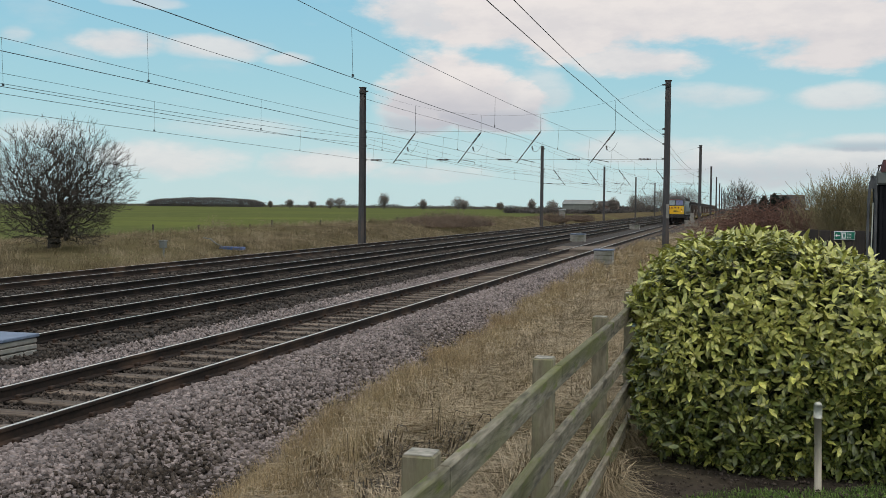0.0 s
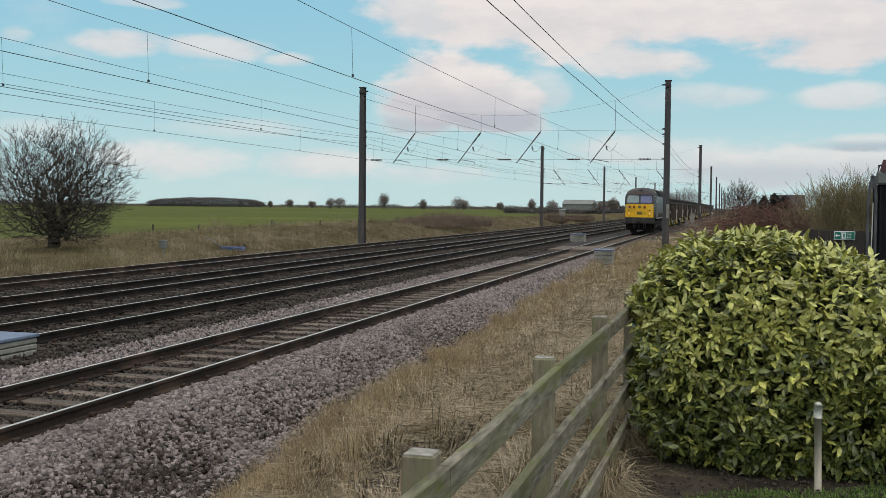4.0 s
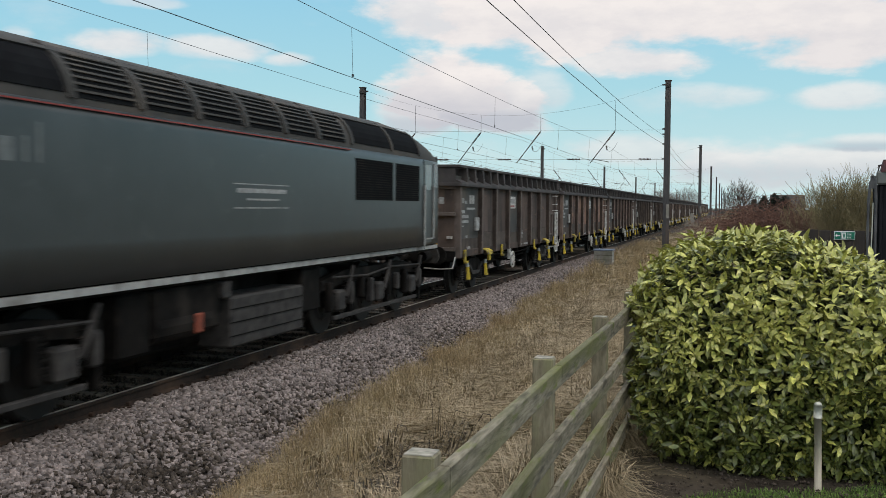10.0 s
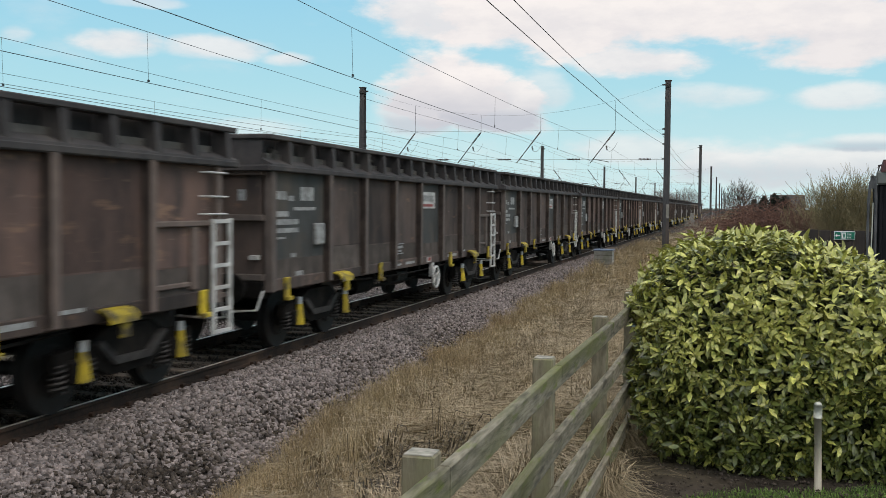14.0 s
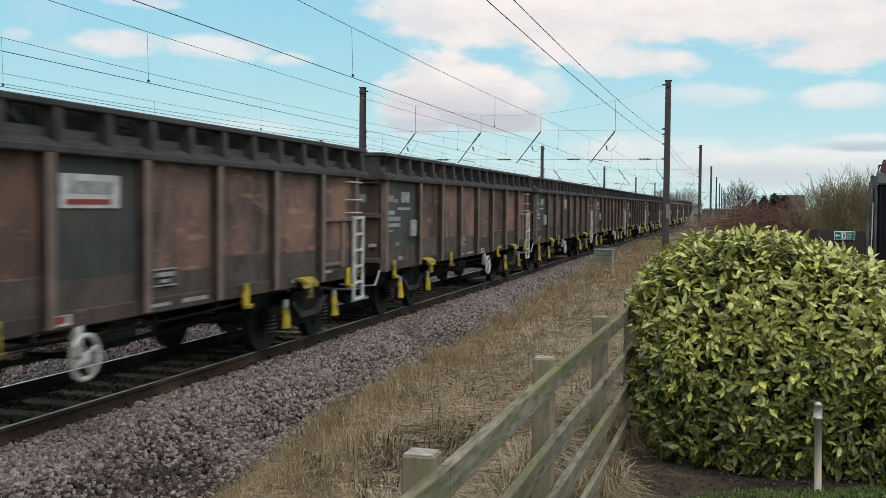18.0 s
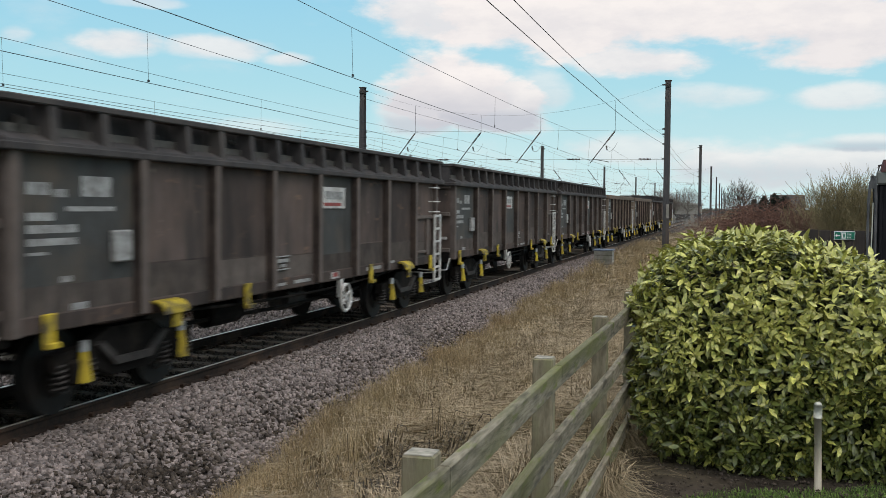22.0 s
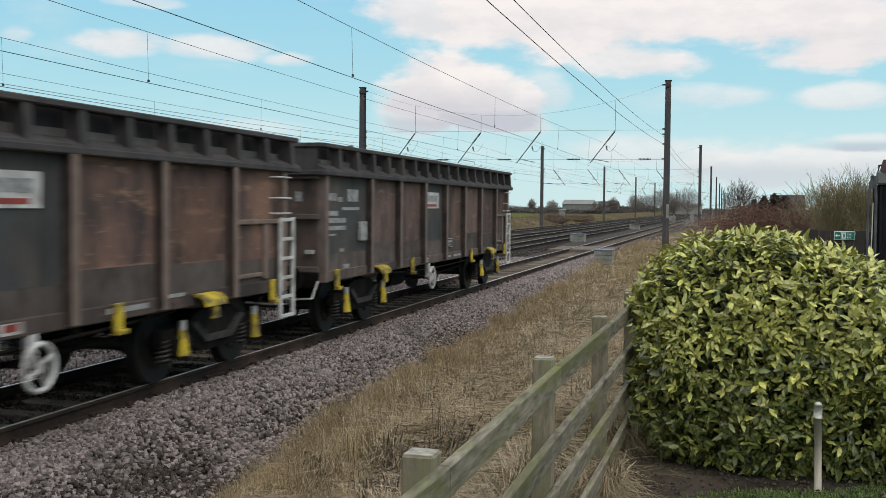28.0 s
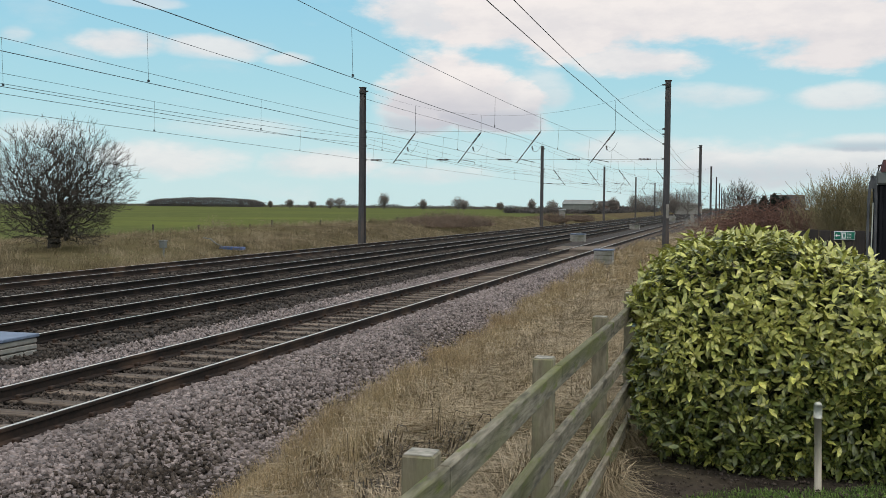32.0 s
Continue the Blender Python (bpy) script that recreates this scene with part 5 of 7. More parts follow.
def dark_shelter():
    """A dark painted shelter whose rounded grey corner frame shows beyond the bush."""
    t = thing("garden_shelter", "black-panelled garden shelter with a rounded grey corner frame", "shelter", (8.910, 11.2, 0), turn=-11)
    part("wall", box((0.035, 0.0, 0.2), (2.2, 1.6, 2.46), 0.01), M["black_gloss"], t)
    part("fascia", box((0.065, -0.05, 2.46), (2.3, 1.7, 2.60), 0.02), M["dull_box"], t, "weathered grey roof edge")
    bm = bmesh.new()
    add_tube(bm, [(0.0, -0.05, 0.25), (0.0, -0.05, 2.28), (0.012, -0.05, 2.48), (0.035, -0.05, 2.56), (0.062, -0.05, 2.50), (0.07, -0.05, 2.28), (0.072, -0.05, 0.25)], 0.014, 8)
    part("corner_frame", bm, M["frame_grey"], t)
    part("corner_head", box((0.012, -0.055, 2.42), (0.066, -0.045, 2.55), 0.003), M["frame_grey"], t)
    part("handrail", tube([(0.045, -0.09, 2.28), (0.04, -0.10, 1.8), (0.03, -0.10, 1.4), (0.015, -0.09, 0.9)], 0.006, 8), M["dull_lens"], t)
    for k in range(8):
        part("wall_batten", box((0.10 + k * 0.25, -0.03, 0.2), (0.13 + k * 0.25, 0.0, 2.45), 0.004), M["black_gloss"], t)
    part("roof_lamp", disc((0.16, 0.0, 2.65), 0.07, 0.12, 2, 14, 0.04), M["dark_red"], t, "dark red domed lamp")
    part("lamp_bracket", tube([(0.08, 0, 2.59), (0.085, 0, 2.65), (0.13, 0, 2.66)], 0.012, 6), M["iron"], t)


dark_shelter()


# ---- far buildings ----
def far_house(name, label, x0, x1, y, depth, eaves, ridge, wall, roof, base=-0.6, windows=3):
    t = thing(name, label, "building", ((x0 + x1) / 2, y, base), "far buildings")
    w = (x1 - x0) / 2
    part("wall", box((-w, 0, 0), (w, depth, eaves - base), 0.0), M[wall], t)
    bm = prism([(-0.4, eaves - base), (depth / 2, ridge - base), (depth + 0.4, eaves - base)], 0, -w - 0.3, w + 0.3)
    part("roof", bm, M[roof], t)
    for k in range(windows):
        x = -w + (k + 0.7) * 2 * w / (windows + 0.4)
        part("window", box((x - 0.5, -0.03, 1.0), (x + 0.5, 0.03, 2.2)), M["black_gloss"], t)


far_house("barn", "long low barn with a weathered grey sheet roof", -59, -47.2, 420, 14, 3.4, 5.2, "barn_roof", "barn_roof", windows=0)
far_house("farmhouse", "low brick farmhouse with a dark roof", -44, -37, 420, 9, 2.9, 4.7, "brick_far", "dark_fence")
far_house("cottage", "pale cottage behind the trees", 13.0, 17.0, 150, 7, 2.4, 4.2, "concrete", "dark_fence")
far_house("station_building", "long low pale building beside the line", -13.5, -3.5, 400, 8, 3.4, 4.1, "concrete", "barn_roof", windows=0)

# ---- the train: materials ----
M["loco_grey"] = material("loco_grey_paint", (0.043, 0.048, 0.048), (0.034, 0.038, 0.038), scale=2.2, rough=0.36, spec=0.4, third=(0.056, 0.061, 0.061), third_scale=0.8, third_at=(0.55, 0.8),
                          layers=(((0.075, 0.084, 0.082), 2.2, (1, 1, 2.2), 0.60, 0.72, 0.4), ((0.028, 0.03, 0.03), 2.6, (1, 1, 0.3), 0.6, 0.75, 0.6)))
M["stripe_grey"] = material("grubby_pale_grey_paint", (0.36, 0.36, 0.345), (0.22, 0.215, 0.205), scale=6, rough=0.7, third=(0.13, 0.12, 0.11), third_scale=2.0, third_at=(0.55, 0.75))
M["loco_roof"] = material("loco_roof_grime", (0.062, 0.058, 0.053), (0.042, 0.04, 0.037), scale=3, rough=0.75, spec=0.2, third=(0.085, 0.072, 0.06), third_scale=1.1, bump=0.1)
M["loco_yellow"] = material("warning_yellow", (0.80, 0.465, 0.013), (0.70, 0.39, 0.013), scale=2.5, rough=0.45, third=(0.42, 0.23, 0.03), third_scale=2.0, third_at=(0.6, 0.85))
M["loco_black"] = material("black_paint", (0.022, 0.022, 0.024), (0.015, 0.015, 0.016), scale=5, rough=0.6)
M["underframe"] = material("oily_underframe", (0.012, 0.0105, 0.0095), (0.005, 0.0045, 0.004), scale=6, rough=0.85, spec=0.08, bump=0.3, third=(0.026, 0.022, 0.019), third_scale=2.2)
M["grimy_grey"] = material("grimy_grey_paint", (0.05, 0.048, 0.045), (0.022, 0.02, 0.019), scale=4, rough=0.75, spec=0.25, third=(0.085, 0.075, 0.066), third_scale=1.6)
M["brake_dust"] = material("brake_dust_grey", (0.055, 0.051, 0.048), (0.021, 0.0195, 0.019), scale=7, spec=0.2, rough=0.85, bump=0.3)
M["white_paint"] = material("grubby_white_paint", (0.60, 0.595, 0.57), (0.36, 0.35, 0.33), scale=6, rough=0.65, third=(0.22, 0.19, 0.165), third_scale=3.2, third_at=(0.52, 0.72))
M["pale_paint"] = material("pale_lettering_paint", (0.36, 0.365, 0.355), (0.17, 0.165, 0.16), scale=11, rough=0.75)
M["faded_paint"] = material("faded_lettering_paint", (0.15, 0.16, 0.16), (0.10, 0.11, 0.11), scale=9, rough=0.6)
M["grille_mesh"] = material("dirty_yellow_mesh", (0.22, 0.16, 0.03), (0.13, 0.10, 0.025), scale=9, rough=0.7)
M["red_paint"] = material("red_line_paint", (0.30, 0.04, 0.03), (0.20, 0.03, 0.024), scale=6, rough=0.5)
M["jumper_red"] = material("rusty_red_socket", (0.24, 0.05, 0.025), (0.13, 0.035, 0.02), scale=9, rough=0.8)
M["cab_inside"] = material("cab_interior_cream", (0.55, 0.55, 0.47), (0.42, 0.43, 0.38), scale=3, rough=0.8)
M["loco_glass"] = pane("cab_glass", (0.62, 0.70, 0.68), 0.06, 0.6)
M["blue_glass"] = pane("tinted_cab_glass", (0.42, 0.42, 0.66), 0.06, 0.6)
M["side_glass"] = material("dusty_side_glass", (0.045, 0.05, 0.05), (0.028, 0.032, 0.033), scale=3, rough=0.15, spec=0.5, rough_spread=0.05)
M["dark_glass"] = material("dark_grille_void", (0.012, 0.013, 0.014), (0.008, 0.008, 0.009), scale=4, rough=0.9, spec=0.03)
M["lens_brown"] = material("unlit_brown_lens", (0.11, 0.05, 0.03), (0.06, 0.03, 0.02), scale=9, rough=0.3)
M["lamp_lit"] = glow("lit_lamp", (0.2, 0.18, 0.14), 0.05)
M["lamp_amber"] = glow("marker_lamp", (1.0, 0.5, 0.22), 0.45)
M["yellow_kit"] = material("yellow_running_gear_paint", (0.52, 0.385, 0.022), (0.34, 0.245, 0.02), scale=8, rough=0.7, third=(0.07, 0.055, 0.03), third_scale=4.5, third_at=(0.47, 0.62), vary=0.25)
M["wagon_steel"] = material("dark_grey_steel", (0.063, 0.057, 0.056), (0.038, 0.035, 0.035), scale=4, rough=0.8, spec=0.2, third=(0.084, 0.074, 0.068), third_scale=1.4, bump=0.15)
M["grime"] = material("grimy_shaded_rib", (0.070, 0.055, 0.048), (0.038, 0.031, 0.028), scale=5, rough=0.95, spec=0.05, third=(0.090, 0.067, 0.054), third_scale=1.6)
# darker copy of the wagon steel, with the recess's shade put into its colour
M["recess_shade_steel"] = material("shaded_inset_steel", (0.036, 0.034, 0.034), (0.021, 0.020, 0.020), scale=4, rough=0.88, spec=0.12, third=(0.05, 0.044, 0.04), third_scale=1.4)
M["grey_panel"] = material("grey_painted_panel", (0.060, 0.062, 0.060), (0.042, 0.042, 0.040), scale=3, rough=0.75, spec=0.25, third=(0.085, 0.070, 0.056), third_scale=1.3, bump=0.1, layers=(((0.03, 0.026, 0.024), 2.4, (1, 1.2, 0.3), 0.52, 0.66, 0.7),))
BODY = {
    "dark": material("grimy_grey_brown_steel", (0.094, 0.072, 0.064), (0.059, 0.046, 0.041), scale=2.4, rough=0.88, spec=0.2, vary=0.3, third=(0.113, 0.080, 0.066), third_scale=0.9, bump=0.2, stretch=(1, 1, 0.6),
                     layers=(((0.035, 0.031, 0.029), 2.2, (1, 1, 0.25), 0.48, 0.64, 0.8), ((0.177, 0.109, 0.074), 2.4, (1, 0.7, 2.6), 0.61, 0.68, 0.6), ((0.236, 0.177, 0.136), 4.5, (1, 1.0, 1.6), 0.66, 0.72, 0.6))),
    "brown": material("brown_weathered_steel", (0.132, 0.087, 0.074), (0.080, 0.055, 0.048), scale=2.2, rough=0.9, spec=0.2, vary=0.3, third=(0.159, 0.099, 0.078), third_scale=0.9, bump=0.2, stretch=(1, 1, 0.6),
                      layers=(((0.040, 0.034, 0.033), 2.0, (1, 1, 0.3), 0.48, 0.64, 0.8), ((0.236, 0.144, 0.097), 2.4, (1, 0.7, 2.6), 0.58, 0.68, 0.7), ((0.319, 0.230, 0.165), 5.5, (1, 0.6, 3.0), 0.62, 0.75, 0.5))),
    "rust": material("rusty_patched_steel", (0.156, 0.094, 0.076), (0.094, 0.061, 0.052), scale=2.0, rough=0.92, spec=0.2, vary=0.3, third=(0.195, 0.113, 0.080), third_scale=1.0, third_at=(0.50, 0.66), bump=0.25, stretch=(1, 1, 0.7),
                     layers=(((0.044, 0.037, 0.035), 2.2, (1, 1, 0.3), 0.49, 0.65, 0.85), ((0.271, 0.159, 0.106), 2.3, (1, 0.6, 2.4), 0.56, 0.67, 0.75), ((0.389, 0.266, 0.177), 5.0, (1, 0.6, 3.0), 0.61, 0.73, 0.55))),
    "khaki": material("dusty_khaki_brown_steel", (0.156, 0.119, 0.092), (0.097, 0.074, 0.059), scale=2.2, rough=0.92, spec=0.2, vary=0.2, third=(0.189, 0.132, 0.090), third_scale=0.9, bump=0.2, stretch=(1, 1, 0.6),
                      layers=(((0.053, 0.045, 0.040), 2.0, (1, 1, 0.3), 0.50, 0.66, 0.75), ((0.224, 0.142, 0.088), 2.4, (1, 0.7, 2.6), 0.58, 0.68, 0.6))),
}
M["dusty_steel"] = material("brake_dusted_steel", (0.116, 0.097, 0.086), (0.068, 0.058, 0.052), scale=3, rough=0.95, spec=0.1, vary=0.25, bump=0.15, third=(0.071, 0.061, 0.055), third_scale=1.2, layers=(((0.041, 0.035, 0.033), 3.0, (1, 1, 0.35), 0.5, 0.66, 0.7),))
RIB = {k: material(k + "_rib_steel", tuple(c * 1.25 for c in col), tuple(c * 0.85 for c in col), scale=5, rough=0.85, bump=0.2)
       for k, col in (("dark", (0.098, 0.078, 0.068)), ("brown", (0.132, 0.098, 0.083)), ("rust", (0.158, 0.112, 0.091)), ("khaki", (0.171, 0.132, 0.101)))}
M["plain_top"] = material("brown_top_rail", (0.15, 0.105, 0.075), (0.09, 0.065, 0.048), scale=4, rough=0.9, bump=0.2)
M["scrap"] = material("mixed_scrap", (0.075, 0.068, 0.06), (0.04, 0.036, 0.032), scale=9, rough=0.7, islands=0.5)
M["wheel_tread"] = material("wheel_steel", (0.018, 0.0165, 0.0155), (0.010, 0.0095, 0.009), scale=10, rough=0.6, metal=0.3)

LOCO_Y9, SPEED, WAGON_PITCH, FIRST_WAGON = 17.73, 14.342, 15.60, 19.37
WHEELSETS = []    # (part, place in its parent, wheel radius, distance behind the locomotive's nose)


def wheelset_mesh(radius, name="wheelset"):
    bm = bmesh.new()
    for s in (-1, 1):
        add_disc(bm, (s * 0.755, 0, 0), radius, 0.13, 0, 28)
        add_disc(bm, (s * 0.70, 0, 0), radius + 0.028, 0.03, 0, 28)
        add_disc(bm, (s * 0.80, 0, 0), radius * 0.80, 0.09, 0, 20, radius * 0.55)
        add_disc(bm, (s * 0.84, 0, 0), 0.14, 0.12, 0, 14)
        for k in range(5):
            a = k * 2 * math.pi / 5
            add_disc(bm, (s * 0.84, math.cos(a) * radius * 0.45, math.sin(a) * radius * 0.45), 0.045, 0.03, 0, 8)
    add_disc(bm, (0, 0, 0), 0.08, 1.9, 0, 12)
    me = bpy.data.meshes.new(name)
    bm.to_mesh(me)
    bm.free()
    me.materials.append(M["wheel_tread"])
    return me


WHEEL_920, WHEEL_1140 = wheelset_mesh(0.46), wheelset_mesh(0.57)


def add_coil(bm, x, y, z0, z1, r=0.075, turns=5):
    pts = [(x + r * math.cos(a), y + r * math.sin(a), z0 + (z1 - z0) * i / (turns * 8)) for i, a in ((i, i * math.pi / 4) for i in range(turns * 8 + 1))]
    add_tube(bm, pts, 0.017, 4)


# ---- locomotive ----
def loco_half(y):
    return mixed(y, ((0.0, 1.205), (0.25, 1.23), (1.0, 1.29), (1.8, 1.335), (17.4, 1.335), (18.4, 1.28), (19.0, 1.235)))


def loco_crown(y):
    return mixed(y, ((0.18, 3.36), (0.3, 3.52), (0.5, 3.66), (0.8, 3.77), (1.2, 3.86), (1.8, 3.925), (2.6, 3.95), (16.4, 3.95), (17.4, 3.90), (18.1, 3.80), (18.6, 3.66), (18.9, 3.48), (19.0, 3.34)))


def roof_point(y, a, out=0.0):
    """A point of the roof's arch at angle a (degrees from the near eave over the crown), out metres proud of it."""
    c, s = math.cos(radians(a)), math.sin(radians(a))
    w, h = loco_half(y) - 0.02 + out, loco_crown(y) - 3.17 + out
    return Vector((math.copysign(abs(c) ** 0.78, c) * w, y, 3.17 + h * abs(s) ** 0.92))


def roof_patch(bm, y0, y1, a0, a1, lo, hi, ny=4, na=5):
    """A thin solid that follows the roof."""
    rows = {}
    for lay, out in ((0, lo), (1, hi)):
        for j in range(ny + 1):
            for i in range(na + 1):
                rows[lay, j, i] = bm.verts.new(roof_point(y0 + (y1 - y0) * j / ny, a0 + (a1 - a0) * i / na, out))
    for j in range(ny):
        for i in range(na):
            bm.faces.new((rows[1, j, i], rows[1, j, i + 1], rows[1, j + 1, i + 1], rows[1, j + 1, i]))
    for j in range(ny):
        for i, flip in ((0, 1), (na, 0)):
            q = (rows[0, j, i], rows[0, j + 1, i], rows[1, j + 1, i], rows[1, j, i])
            bm.faces.new(q[::-1] if flip else q)
    for i in range(na):
        for j, flip in ((0, 0), (ny, 1)):
            q = (rows[0, j, i], rows[0, j, i + 1], rows[1, j, i + 1], rows[1, j, i])
            bm.faces.new(q[::-1] if flip else q)
    bmesh.ops.recalc_face_normals(bm, faces=bm.faces[:])


def side_panel(y0, y1, z0, z1, out=0.012, side=1, depth=0.03):
    """A thin panel on the body's side, following its taper."""
    bm = bmesh.new()
    vs = add_box(bm, (0, 0, 0), (1, 1, 1))
    for v in vs:
        y = y0 + v.co.y * (y1 - y0)
        v.co = Vector((side * (loco_half(y) + out - depth * (1 - v.co.x)), y, z0 + v.co.z * (z1 - z0)))
    bmesh.ops.recalc_face_normals(bm, faces=bm.faces[:])
    return bm


def front_y(z):
    return mixed(z, ((1.3, 0.0), (2.5, 0.02), (3.36, 0.20)))


def front_panel(x0, x1, z0, z1, out=0.01, depth=0.05, xt0=None, xt1=None):
    """A panel on the cab's raked front; xt: its side edges at the top."""
    bm = bmesh.new()
    vs = add_box(bm, (0, 0, 0), (1, 1, 1))
    xt0, xt1 = x0 if xt0 is None else xt0, x1 if xt1 is None else xt1
    for v in vs:
        z = z0 + v.co.z * (z1 - z0)
        a, b = (xt0, xt1) if v.co.z > 0.5 else (x0, x1)
        v.co = Vector((a + (b - a) * v.co.x, front_y(z) - out + depth * v.co.y, z))
    return bm


def build_loco():
    e = thing("locomotive", "dark grey diesel locomotive with yellow front and domed roof", "locomotive", (0, LOCO_Y9 + 9 * SPEED, 0))
    stations = [0.0, 0.1, 0.25, 0.6, 1.0, 1.4, 1.8, 4, 8, 12, 17.4, 17.9, 18.4, 19.0]
    for s in (-1, 1):
        bm = bmesh.new()
        levels = (1.37, 1.8, 2.4, 2.9, 3.06, 3.18)
        grid = []
        for y in stations:
            grid.append([bm.verts.new((s * (loco_half(y) - (0.0, 0.0, 0.0, 0.0, 0.008, 0.02)[i] - (0.03 * max(z - 2.5, 0) if y < 0.2 else 0)), max(y, front_y(z)) if y < 0.2 else y, z)) for i, z in enumerate(levels)])
        for a, b in zip(grid, grid[1:]):
            for i in range(len(levels) - 1):
                bm.faces.new((a[i], b[i], b[i + 1], a[i + 1]))
        bmesh.ops.recalc_face_normals(bm, faces=bm.faces[:])
        bmesh.ops.solidify(bm, geom=bm.faces[:], thickness=0.03 * s)
        smooth(part("body_side", bm, M["loco_grey"], e))
    bm = bmesh.new()
    ys = [0.18, 0.24, 0.32, 0.42, 0.55, 0.75, 1.0, 1.3, 1.7, 2.2, 2.8, 5, 8, 11, 14, 16.4, 17.0, 17.5, 18.0, 18.3, 18.6, 18.8, 18.93, 19.0]
    grid = [[bm.verts.new(roof_point(y, a)) for a in range(0, 181, 9)] for y in ys]
    for a, b in zip(grid, grid[1:]):
        for i in range(20):
            bm.faces.new((a[i], a[i + 1], b[i + 1], b[i]))
    bmesh.ops.recalc_face_normals(bm, faces=bm.faces[:])
    smooth(part("roof", bm, M["loco_roof"], e, "weathered brown-grey domed roof"))
    part("rear_end", box((-1.22, 18.96, 2.50), (1.22, 19.01, 3.3), 0.02), M["loco_grey"], e)
    part("rear_warning_panel", box((-1.235, 18.93, 1.3), (1.235, 19.03, 2.497), 0.03), M["loco_yellow"], e, "yellow warning panel")
    part("floor_frame", box((-1.2, 0.12, 1.22), (1.2, 18.88, 1.38)), M["underframe"], e)
    # cab front
    bm = front_panel(-1.20, 1.20, 1.385, 2.50, 0.02, 0.06, -1.175, 1.175)
    bmesh.ops.bevel(bm, geom=[ed for ed in bm.edges if abs((ed.verts[0].co - ed.verts[1].co).z) > 0.5], offset=0.03, segments=3, affect="EDGES")
    front = part("cab_front", bm, M["loco_yellow"], e, "bright yellow warning panel with rust stains")
    for x0, x1, xt0, xt1, z0, z1 in ((-1.2, -1.09, -1.14, -1.0, 2.50, 3.33), (-0.075, 0.075, -0.075, 0.075, 2.6, 3.28), (1.09, 1.2, 1.0, 1.14, 2.50, 3.33),
                                     (-1.12, 1.12, -1.12, 1.12, 2.50, 2.63), (-1.05, 1.05, -1.03, 1.03, 3.26, 3.36)):
        part("windscreen_surround", front_panel(x0, x1, z0, z1, 0.012, 0.05, xt0, xt1), M["loco_grey"], e)
    for s, mt in ((-1, "loco_glass"), (1, "blue_glass")):
        bm = front_panel(min(s * 0.07, s * 1.10), max(s * 0.07, s * 1.10), 2.60, 3.28, -0.02, 0.012, min(s * 0.07, s * 1.02), max(s * 0.07, s * 1.02))
        g = part("windscreen", bm, M[mt], e, "pale reflecting windscreen" if s < 0 else "blue-tinted reflecting windscreen")
        # rubber surround with a round-cornered opening
        bm = bmesh.new()
        loops = {}
        for ring in ("outer", "inner"):
            for k in range(32):
                a = 2 * math.pi * (k + 0.5) / 32
                c, sn = math.cos(a), math.sin(a)
                if ring == "outer":
                    q = 1 / max(abs(c), abs(sn))
                else:
                    q = (abs(c) ** 10 + abs(sn) ** 10) ** (-1 / 10) * 0.95
                z = 2.945 + 0.35 * q * sn * (1.0 if ring == "outer" else 0.97)
                mid, half = 0.575 - 0.04 * (z - 2.6) / 0.7, 0.535 - 0.04 * (z - 2.6) / 0.7
                for lay, out in ((0, 0.016), (1, -0.03)):
                    loops[ring, lay, k] = bm.verts.new((s * (mid + half * q * c), front_y(z) - out, z))
        for k in range(32):
            j = (k + 1) % 32
            for ring_a, lay_a, ring_b, lay_b in (("outer", 0, "inner", 0), ("inner", 0, "inner", 1), ("outer", 0, "outer", 1)):
                bm.faces.new((loops[ring_a, lay_a, k], loops[ring_a, lay_a, j], loops[ring_b, lay_b, j], loops[ring_b, lay_b, k]))
        bmesh.ops.recalc_face_normals(bm, faces=bm.faces[:])
        part("rubber_surround", bm, M["loco_black"], g)
        part("wiper", tube([(s * 0.45 + 0.25, front_y(3.3) - 0.04, 3.27), (s * 0.45 + 0.02, front_y(3.0) - 0.04, 3.02), (s * 0.45 - 0.10, front_y(2.9) - 0.03, 2.93)], 0.011, 5), M["loco_black"], g)
    part("cab_bulkhead", box((-1.2, 1.55, 1.4), (1.2, 1.6, 3.6)), M["cab_inside"], e)
    part("cab_shell", box((-1.18, 0.32, 1.45), (1.18, 0.40, 2.52), 0.01), M["loco_black"], e)
    part("driver_desk", box((-1.15, 0.15, 2.2), (1.15, 0.62, 2.56), 0.04), M["loco_black"], e)
    part("cab_floor", box((-1.15, 0.1, 1.4), (1.15, 1.55, 1.45)), M["loco_black"], e)
    for s in (-1, 1):
        seat = part("cab_seat", box((s * 0.6 - 0.24, 1.0, 2.0), (s * 0.6 + 0.24, 1.12, 2.85), 0.04), M["loco_black"], e)
    bm = bmesh.new()
    for x in (-1.13, 1.13):
        add_box(bm, (x - 0.01, 0.18, 3.335), (x + 0.01, 0.20, 3.36))
    add_tube(bm, [roof_point(0.19, a, 0.012) for a in range(0, 181, 6)], 0.014, 4)
    part("red_line", bm, M["red_paint"], e)
    # front fittings
    for s in (-1, 1):
        part("lamp_bezel", front_panel(s * 0.86 - 0.075, s * 0.86 + 0.075, 1.60, 2.08, 0.026, 0.03), M["loco_yellow"], front)
        part("marker_lamp", disc((s * 0.86, -0.035, 1.97), 0.07, 0.05, 1, 16), M["lens_brown"], front)
        part("marker_lamp", disc((s * 0.86, -0.035, 1.72), 0.068, 0.05, 1, 16), M["lamp_amber"], front, "small lit marker lamp")
        part("data_panel", front_panel(s * 1.02 - 0.055, s * 1.02 + 0.055, 2.16, 2.36, 0.025, 0.01), M["white_paint"], front)
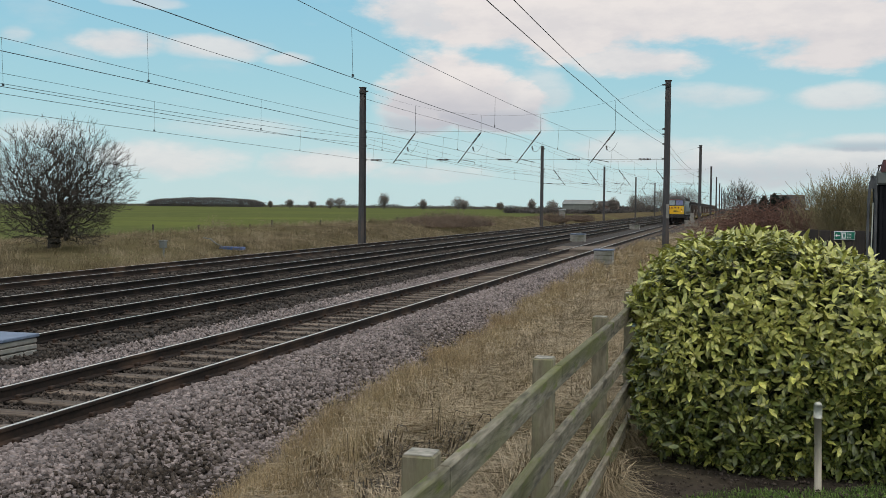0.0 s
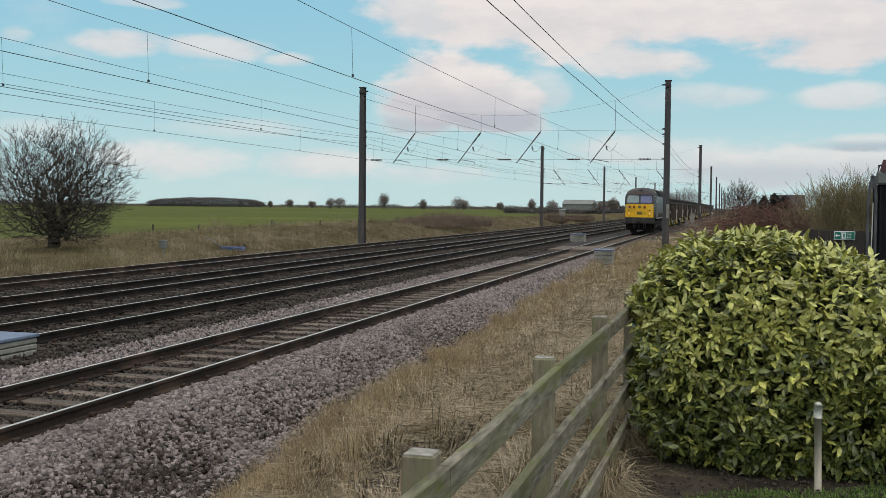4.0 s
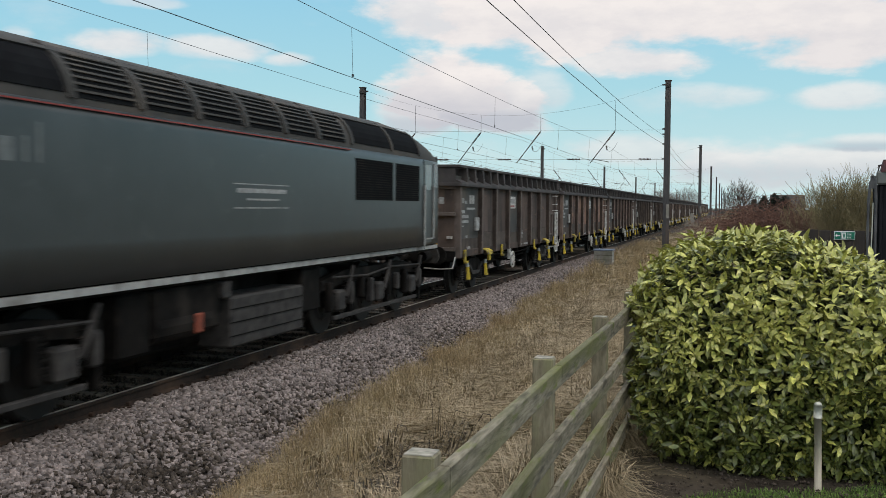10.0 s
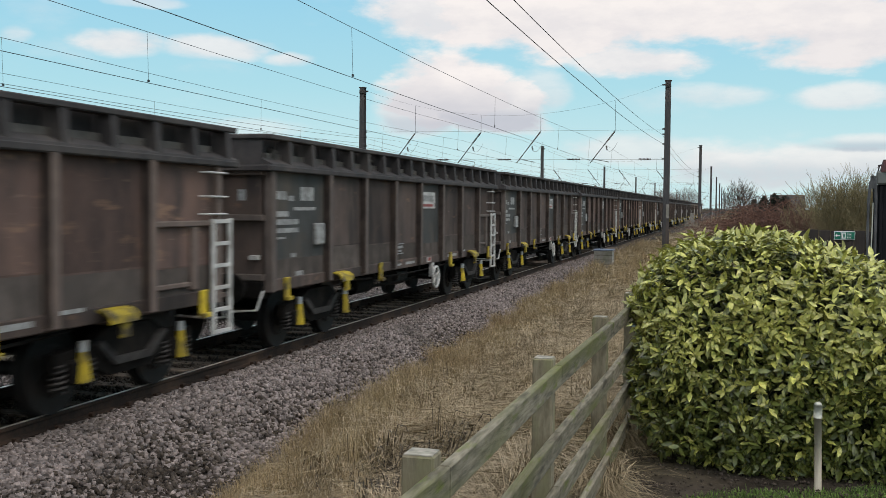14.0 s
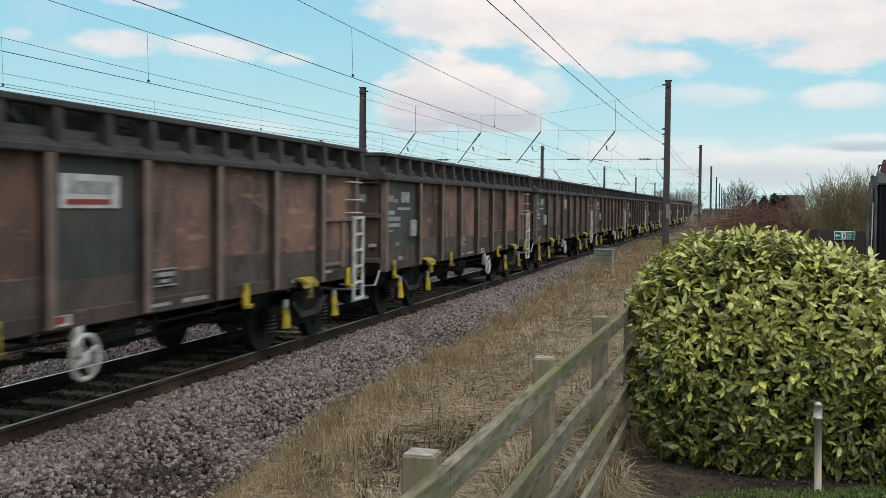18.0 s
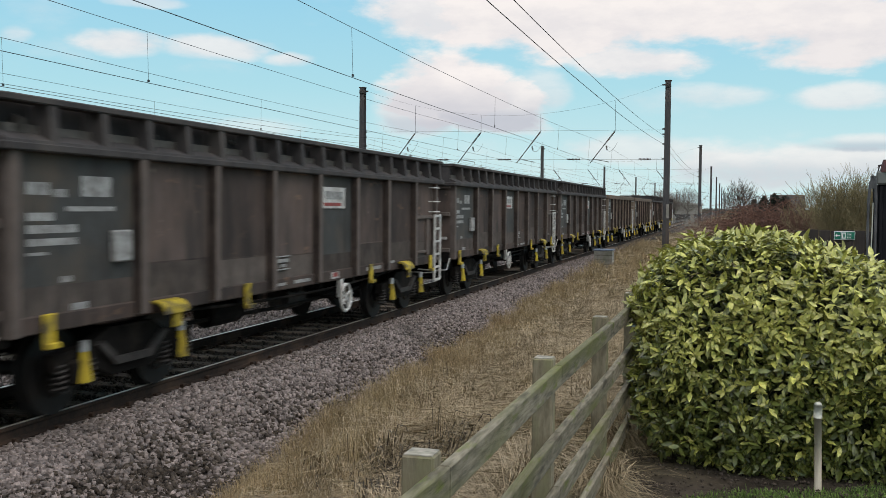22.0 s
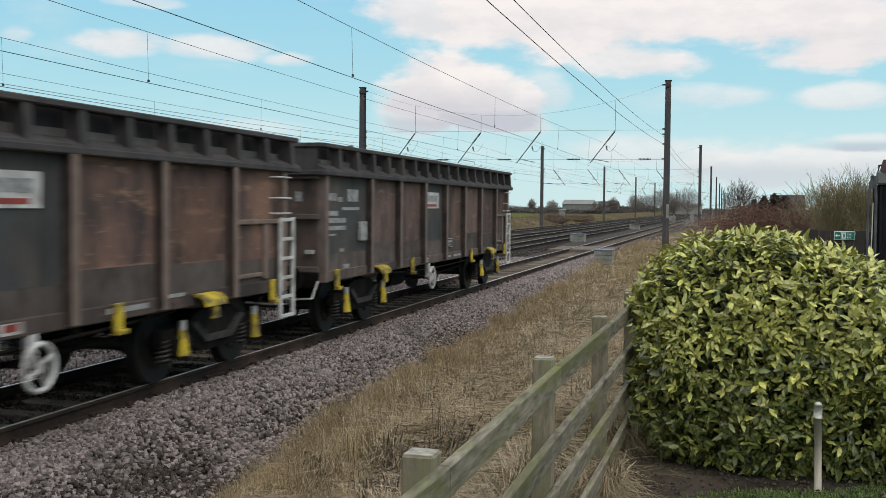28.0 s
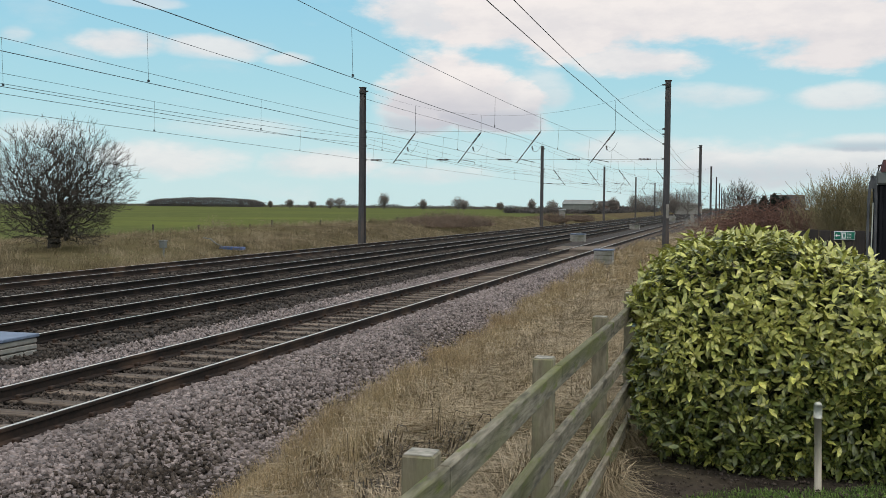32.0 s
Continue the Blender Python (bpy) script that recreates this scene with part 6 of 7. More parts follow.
        part("rain_strip", front_panel(min(s * 0.35, s * 1.07), max(s * 0.35, s * 1.07), 2.385, 2.41, 0.045, 0.03), M["loco_yellow"], front)
        part("lamp_iron", box((s * 0.79 - 0.02, -0.07, 1.40), (s * 0.79 + 0.02, -0.02, 1.56), 0.005), M["loco_black"], front)
    part("handrail", tube([(1.04, -0.05, 1.60), (1.04, -0.06, 1.62), (1.04, -0.06, 1.98), (1.04, -0.04, 2.0)], 0.017, 6), M["white_paint"], front)
    part("headlight_rim", disc((0.0, -0.03, 2.28), 0.115, 0.06, 1, 20), M["loco_black"], front)
    part("headlight", disc((0.0, -0.055, 2.28), 0.05, 0.03, 1, 16), M["lamp_lit"], front, "small dim headlight")
    for x in (-0.82, -0.44, 0.43):
        bm = box((x - 0.085, -0.10, 2.14), (x + 0.085, 0.0, 2.37), 0.02)
        add_disc(bm, (x, -0.11, 2.23), 0.075, 0.05, 1, 12)
        part("jumper_socket", bm, M["jumper_red"], front, "rusty red control socket")
    part("hose", tube([(-0.82, -0.09, 2.2), (-0.86, -0.10, 1.9), (-0.84, -0.10, 1.62), (-0.72, -0.10, 1.45), (-0.56, -0.10, 1.46), (-0.46, -0.10, 1.65), (-0.43, -0.10, 1.95), (-0.44, -0.09, 2.2)], 0.022, 6), M["loco_yellow"], front)
    part("horn_grille", front_panel(-0.22, 0.20, 1.62, 1.88, 0.028, 0.02), M["grille_mesh"], front)
    for k in range(9):
        part("grille_slat", box((-0.21, -0.026, 1.635 + k * 0.027), (0.19, -0.014, 1.648 + k * 0.027)), M["grille_mesh"], front)
    part("access_panel", front_panel(-0.30, 0.28, 1.56, 1.585, 0.026, 0.01), M["loco_yellow"], front)
    txt = bpy.data.curves.new("fleet_number", "FONT")
    txt.body, txt.size, txt.extrude = "312", 0.205, 0.003
    o = new("fleet_number", txt)
    o.data.materials.append(M["loco_black"])
    o.parent = front
    o.matrix_basis = pose(0.24, -0.024, 1.63, 90, 0, 0)
    o["label"] = "black painted digits"
    # below the front: beam, buffers, coupling, valance
    part("buffer_beam", box((-1.21, -0.02, 0.86), (1.21, 0.20, 1.385), 0.03), M["grimy_grey"], e)
    bm = prism([(0.0, 0.86), (0.0, 1.385), (1.35, 1.385), (1.0, 1.25), (0.45, 0.86)], 0, 1.17, 1.22)
    part("valance", bm, M["grimy_grey"], e)
    bm = prism([(0.0, 0.86), (0.0, 1.385), (1.35, 1.385), (1.0, 1.25), (0.45, 0.86)], 0, -1.22, -1.17)
    part("valance", bm, M["grimy_grey"], e)
    for end, sgn in ((0.0, -1), (19.0, 1)):
        for s in (-1, 1):
            b = part("buffer", disc((s * 0.865, end + sgn * 0.28, 1.055), 0.11, 0.5, 1, 14), M["underframe"], e)
            bm = bmesh.new()
            add_disc(bm, (s * 0.865, end + sgn * 0.56, 1.055), 0.25, 0.05, 1, 20)
            for v in bm.verts:
                v.co.z = 1.055 + max(-0.17, min(0.17, v.co.z - 1.055))
            part("buffer_head", bm, M["brake_dust"], b)
        bm = bmesh.new()
        add_tube(bm, [(0, end + sgn * 0.05, 1.05), (0, end + sgn * 0.38, 1.0), (0, end + sgn * 0.42, 0.7)], 0.05, 8)
        add_box(bm, (-0.09, end + sgn * 0.42 - 0.04, 0.45), (0.09, end + sgn * 0.42 + 0.04, 0.78), 0.02)
        part("coupling", bm, M["underframe"], e)
        for x in (-0.5, -0.35, 0.36, 0.52):
            part("air_hose", tube([(x, end + sgn * 0.05, 0.95), (x, end + sgn * 0.25, 0.92), (x + 0.03, end + sgn * 0.30, 0.62), (x + 0.02, end + sgn * 0.26, 0.45)], 0.028, 6), M["loco_black"], e)
    # plain dark block for the clutter here, added to deepen the shade
    part("brake_gear", box((-1.0, 0.35, 0.30), (1.0, 0.62, 0.95), 0.03), M["underframe"], e)
    for x in (-0.72, 0.72):
        part("guard_iron", box((x - 0.05, 0.22, 0.10), (x + 0.05, 0.32, 0.86), 0.01), M["underframe"], e)
    # sides
    for s in (-1, 1):
        for y0, y1 in ((1.36, 2.17), (17.56, 18.38)):
            d = part("cab_door", side_panel(y0, y1, 1.42, 3.16, 0.006, s), M["loco_grey"], e)
            part("door_window", side_panel(y0 + 0.10, y1 - 0.16, 2.55, 3.08, 0.012, s), M["side_glass"], d)
            for y in (y0, y1):
                part("handrail", side_panel(y - 0.03, y + 0.03, 1.50 if y == y1 else 1.30, 2.64, 0.05, s, 0.035), M["stripe_grey"], d, "pale grey handrail")
            part("kick_step", side_panel(y0 + 0.05, y1 - 0.05, 1.49, 1.515, 0.03, s, 0.03), M["stripe_grey"], d)
        for y0, y1 in ((0.20, 1.12), (18.50, 18.85)):
            w = part("cab_side_window", side_panel(y0, y1, 2.60, 3.12, 0.010, s), M["side_glass"], e)
            part("window_frame", side_panel(y0 + 0.20, y0 + 0.24, 2.60, 3.12, 0.016, s), M["galv"], w)
        part("waist_stripe", side_panel(2.17, 18.88, 1.27, 1.35, 0.016, s, 0.05), M["stripe_grey"], e, "grubby white sole-bar stripe")
        part("waist_stripe", side_panel(1.36, 2.17, 1.27, 1.35, 0.016, s, 0.05), M["stripe_grey"], e)
        part("red_line", side_panel(2.2, 13.2, 3.14, 3.156, 0.004, s), M["red_paint"], e)
        gr = part("radiator_grille", side_panel(13.45, 17.2, 2.30, 3.02, 0.008, s), M["dark_glass"], e)
        for k in range(16):
            part("grille_slat", side_panel(13.47, 17.18, 2.315 + k * 0.044, 2.332 + k * 0.044, 0.016, s, 0.01), M["underframe"], gr)
        part("grille_post", side_panel(15.43, 15.58, 2.30, 3.02, 0.02, s), M["loco_grey"], gr)
        # lettering too soft to read, and emblems, as plain shapes
        for y0, y1, z0, z1 in ((0.32, 1.12, 2.28, 2.38), (8.9, 10.65, 2.15, 2.165), (9.0, 10.55, 2.36, 2.42), (9.3, 10.3, 2.26, 2.285), (8.9, 10.65, 2.47, 2.485), (2.26, 2.42, 1.55, 1.70)):
            part("lettering", side_panel(y0, y1, z0, z1, 0.003, s, 0.01), M["pale_paint"], e)
        for y0, y1, z0, z1 in ((2.35, 2.95, 2.56, 2.60), (2.35, 2.41, 2.56, 2.96), (2.89, 2.95, 2.60, 2.92), (2.35, 2.9, 2.92, 2.96), (3.15, 3.7, 2.56, 2.60), (3.15, 3.21, 2.6, 2.96), (3.15, 3.7, 2.92, 2.96),
                               (3.95, 4.02, 2.56, 2.96), (4.02, 4.3, 2.92, 2.96), (4.24, 4.3, 2.76, 2.92), (4.02, 4.25, 2.74, 2.78), (4.4, 4.6, 2.58, 2.80), (4.75, 4.8, 2.58, 2.82), (4.95, 5.0, 2.58, 2.96)):
            part("emblem", side_panel(y0, y1, z0, z1, 0.003, s, 0.01), M["faded_paint"], e)
        # roof lights and louvres along the cantrail
        a0, a1 = (7, 44) if s > 0 else (136, 173)
        for y0, y1 in ((2.47, 4.12), (4.30, 5.40), (13.4, 15.38), (15.52, 17.2)):
            bm = bmesh.new()
            roof_patch(bm, y0, y1, a0, a1, -0.02, 0.012)
            part("roof_light", bm, M["dark_glass"], e)
        for j in range(6):
            y0 = 5.50 + j * 1.27
            bm = bmesh.new()
            roof_patch(bm, y0 + 0.05, y0 + 1.15, a0 - 2, a1 + 6 if s > 0 else a1, -0.02, 0.006)
            lv = part("louvre", bm, M["dark_glass"], e)
            for k in range(8):
                a = a0 + (a1 - a0 + 4) * (k + 0.3) / 8
                bm = bmesh.new()
                roof_patch(bm, y0 + 0.06, y0 + 1.14, a, a + 1.7, 0.0, 0.026, 1, 1)
                part("louvre_slat", bm, M["loco_roof"], lv)
            bm = bmesh.new()
            roof_patch(bm, y0 - 0.06, y0 + 0.05, a0 - 3, a1 + 8 if s > 0 else a1 + 3, 0.0, 0.03, 1, 6)
            part("roof_rib", bm, M["loco_roof"], e)
        for y in (2.40, 4.21, 13.3, 15.45, 17.28):
            bm = bmesh.new()
            roof_patch(bm, y - 0.05, y + 0.05, a0 - 3, a1 + 4 if s > 0 else a1 + 3, 0.0, 0.028, 1, 6)
            part("roof_rib", bm, M["loco_roof"], e)
        bm = bmesh.new()
        lo, hi = (40, 44) if s > 0 else (136, 140)
        roof_patch(bm, 2.4, 17.2, lo, hi, 0.0, 0.03, 12, 2)
        part("roof_strip", bm, M["loco_roof"], e)
    for y, w in ((7.0, 0.28), (9.2, 0.34), (11.0, 0.28)):
        part("exhaust_cover", box((-w, y - 0.5, 3.90), (w, y + 0.5, 3.965), 0.02), M["loco_roof"], e)
    part("roof_stain", disc((0.05, 0.55, 3.70), 0.16, 0.03, 2, 16), M["loco_black"], e)
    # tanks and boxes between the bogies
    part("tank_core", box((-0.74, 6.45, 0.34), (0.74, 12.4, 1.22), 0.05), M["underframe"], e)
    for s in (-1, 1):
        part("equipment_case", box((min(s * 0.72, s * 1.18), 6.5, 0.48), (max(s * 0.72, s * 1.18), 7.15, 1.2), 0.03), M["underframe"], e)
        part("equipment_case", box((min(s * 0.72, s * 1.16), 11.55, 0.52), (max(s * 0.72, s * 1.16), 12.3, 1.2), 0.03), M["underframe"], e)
    for s in (-1, 1):
        t = part("fuel_tank", box((min(s * 0.75, s * 1.25), 9.0, 0.30), (max(s * 0.75, s * 1.25), 11.4, 0.98), 0.03), M["brake_dust"], e)
        for k in range(3):
            part("tank_seam", box((min(s * 1.24, s * 1.262), 9.02, 0.45 + k * 0.18), (max(s * 1.24, s * 1.262), 11.38, 0.465 + k * 0.18)), M["underframe"], t)
        part("air_reservoir", disc((s * 1.0, 7.9, 0.75), 0.22, 1.3, 1, 16), M["underframe"], e)
        part("battery_box", box((min(s * 0.7, s * 1.2), 7.2, 0.62), (max(s * 0.7, s * 1.2), 8.8, 1.2), 0.03), M["underframe"], e)
        part("isolator", box((min(s * 1.19, s * 1.24), 8.1, 0.60), (max(s * 1.19, s * 1.24), 8.3, 0.85), 0.02), M["jumper_red"], e)
        part("filler_cap", box((min(s * 1.1, s * 1.27), 8.75, 0.98), (max(s * 1.1, s * 1.27), 9.0, 1.2), 0.02), M["brake_dust"], e)
        for z in (0.45, 0.80, 1.12):
            part("cab_step", box((min(s * 1.05, s * 1.27), 1.45, z), (max(s * 1.05, s * 1.27), 2.05, z + 0.03), 0.006), M["brake_dust"], e)
    # bogies
    for yc in (3.55, 15.25):
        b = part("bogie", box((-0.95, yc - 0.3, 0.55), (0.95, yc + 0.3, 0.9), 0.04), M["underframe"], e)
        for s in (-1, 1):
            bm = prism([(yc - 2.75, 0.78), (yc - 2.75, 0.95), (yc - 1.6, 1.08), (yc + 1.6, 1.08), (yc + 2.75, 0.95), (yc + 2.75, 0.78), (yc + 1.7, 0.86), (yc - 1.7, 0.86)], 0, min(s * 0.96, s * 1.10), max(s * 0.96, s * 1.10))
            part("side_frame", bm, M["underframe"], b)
            for ay in (-2.05, 0, 2.05):
                part("axlebox", box((min(s * 0.98, s * 1.20), yc + ay - 0.19, 0.40), (max(s * 0.98, s * 1.20), yc + ay + 0.19, 0.76), 0.04), M["brake_dust"], b)
                for d in (-0.33, 0.33):
                    bm = bmesh.new()
                    add_coil(bm, s * 1.08, yc + ay + d, 0.5, 0.90)
                    part("coil_spring", bm, M["underframe"], b)
                part("damper", tube([(s * 1.18, yc + ay + 0.22, 0.62), (s * 1.2, yc + ay + 0.5, 1.15)], 0.04, 8), M["brake_dust"], b)
                part("brake_rod", box((min(s * 1.02, s * 1.14), yc + ay + 0.55, 0.22), (max(s * 1.02, s * 1.14), yc + ay + 0.64, 0.86), 0.015), M["underframe"], b)
            for j, ay in enumerate((-2.55, -1.55, -1.0, -0.5, 0.5, 1.05, 1.55, 2.55)):
                part("spring_hanger", box((min(s * 1.08, s * 1.21), yc + ay - 0.07, 0.42 + 0.06 * (j % 3)), (max(s * 1.08, s * 1.21), yc + ay + 0.07, 0.92 - 0.05 * (j % 2)), 0.03), M["brake_dust" if j % 2 else "underframe"], b)
            part("air_pipe", tube([(s * 1.19, yc - 2.5, 1.0), (s * 1.2, yc - 0.8, 0.94), (s * 1.19, yc + 0.6, 1.02), (s * 1.2, yc + 2.5, 0.97)], 0.02, 6), M["brake_dust"], b)
            part("sand_pipe", tube([(s * 0.9, yc - 2.75, 0.9), (s * 0.82, yc - 2.72, 0.3), (s * 0.78, yc - 2.6, 0.12)], 0.025, 6), M["underframe"], b)
            part("brake_beam", box((min(s * 1.08, s * 1.16), yc - 2.3, 0.26), (max(s * 1.08, s * 1.16), yc + 2.4, 0.33), 0.01), M["brake_dust"], b)
        part("transom", box((-0.66, yc - 2.55, 0.42), (0.66, yc + 2.55, 0.98), 0.05), M["underframe"], b)
        for ay in (-2.05, 0, 2.05):
            w = new("wheelset", WHEEL_1140)
            w.parent = b
            WHEELSETS.append((w, Vector((0, yc + ay, 0.57)), 0.57, yc + ay))
    return e


# ---- bogie box wagons ----
RIBS = (3.5, 5.2, 6.9, 8.6, 10.3, 12.0, 13.75)


def wheelsets_of(wagon, behind):
    for o in wagon.children_recursive:
        if o.name.split(".")[0] == "wheelset":
            WHEELSETS.append((o, Vector((0, o["axle"], 0.46)), 0.46, behind + o["axle"]))


def build_wagon(kind, tall, label, seed, hand=7.45, board=True):
    rng = random.Random(seed)
    e = thing("box_wagon", label, "wagon", (0, 0, 0), "train of box wagons")
    steel, rib, grey = BODY[kind], RIB[kind], M["grey_panel"]
    y0, y1, zb, zt = 1.35, 15.42, 1.0, 2.70
    edges = (y0,) + RIBS + (y1,)
    shift = 0.0 if hand < 8 else 1.7
    bar = 0.0 if hand < 8 else -1.75
    bays = (0, 3) if hand < 8 else (0, 4)
    if not board:
        bays = (0,)
    for s in (-1, 1):
        for i, (a, b) in enumerate(zip(edges, edges[1:])):
            mt = grey if i in bays else steel
            part("side_panel", box((min(s * 1.20, s * 1.235), a, zb + 0.03), (max(s * 1.20, s * 1.235), b, zt)), mt, e)
        for y in edges[1:-1]:
            bm = bmesh.new()
            add_box(bm, (min(s * 1.22, s * 1.355), y - 0.065, zb - 0.02), (max(s * 1.22, s * 1.355), y + 0.065, zt), 0.012)
            part("side_rib", bm, rib, e)
            # thin dark plate on the rib's leading side: grime, with its shade painted in
            part("rib_web", box((min(s * 1.238, s * 1.345), y - 0.069, zb), (max(s * 1.238, s * 1.345), y - 0.0655, zt - 0.01)), M["grime"], e, "grimy leading side with its shade painted in")
        for i, (a, b) in enumerate(zip(edges, edges[1:])):
            z = 1.40 + 0.04 * ((i * 3) % 4)
            part("lower_plate", box((min(s * 1.23, s * 1.2375), a + 0.066, zb + 0.13), (max(s * 1.23, s * 1.2375), b - 0.066, z)), M["dusty_steel"], e, "lower plate greyed with brake dust")
            part("weld_seam", box((min(s * 1.23, s * 1.239), a + 0.07, z), (max(s * 1.23, s * 1.239), b - 0.07, z + 0.02)), grey if i in bays else steel, e)
        for y in (y0 + 0.05, y1 - 0.06):
            part("corner_post", box((min(s * 1.15, s * 1.32), y - 0.07, zb - 0.05), (max(s * 1.15, s * 1.32), y + 0.07, zt), 0.012), rib, e)
        part("bottom_sill", box((min(s * 1.12, s * 1.262), y0, zb - 0.05), (max(s * 1.12, s * 1.262), y1, zb + 0.13), 0.015), BODY["dark"], e)
        # end bay: waist stiffener, recessed lower panel
        part("stiffener", box((min(s * 1.22, s * 1.30), 13.8, 1.93), (max(s * 1.22, s * 1.30), y1, 2.0), 0.012), rib, e)
        part("stiffener", box((min(s * 1.22, s * 1.29), 14.72, 1.16), (max(s * 1.22, s * 1.29), 14.86, 1.93), 0.012), rib, e)
        part("stiffener", box((min(s * 1.22, s * 1.28), 13.85, 1.20), (max(s * 1.22, s * 1.28), 14.7, 1.26), 0.012), rib, e)
        if tall:
            part("top_sill", box((min(s * 1.16, s * 1.36), y0 - 0.12, 2.68), (max(s * 1.16, s * 1.36), y1 + 0.4, 2.765), 0.015), M["wagon_steel"], e)
            # inset side, painted darker as the shade under the top rail
            part("extension_side", box((min(s * 1.06, s * 1.09), y0 - 0.1, 2.76), (max(s * 1.06, s * 1.09), y1 + 0.38, 3.17)), M["recess_shade_steel"], e)
            bm = prism([(1.05, 2.76), (1.35, 2.76), (1.345, 2.785), (1.088, 2.90), (1.05, 2.90)], 1, y0 - 0.1, y1 + 0.38)
            for v in bm.verts:
                v.co = Vector((s * v.co.z, v.co.y, v.co.x))
            bmesh.ops.recalc_face_normals(bm, faces=bm.faces[:])
            part("sloping_ledge", bm, M["wagon_steel"], e)
            part("top_rail", box((min(s * 1.14, s * 1.33), y0 - 0.12, 3.13), (max(s * 1.14, s * 1.33), y1 + 0.4, 3.2), 0.012), M["wagon_steel"], e)
            for k in range(17):
                y = 1.95 + k * 0.852
                bm = prism([(1.08, 2.77), (1.345, 2.77), (1.315, 3.14), (1.08, 3.14)], 1, y - 0.06, y + 0.06)
                for v in bm.verts:
                    v.co = Vector((s * v.co.z, v.co.y, v.co.x))
                bmesh.ops.recalc_face_normals(bm, faces=bm.faces[:])
                part("extension_rib", bm, M["wagon_steel"], e)
        else:
            part("top_rail", box((min(s * 1.14, s * 1.34), y0 - 0.05, 2.66), (max(s * 1.14, s * 1.34), y1 + 0.35, 2.87), 0.02), M["plain_top"], e)
        # ladder at the trailing end
        ld = part("ladder", box((min(s * 1.29, s * 1.335), 15.16, 0.56), (max(s * 1.29, s * 1.335), 15.23, 2.02), 0.006), M["white_paint"], e, "white-painted ladder")
        part("ladder_rail", box((min(s * 1.29, s * 1.335), 15.60, 0.56), (max(s * 1.29, s * 1.335), 15.67, 2.02), 0.006), M["white_paint"], ld)
        for k in range(6):
            part("rung", box((min(s * 1.295, s * 1.33), 15.22, 0.56 + k * 0.28), (max(s * 1.295, s * 1.33), 15.61, 0.61 + k * 0.28), 0.005), M["white_paint"], ld)
        for k, z in enumerate((2.08, 2.30, 2.60)):
            part("grab_iron", tube([(s * 1.24, 14.98, z), (s * 1.34, 15.0, z), (s * 1.34, 15.5, z), (s * 1.24, 15.52, z)], 0.013, 5), M["white_paint"], e, "white grab rail")
        part("ladder_bracket", box((min(s * 1.2, s * 1.27), 15.40, 1.0), (max(s * 1.2, s * 1.27), 15.7, 1.06), 0.01), rib, e)
        # fittings along the sole
        for y in (1.78, 6.02, 11.0, 14.86):
            bm = box((min(s * 1.27, s * 1.31), y + 0.03, 0.84), (max(s * 1.27, s * 1.31), y + 0.20, 1.14), 0.01)
            add_box(bm, (min(s * 1.27, s * 1.36), y + 0.04, 0.80), (max(s * 1.27, s * 1.36), y + 0.21, 0.86), 0.01)
            part("tie_down", bm, M["yellow_kit"], e, "yellow-painted bracket")
        for y in (3.72, 12.72):
            bm = prism([(1.18, 1.115), (1.36, 1.085), (1.43, 1.03), (1.45, 0.95), (1.43, 0.945), (1.41, 1.01), (1.35, 1.06), (1.18, 1.09)], 1, y + 0.05, y + 0.58)
            for v in bm.verts:
                v.co = Vector((s * v.co.z, v.co.y, v.co.x))
            add_box(bm, (min(s * 1.36, s * 1.42), y + 0.30, 0.78), (max(s * 1.36, s * 1.42), y + 0.46, 1.02), 0.012)
            bmesh.ops.recalc_face_normals(bm, faces=bm.faces[:])
            part("bogie_step", bm, M["yellow_kit"], e, "yellow-painted step")
        # handbrake wheel
        if s > 0:
            hw = bmesh.new()
            ring = [(1.33, hand + 0.225 * math.cos(a), 0.65 + 0.225 * math.sin(a)) for a in (i * math.pi / 12 for i in range(25))]
            add_tube(hw, ring, 0.028, 6)
            add_disc(hw, (1.32, hand, 0.65), 0.06, 0.06, 0, 12)
            for k in range(4):
                a = k * math.pi / 2 + 0.5
                add_tube(hw, [(1.32, hand, 0.65), (1.33, hand + 0.22 * math.cos(a), 0.65 + 0.22 * math.sin(a))], 0.022, 5)
            h = part("handbrake_wheel", hw, M["white_paint"], e, "white-painted handbrake wheel")
            part("brake_shaft", tube([(0.6, hand, 0.65), (1.32, hand, 0.65)], 0.03, 8), M["underframe"], h)
            part("brake_bracket", box((1.18, hand - 0.05, 0.65), (1.26, hand + 0.07, 1.0), 0.01), M["white_paint"], h)
            part("data_plate", box((1.262, hand - 0.5, 0.99), (1.27, hand - 0.15, 1.10)), M["white_paint"], e)
            part("warning_plate", box((1.271, hand - 0.43, 1.02), (1.275, hand - 0.23, 1.09)), M["red_paint"], e)
        # sign board and painted data, as plain bars
        if board:
            sign = part("sign_board", box((min(s * 1.236, s * 1.25), 7.17 + shift, 2.15), (max(s * 1.236, s * 1.25), 8.2 + shift, 2.50), 0.003), M["white_paint"], e, "white board with a red bar")
            part("sign_bar", box((min(s * 1.25, s * 1.254), 7.25 + shift, 2.19), (max(s * 1.25, s * 1.254), 8.02 + shift, 2.245)), M["red_paint"], sign)
            part("sign_bar", box((min(s * 1.25, s * 1.254), 7.32 + shift, 2.30), (max(s * 1.25, s * 1.254), 8.07 + shift, 2.43)), M["pale_paint"], sign)
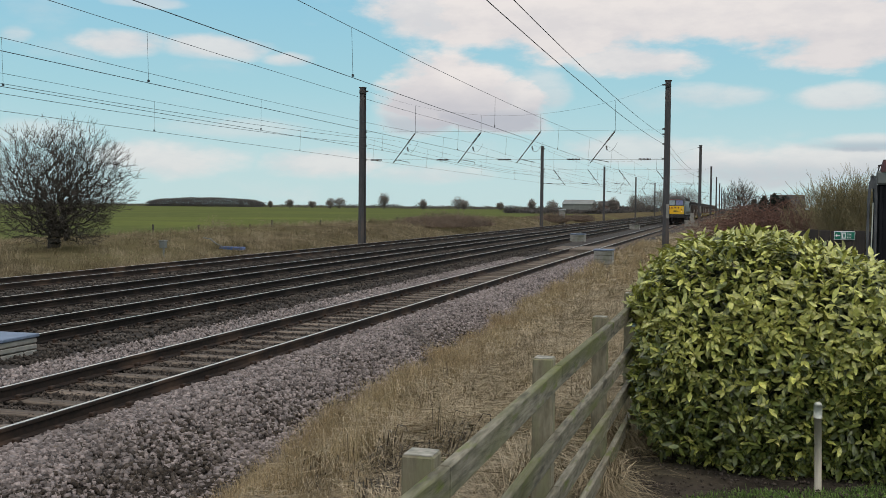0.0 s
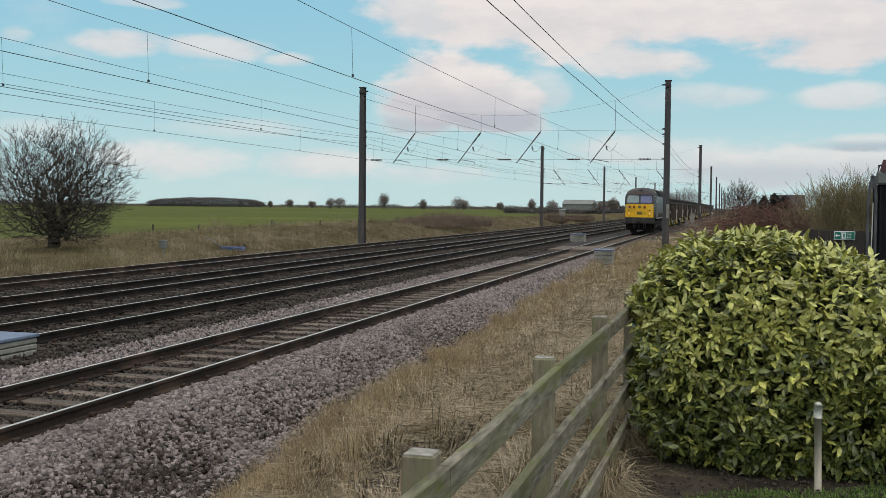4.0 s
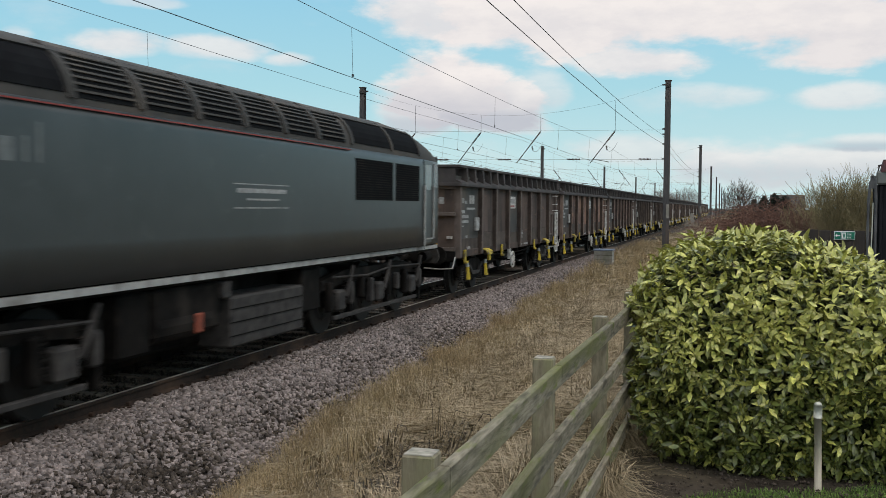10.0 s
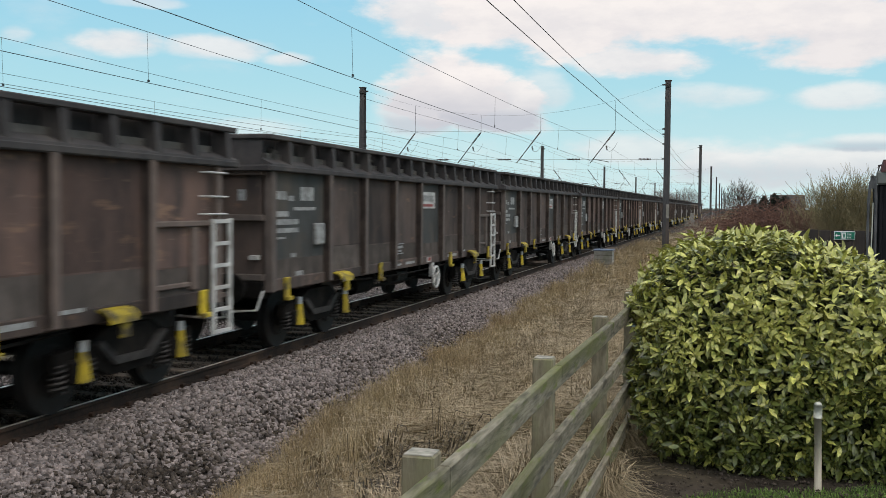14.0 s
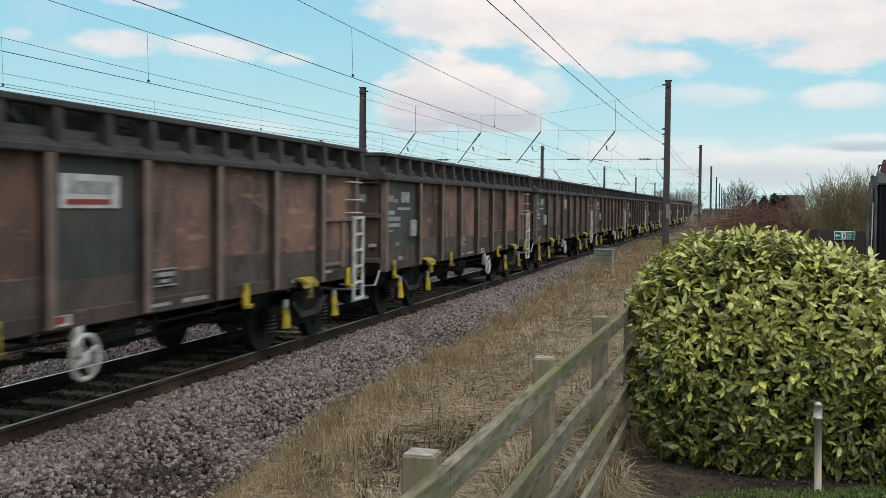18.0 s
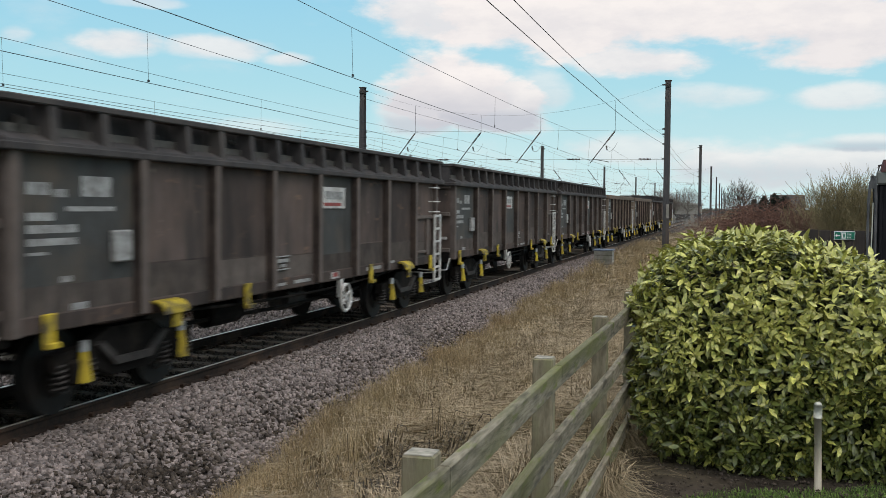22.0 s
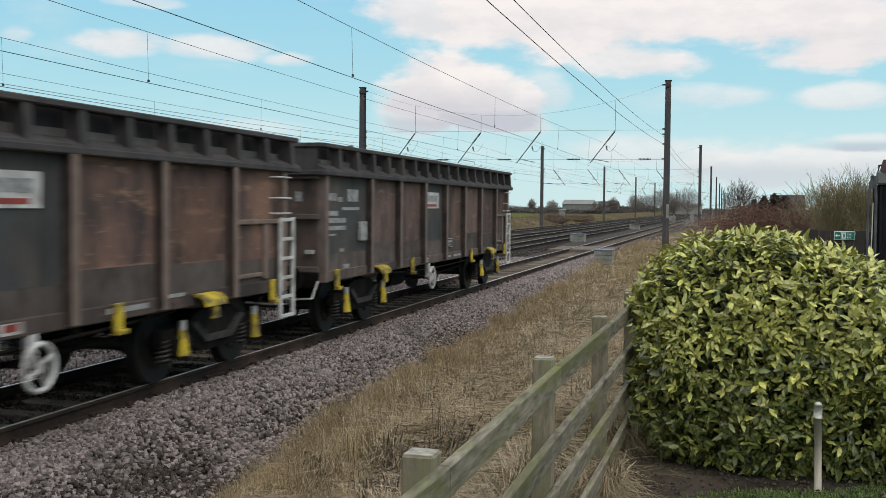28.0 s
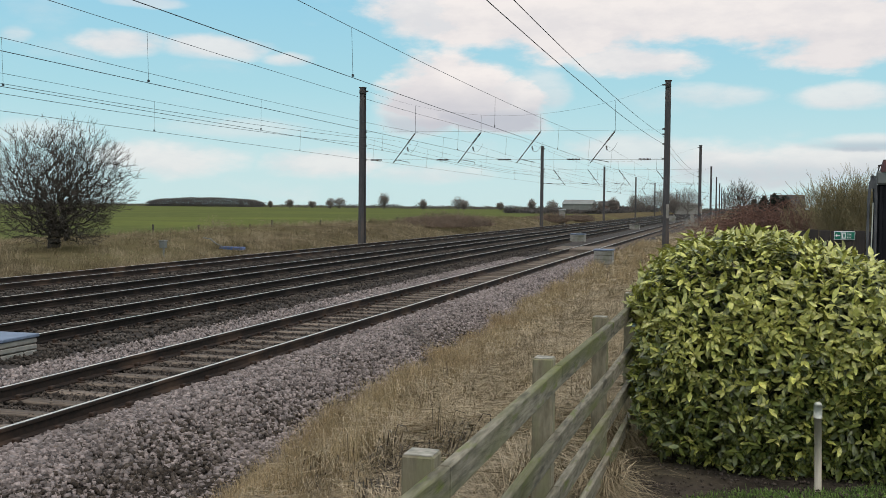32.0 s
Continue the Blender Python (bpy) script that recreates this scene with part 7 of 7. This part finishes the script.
        for a, b, c, d in ((1.65, 1.98, 2.28, 2.40), (2.05, 2.25, 2.26, 2.34), (2.5, 3.02, 2.27, 2.48), (2.25, 3.08, 2.12, 2.17), (1.65, 2.05, 2.03, 2.11), (1.65, 2.42, 1.91, 1.99),
                           (1.65, 2.42, 1.79, 1.86), (1.65, 1.95, 1.70, 1.73), (2.15, 2.33, 1.42, 1.48), (2.32, 2.6, 1.06, 1.20)):
            part("data_bar", box((min(s * 1.236, s * 1.239), a, c), (max(s * 1.236, s * 1.239), b, d)), M["pale_paint"], e)
        for a, b, c, d in ((8.85, 9.35, 1.44, 1.455), (8.85, 9.35, 1.25, 1.265), (8.9, 9.3, 1.36, 1.41), (9.0, 9.2, 1.29, 1.33), (9.5, 10.1, 1.02, 1.07), (8.8, 9.2, 1.02, 1.06), (12.7, 13.5, 1.03, 1.09), (13.9, 14.3, 1.10, 1.14)):
            part("data_bar", box((min(s * 1.236, s * 1.267), a + bar, c), (max(s * 1.236, s * 1.267), b + bar, d)), M["pale_paint"], e)
        part("document_box", box((min(s * 1.235, s * 1.31), 3.0, 1.58), (max(s * 1.235, s * 1.31), 3.32, 1.92), 0.015), M["pale_paint"], e)
    # ends
    for y, sg in ((y0, -1), (y1, 1)):
        part("end_wall", box((-1.2, y - 0.02, zb), (1.2, y + 0.02, zt)), BODY["dark"], e)
        for z in (1.12, 1.97, 2.62):
            part("end_stiffener", box((-1.2, min(y, y + sg * 0.1), z), (1.2, max(y, y + sg * 0.1), z + 0.09), 0.01), RIB["dark"], e)
        for x in (-0.45, 0.45):
            part("end_rib", box((x - 0.06, min(y, y + sg * 0.09), zb), (x + 0.06, max(y, y + sg * 0.09), zt), 0.01), RIB["dark"], e)
        part("end_label", box((0.78, min(y, y + sg * 0.03), 2.26), (0.90, max(y, y + sg * 0.03), 2.42)), M["pale_paint"], e)
        part("lamp_bracket", box((1.0, min(y, y + sg * 0.12), 1.42), (1.12, max(y, y + sg * 0.12), 1.48)), M["white_paint"], e)
        if tall:
            yy = y0 - 0.1 if sg < 0 else y1 + 0.36
            part("extension_end", box((-1.2, yy - 0.02, 2.72), (1.2, yy + 0.02, 3.17)), M["wagon_steel"], e)
            part("end_sill", box((-1.34, yy - 0.06, 2.68), (1.34, yy + 0.06, 2.765), 0.012), M["wagon_steel"], e)
            part("end_top_rail", box((-1.3, yy - 0.06, 3.13), (1.3, yy + 0.06, 3.2), 0.012), M["wagon_steel"], e)
        else:
            part("end_top_rail", box((-1.3, y - 0.1, 2.68), (1.3, y + 0.1, 2.86), 0.015), M["plain_top"], e)
        part("headstock", box((-1.2, y + sg * 0.0 - 0.1, 0.86), (1.2, y + sg * 0.0 + 0.1, 1.12), 0.02), M["underframe"], e)
        for s in (-1, 1):
            b = part("buffer", disc((s * 0.865, y + sg * 0.24, 1.03), 0.10, 0.4, 1, 12), M["underframe"], e)
            part("buffer_head", disc((s * 0.865, y + sg * 0.44, 1.03), 0.22, 0.05, 1, 18), M["underframe"], b)
            part("shunter_handrail", tube([(s * 1.22, y + sg * 0.12, 0.98), (s * 1.2, y + sg * 0.3, 0.72), (s * 0.9, y + sg * 0.34, 0.70), (s * 0.5, y + sg * 0.3, 0.72)], 0.016, 6), M["white_paint"], e)
        part("coupling", tube([(0, y, 1.0), (0, y + sg * 0.45, 0.95), (0, y + sg * 0.6, 0.8)], 0.06, 8), M["underframe"], e)
        part("brake_pipe", tube([(0.35, y, 0.9), (0.35, y + sg * 0.25, 0.85), (0.3, y + sg * 0.35, 0.6), (0.15, y + sg * 0.5, 0.62)], 0.026, 6), M["underframe"], e)
    part("floor", box((-1.2, y0, 1.04), (1.2, y1, 1.12)), M["underframe"], e)
    part("centre_sill", box((-0.28, y0, 0.78), (0.28, y1, 1.05)), M["underframe"], e)
    for y in (6.2, 6.8, 8.2, 9.1, 10.6):
        part("cross_bearer", box((-1.15, y - 0.05, 0.86), (1.15, y + 0.05, 1.04)), M["underframe"], e)
    part("brake_cylinder", disc((0.7, 8.75, 0.72), 0.19, 0.7, 1, 16), M["brake_dust"], e)
    part("air_tank", disc((0.75, 6.35, 0.70), 0.17, 0.9, 1, 16), M["underframe"], e)
    part("brake_rigging", tube([(0.8, 5.2, 0.66), (0.9, 8.4, 0.62), (0.8, 11.8, 0.66)], 0.03, 6), M["underframe"], e)
    part("hose_run", tube(sag((1.16, 4.4, 0.92), (1.16, 12.5, 0.92), 0.1, 10), 0.02, 5), M["underframe"], e)
    # load: scrap that shows a little over the rim
    bm = bmesh.new()
    top = 3.06 if tall else 2.74
    n = 90
    for k in range(n):
        x, y = rng.uniform(-1.05, 1.05), rng.uniform(y0 + 0.3, y1 - 0.3)
        sz = [rng.uniform(0.05, 0.5), rng.uniform(0.05, 0.6), rng.uniform(0.02, 0.14)]
        if k < 5:
            sz = [rng.uniform(0.03, 0.3), rng.uniform(0.1, 0.4), rng.uniform(0.03, 0.16)]
        vs = add_box(bm, (-0.5, -0.5, -0.5), (0.5, 0.5, 0.5))
        m = Matrix.Translation((x, y, top + (0.12 if k < 5 else rng.uniform(-0.1, 0.0)))) @ Euler((rng.uniform(-0.8, 0.8), rng.uniform(-0.8, 0.8), rng.uniform(0, 6))).to_matrix().to_4x4() @ Matrix.Diagonal((*sz, 1))
        for v in vs:
            v.co = m @ v.co
    tagged(part("scrap_load", bm, M["scrap"], e, "heap of dark scrap metal"), kind="stuff")
    part("load_bed", box((-1.18, y0 + 0.05, top - 0.3), (1.18, y1 - 0.05, top - 0.12)), M["scrap"], e)
    # bogies
    for yc in (3.6, 13.65):
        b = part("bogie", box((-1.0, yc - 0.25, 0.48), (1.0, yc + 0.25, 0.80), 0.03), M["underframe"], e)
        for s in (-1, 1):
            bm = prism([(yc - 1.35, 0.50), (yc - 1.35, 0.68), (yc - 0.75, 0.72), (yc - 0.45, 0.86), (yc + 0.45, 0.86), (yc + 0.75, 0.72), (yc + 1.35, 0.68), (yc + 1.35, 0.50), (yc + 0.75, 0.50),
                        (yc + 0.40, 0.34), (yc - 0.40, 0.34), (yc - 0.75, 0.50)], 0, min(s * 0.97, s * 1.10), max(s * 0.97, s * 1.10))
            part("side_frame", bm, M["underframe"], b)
            bm = prism([(yc - 0.7, 0.70), (yc - 0.35, 0.45), (yc + 0.35, 0.45), (yc + 0.7, 0.70), (yc + 0.62, 0.74), (yc + 0.3, 0.53), (yc - 0.3, 0.53), (yc - 0.62, 0.74)], 0, min(s * 1.10, s * 1.16), max(s * 1.10, s * 1.16))
            part("frame_web", bm, M["brake_dust"], b)
            for ay in (-1.0, 1.0):
                part("axlebox", box((min(s * 0.98, s * 1.17), yc + ay - 0.15, 0.34), (max(s * 0.98, s * 1.17), yc + ay + 0.15, 0.60), 0.03), M["underframe"], b)
                bm = bmesh.new()
                add_coil(bm, s * 1.06, yc + ay - 0.25, 0.28, 0.56)
                part("coil_spring", bm, M["brake_dust"], b)
                bm = bmesh.new()
                add_coil(bm, s * 1.06, yc + ay + 0.25, 0.28, 0.56)
                part("coil_spring", bm, M["brake_dust"], b)
            for d in (-0.98, 0.98):
                bm = bmesh.new()
                add_tube(bm, [(s * 1.17, yc + d, 0.36), (s * 1.17, yc + d, 0.52), (s * 1.17, yc + d, 0.68)], 0.088, 12, 0.045)
                unit = part("damper", bm, M["yellow_kit"], b, "yellow-painted damper unit")
                part("damper_cap", disc((s * 1.17, yc + d, 0.73), 0.05, 0.11, 2, 12, 0.045), M["galv"], unit)
        for ay in (-1.0, 1.0):
            w = new("wheelset", WHEEL_920)
            w.parent = b
            w["axle"] = yc + ay
            w.matrix_basis = pose(0, yc + ay, 0.46)
    return e


TRAIN = [(build_loco(), 0.0)]
LABELS = {"dark": "grimy dark brown box wagon with ribbed raised top and yellow fittings", "brown": "weathered brown box wagon with ribbed raised top and white ladder",
          "rust": "rust-patched brown box wagon with ribbed raised top and white ladder"}
ORDER = (("dark", 7.45, 1), ("rust", 9.75, 1), ("brown", 9.75, 0), ("dark", 9.75, 1), ("dark", 9.75, 1), ("brown", 9.75, 1), ("rust", 7.45, 1), ("rust", 9.75, 0), ("brown", 7.45, 1),
         ("rust", 9.75, 1), ("dark", 9.75, 1), ("dark", 7.45, 1), ("dark", 9.75, 1), ("plain", 9.75, 0), ("plain", 9.75, 0), ("rust", 9.75, 1), ("brown", 7.45, 1))
first = {}
for k, kd in enumerate(ORDER):
    if kd not in first:
        if kd[0] == "plain":
            first[kd] = build_wagon("khaki", False, "weathered brown box wagon with a plain low top rail", 40, kd[1], False)
        else:
            first[kd] = build_wagon(kd[0], True, LABELS[kd[0]], 10 + k, kd[1], bool(kd[2]))
        wg = first[kd]
    else:
        wg = copy_thing(first[kd], pose(0, 0, 0))
    TRAIN.append((wg, FIRST_WAGON + WAGON_PITCH * k))
    wheelsets_of(wg, FIRST_WAGON + WAGON_PITCH * k)


def motions():
    """The train runs by at an even speed; its wheels turn while they are near."""
    times = [0.0, 0.1] + [float(t) for t in range(1, 32)] + [31.9, 32.0]
    for ob, behind in TRAIN:
        walk(ob, [(t, pose(0, LOCO_Y9 + (9 - t) * SPEED + behind, 0)) for t in times])
    for ob, at, radius, behind in WHEELSETS:
        near = 9 + (LOCO_Y9 + behind - 48) / SPEED
        away = 9 + (LOCO_Y9 + behind - 2) / SPEED
        a, b = max(1, round(near * FPS)), min(32 * FPS - 1, round(away * FPS))
        rows = [(0.0, pose(at.x, at.y, at.z))]
        turn = 0.0
        for f in range(a, b + 1):
            turn += math.degrees(SPEED / FPS / radius)
            rows.append((f / FPS, pose(at.x, at.y, at.z, turn, 0, 0)))
        rows.append((32.0, rows[-1][1]))
        walk(ob, rows)

motions()
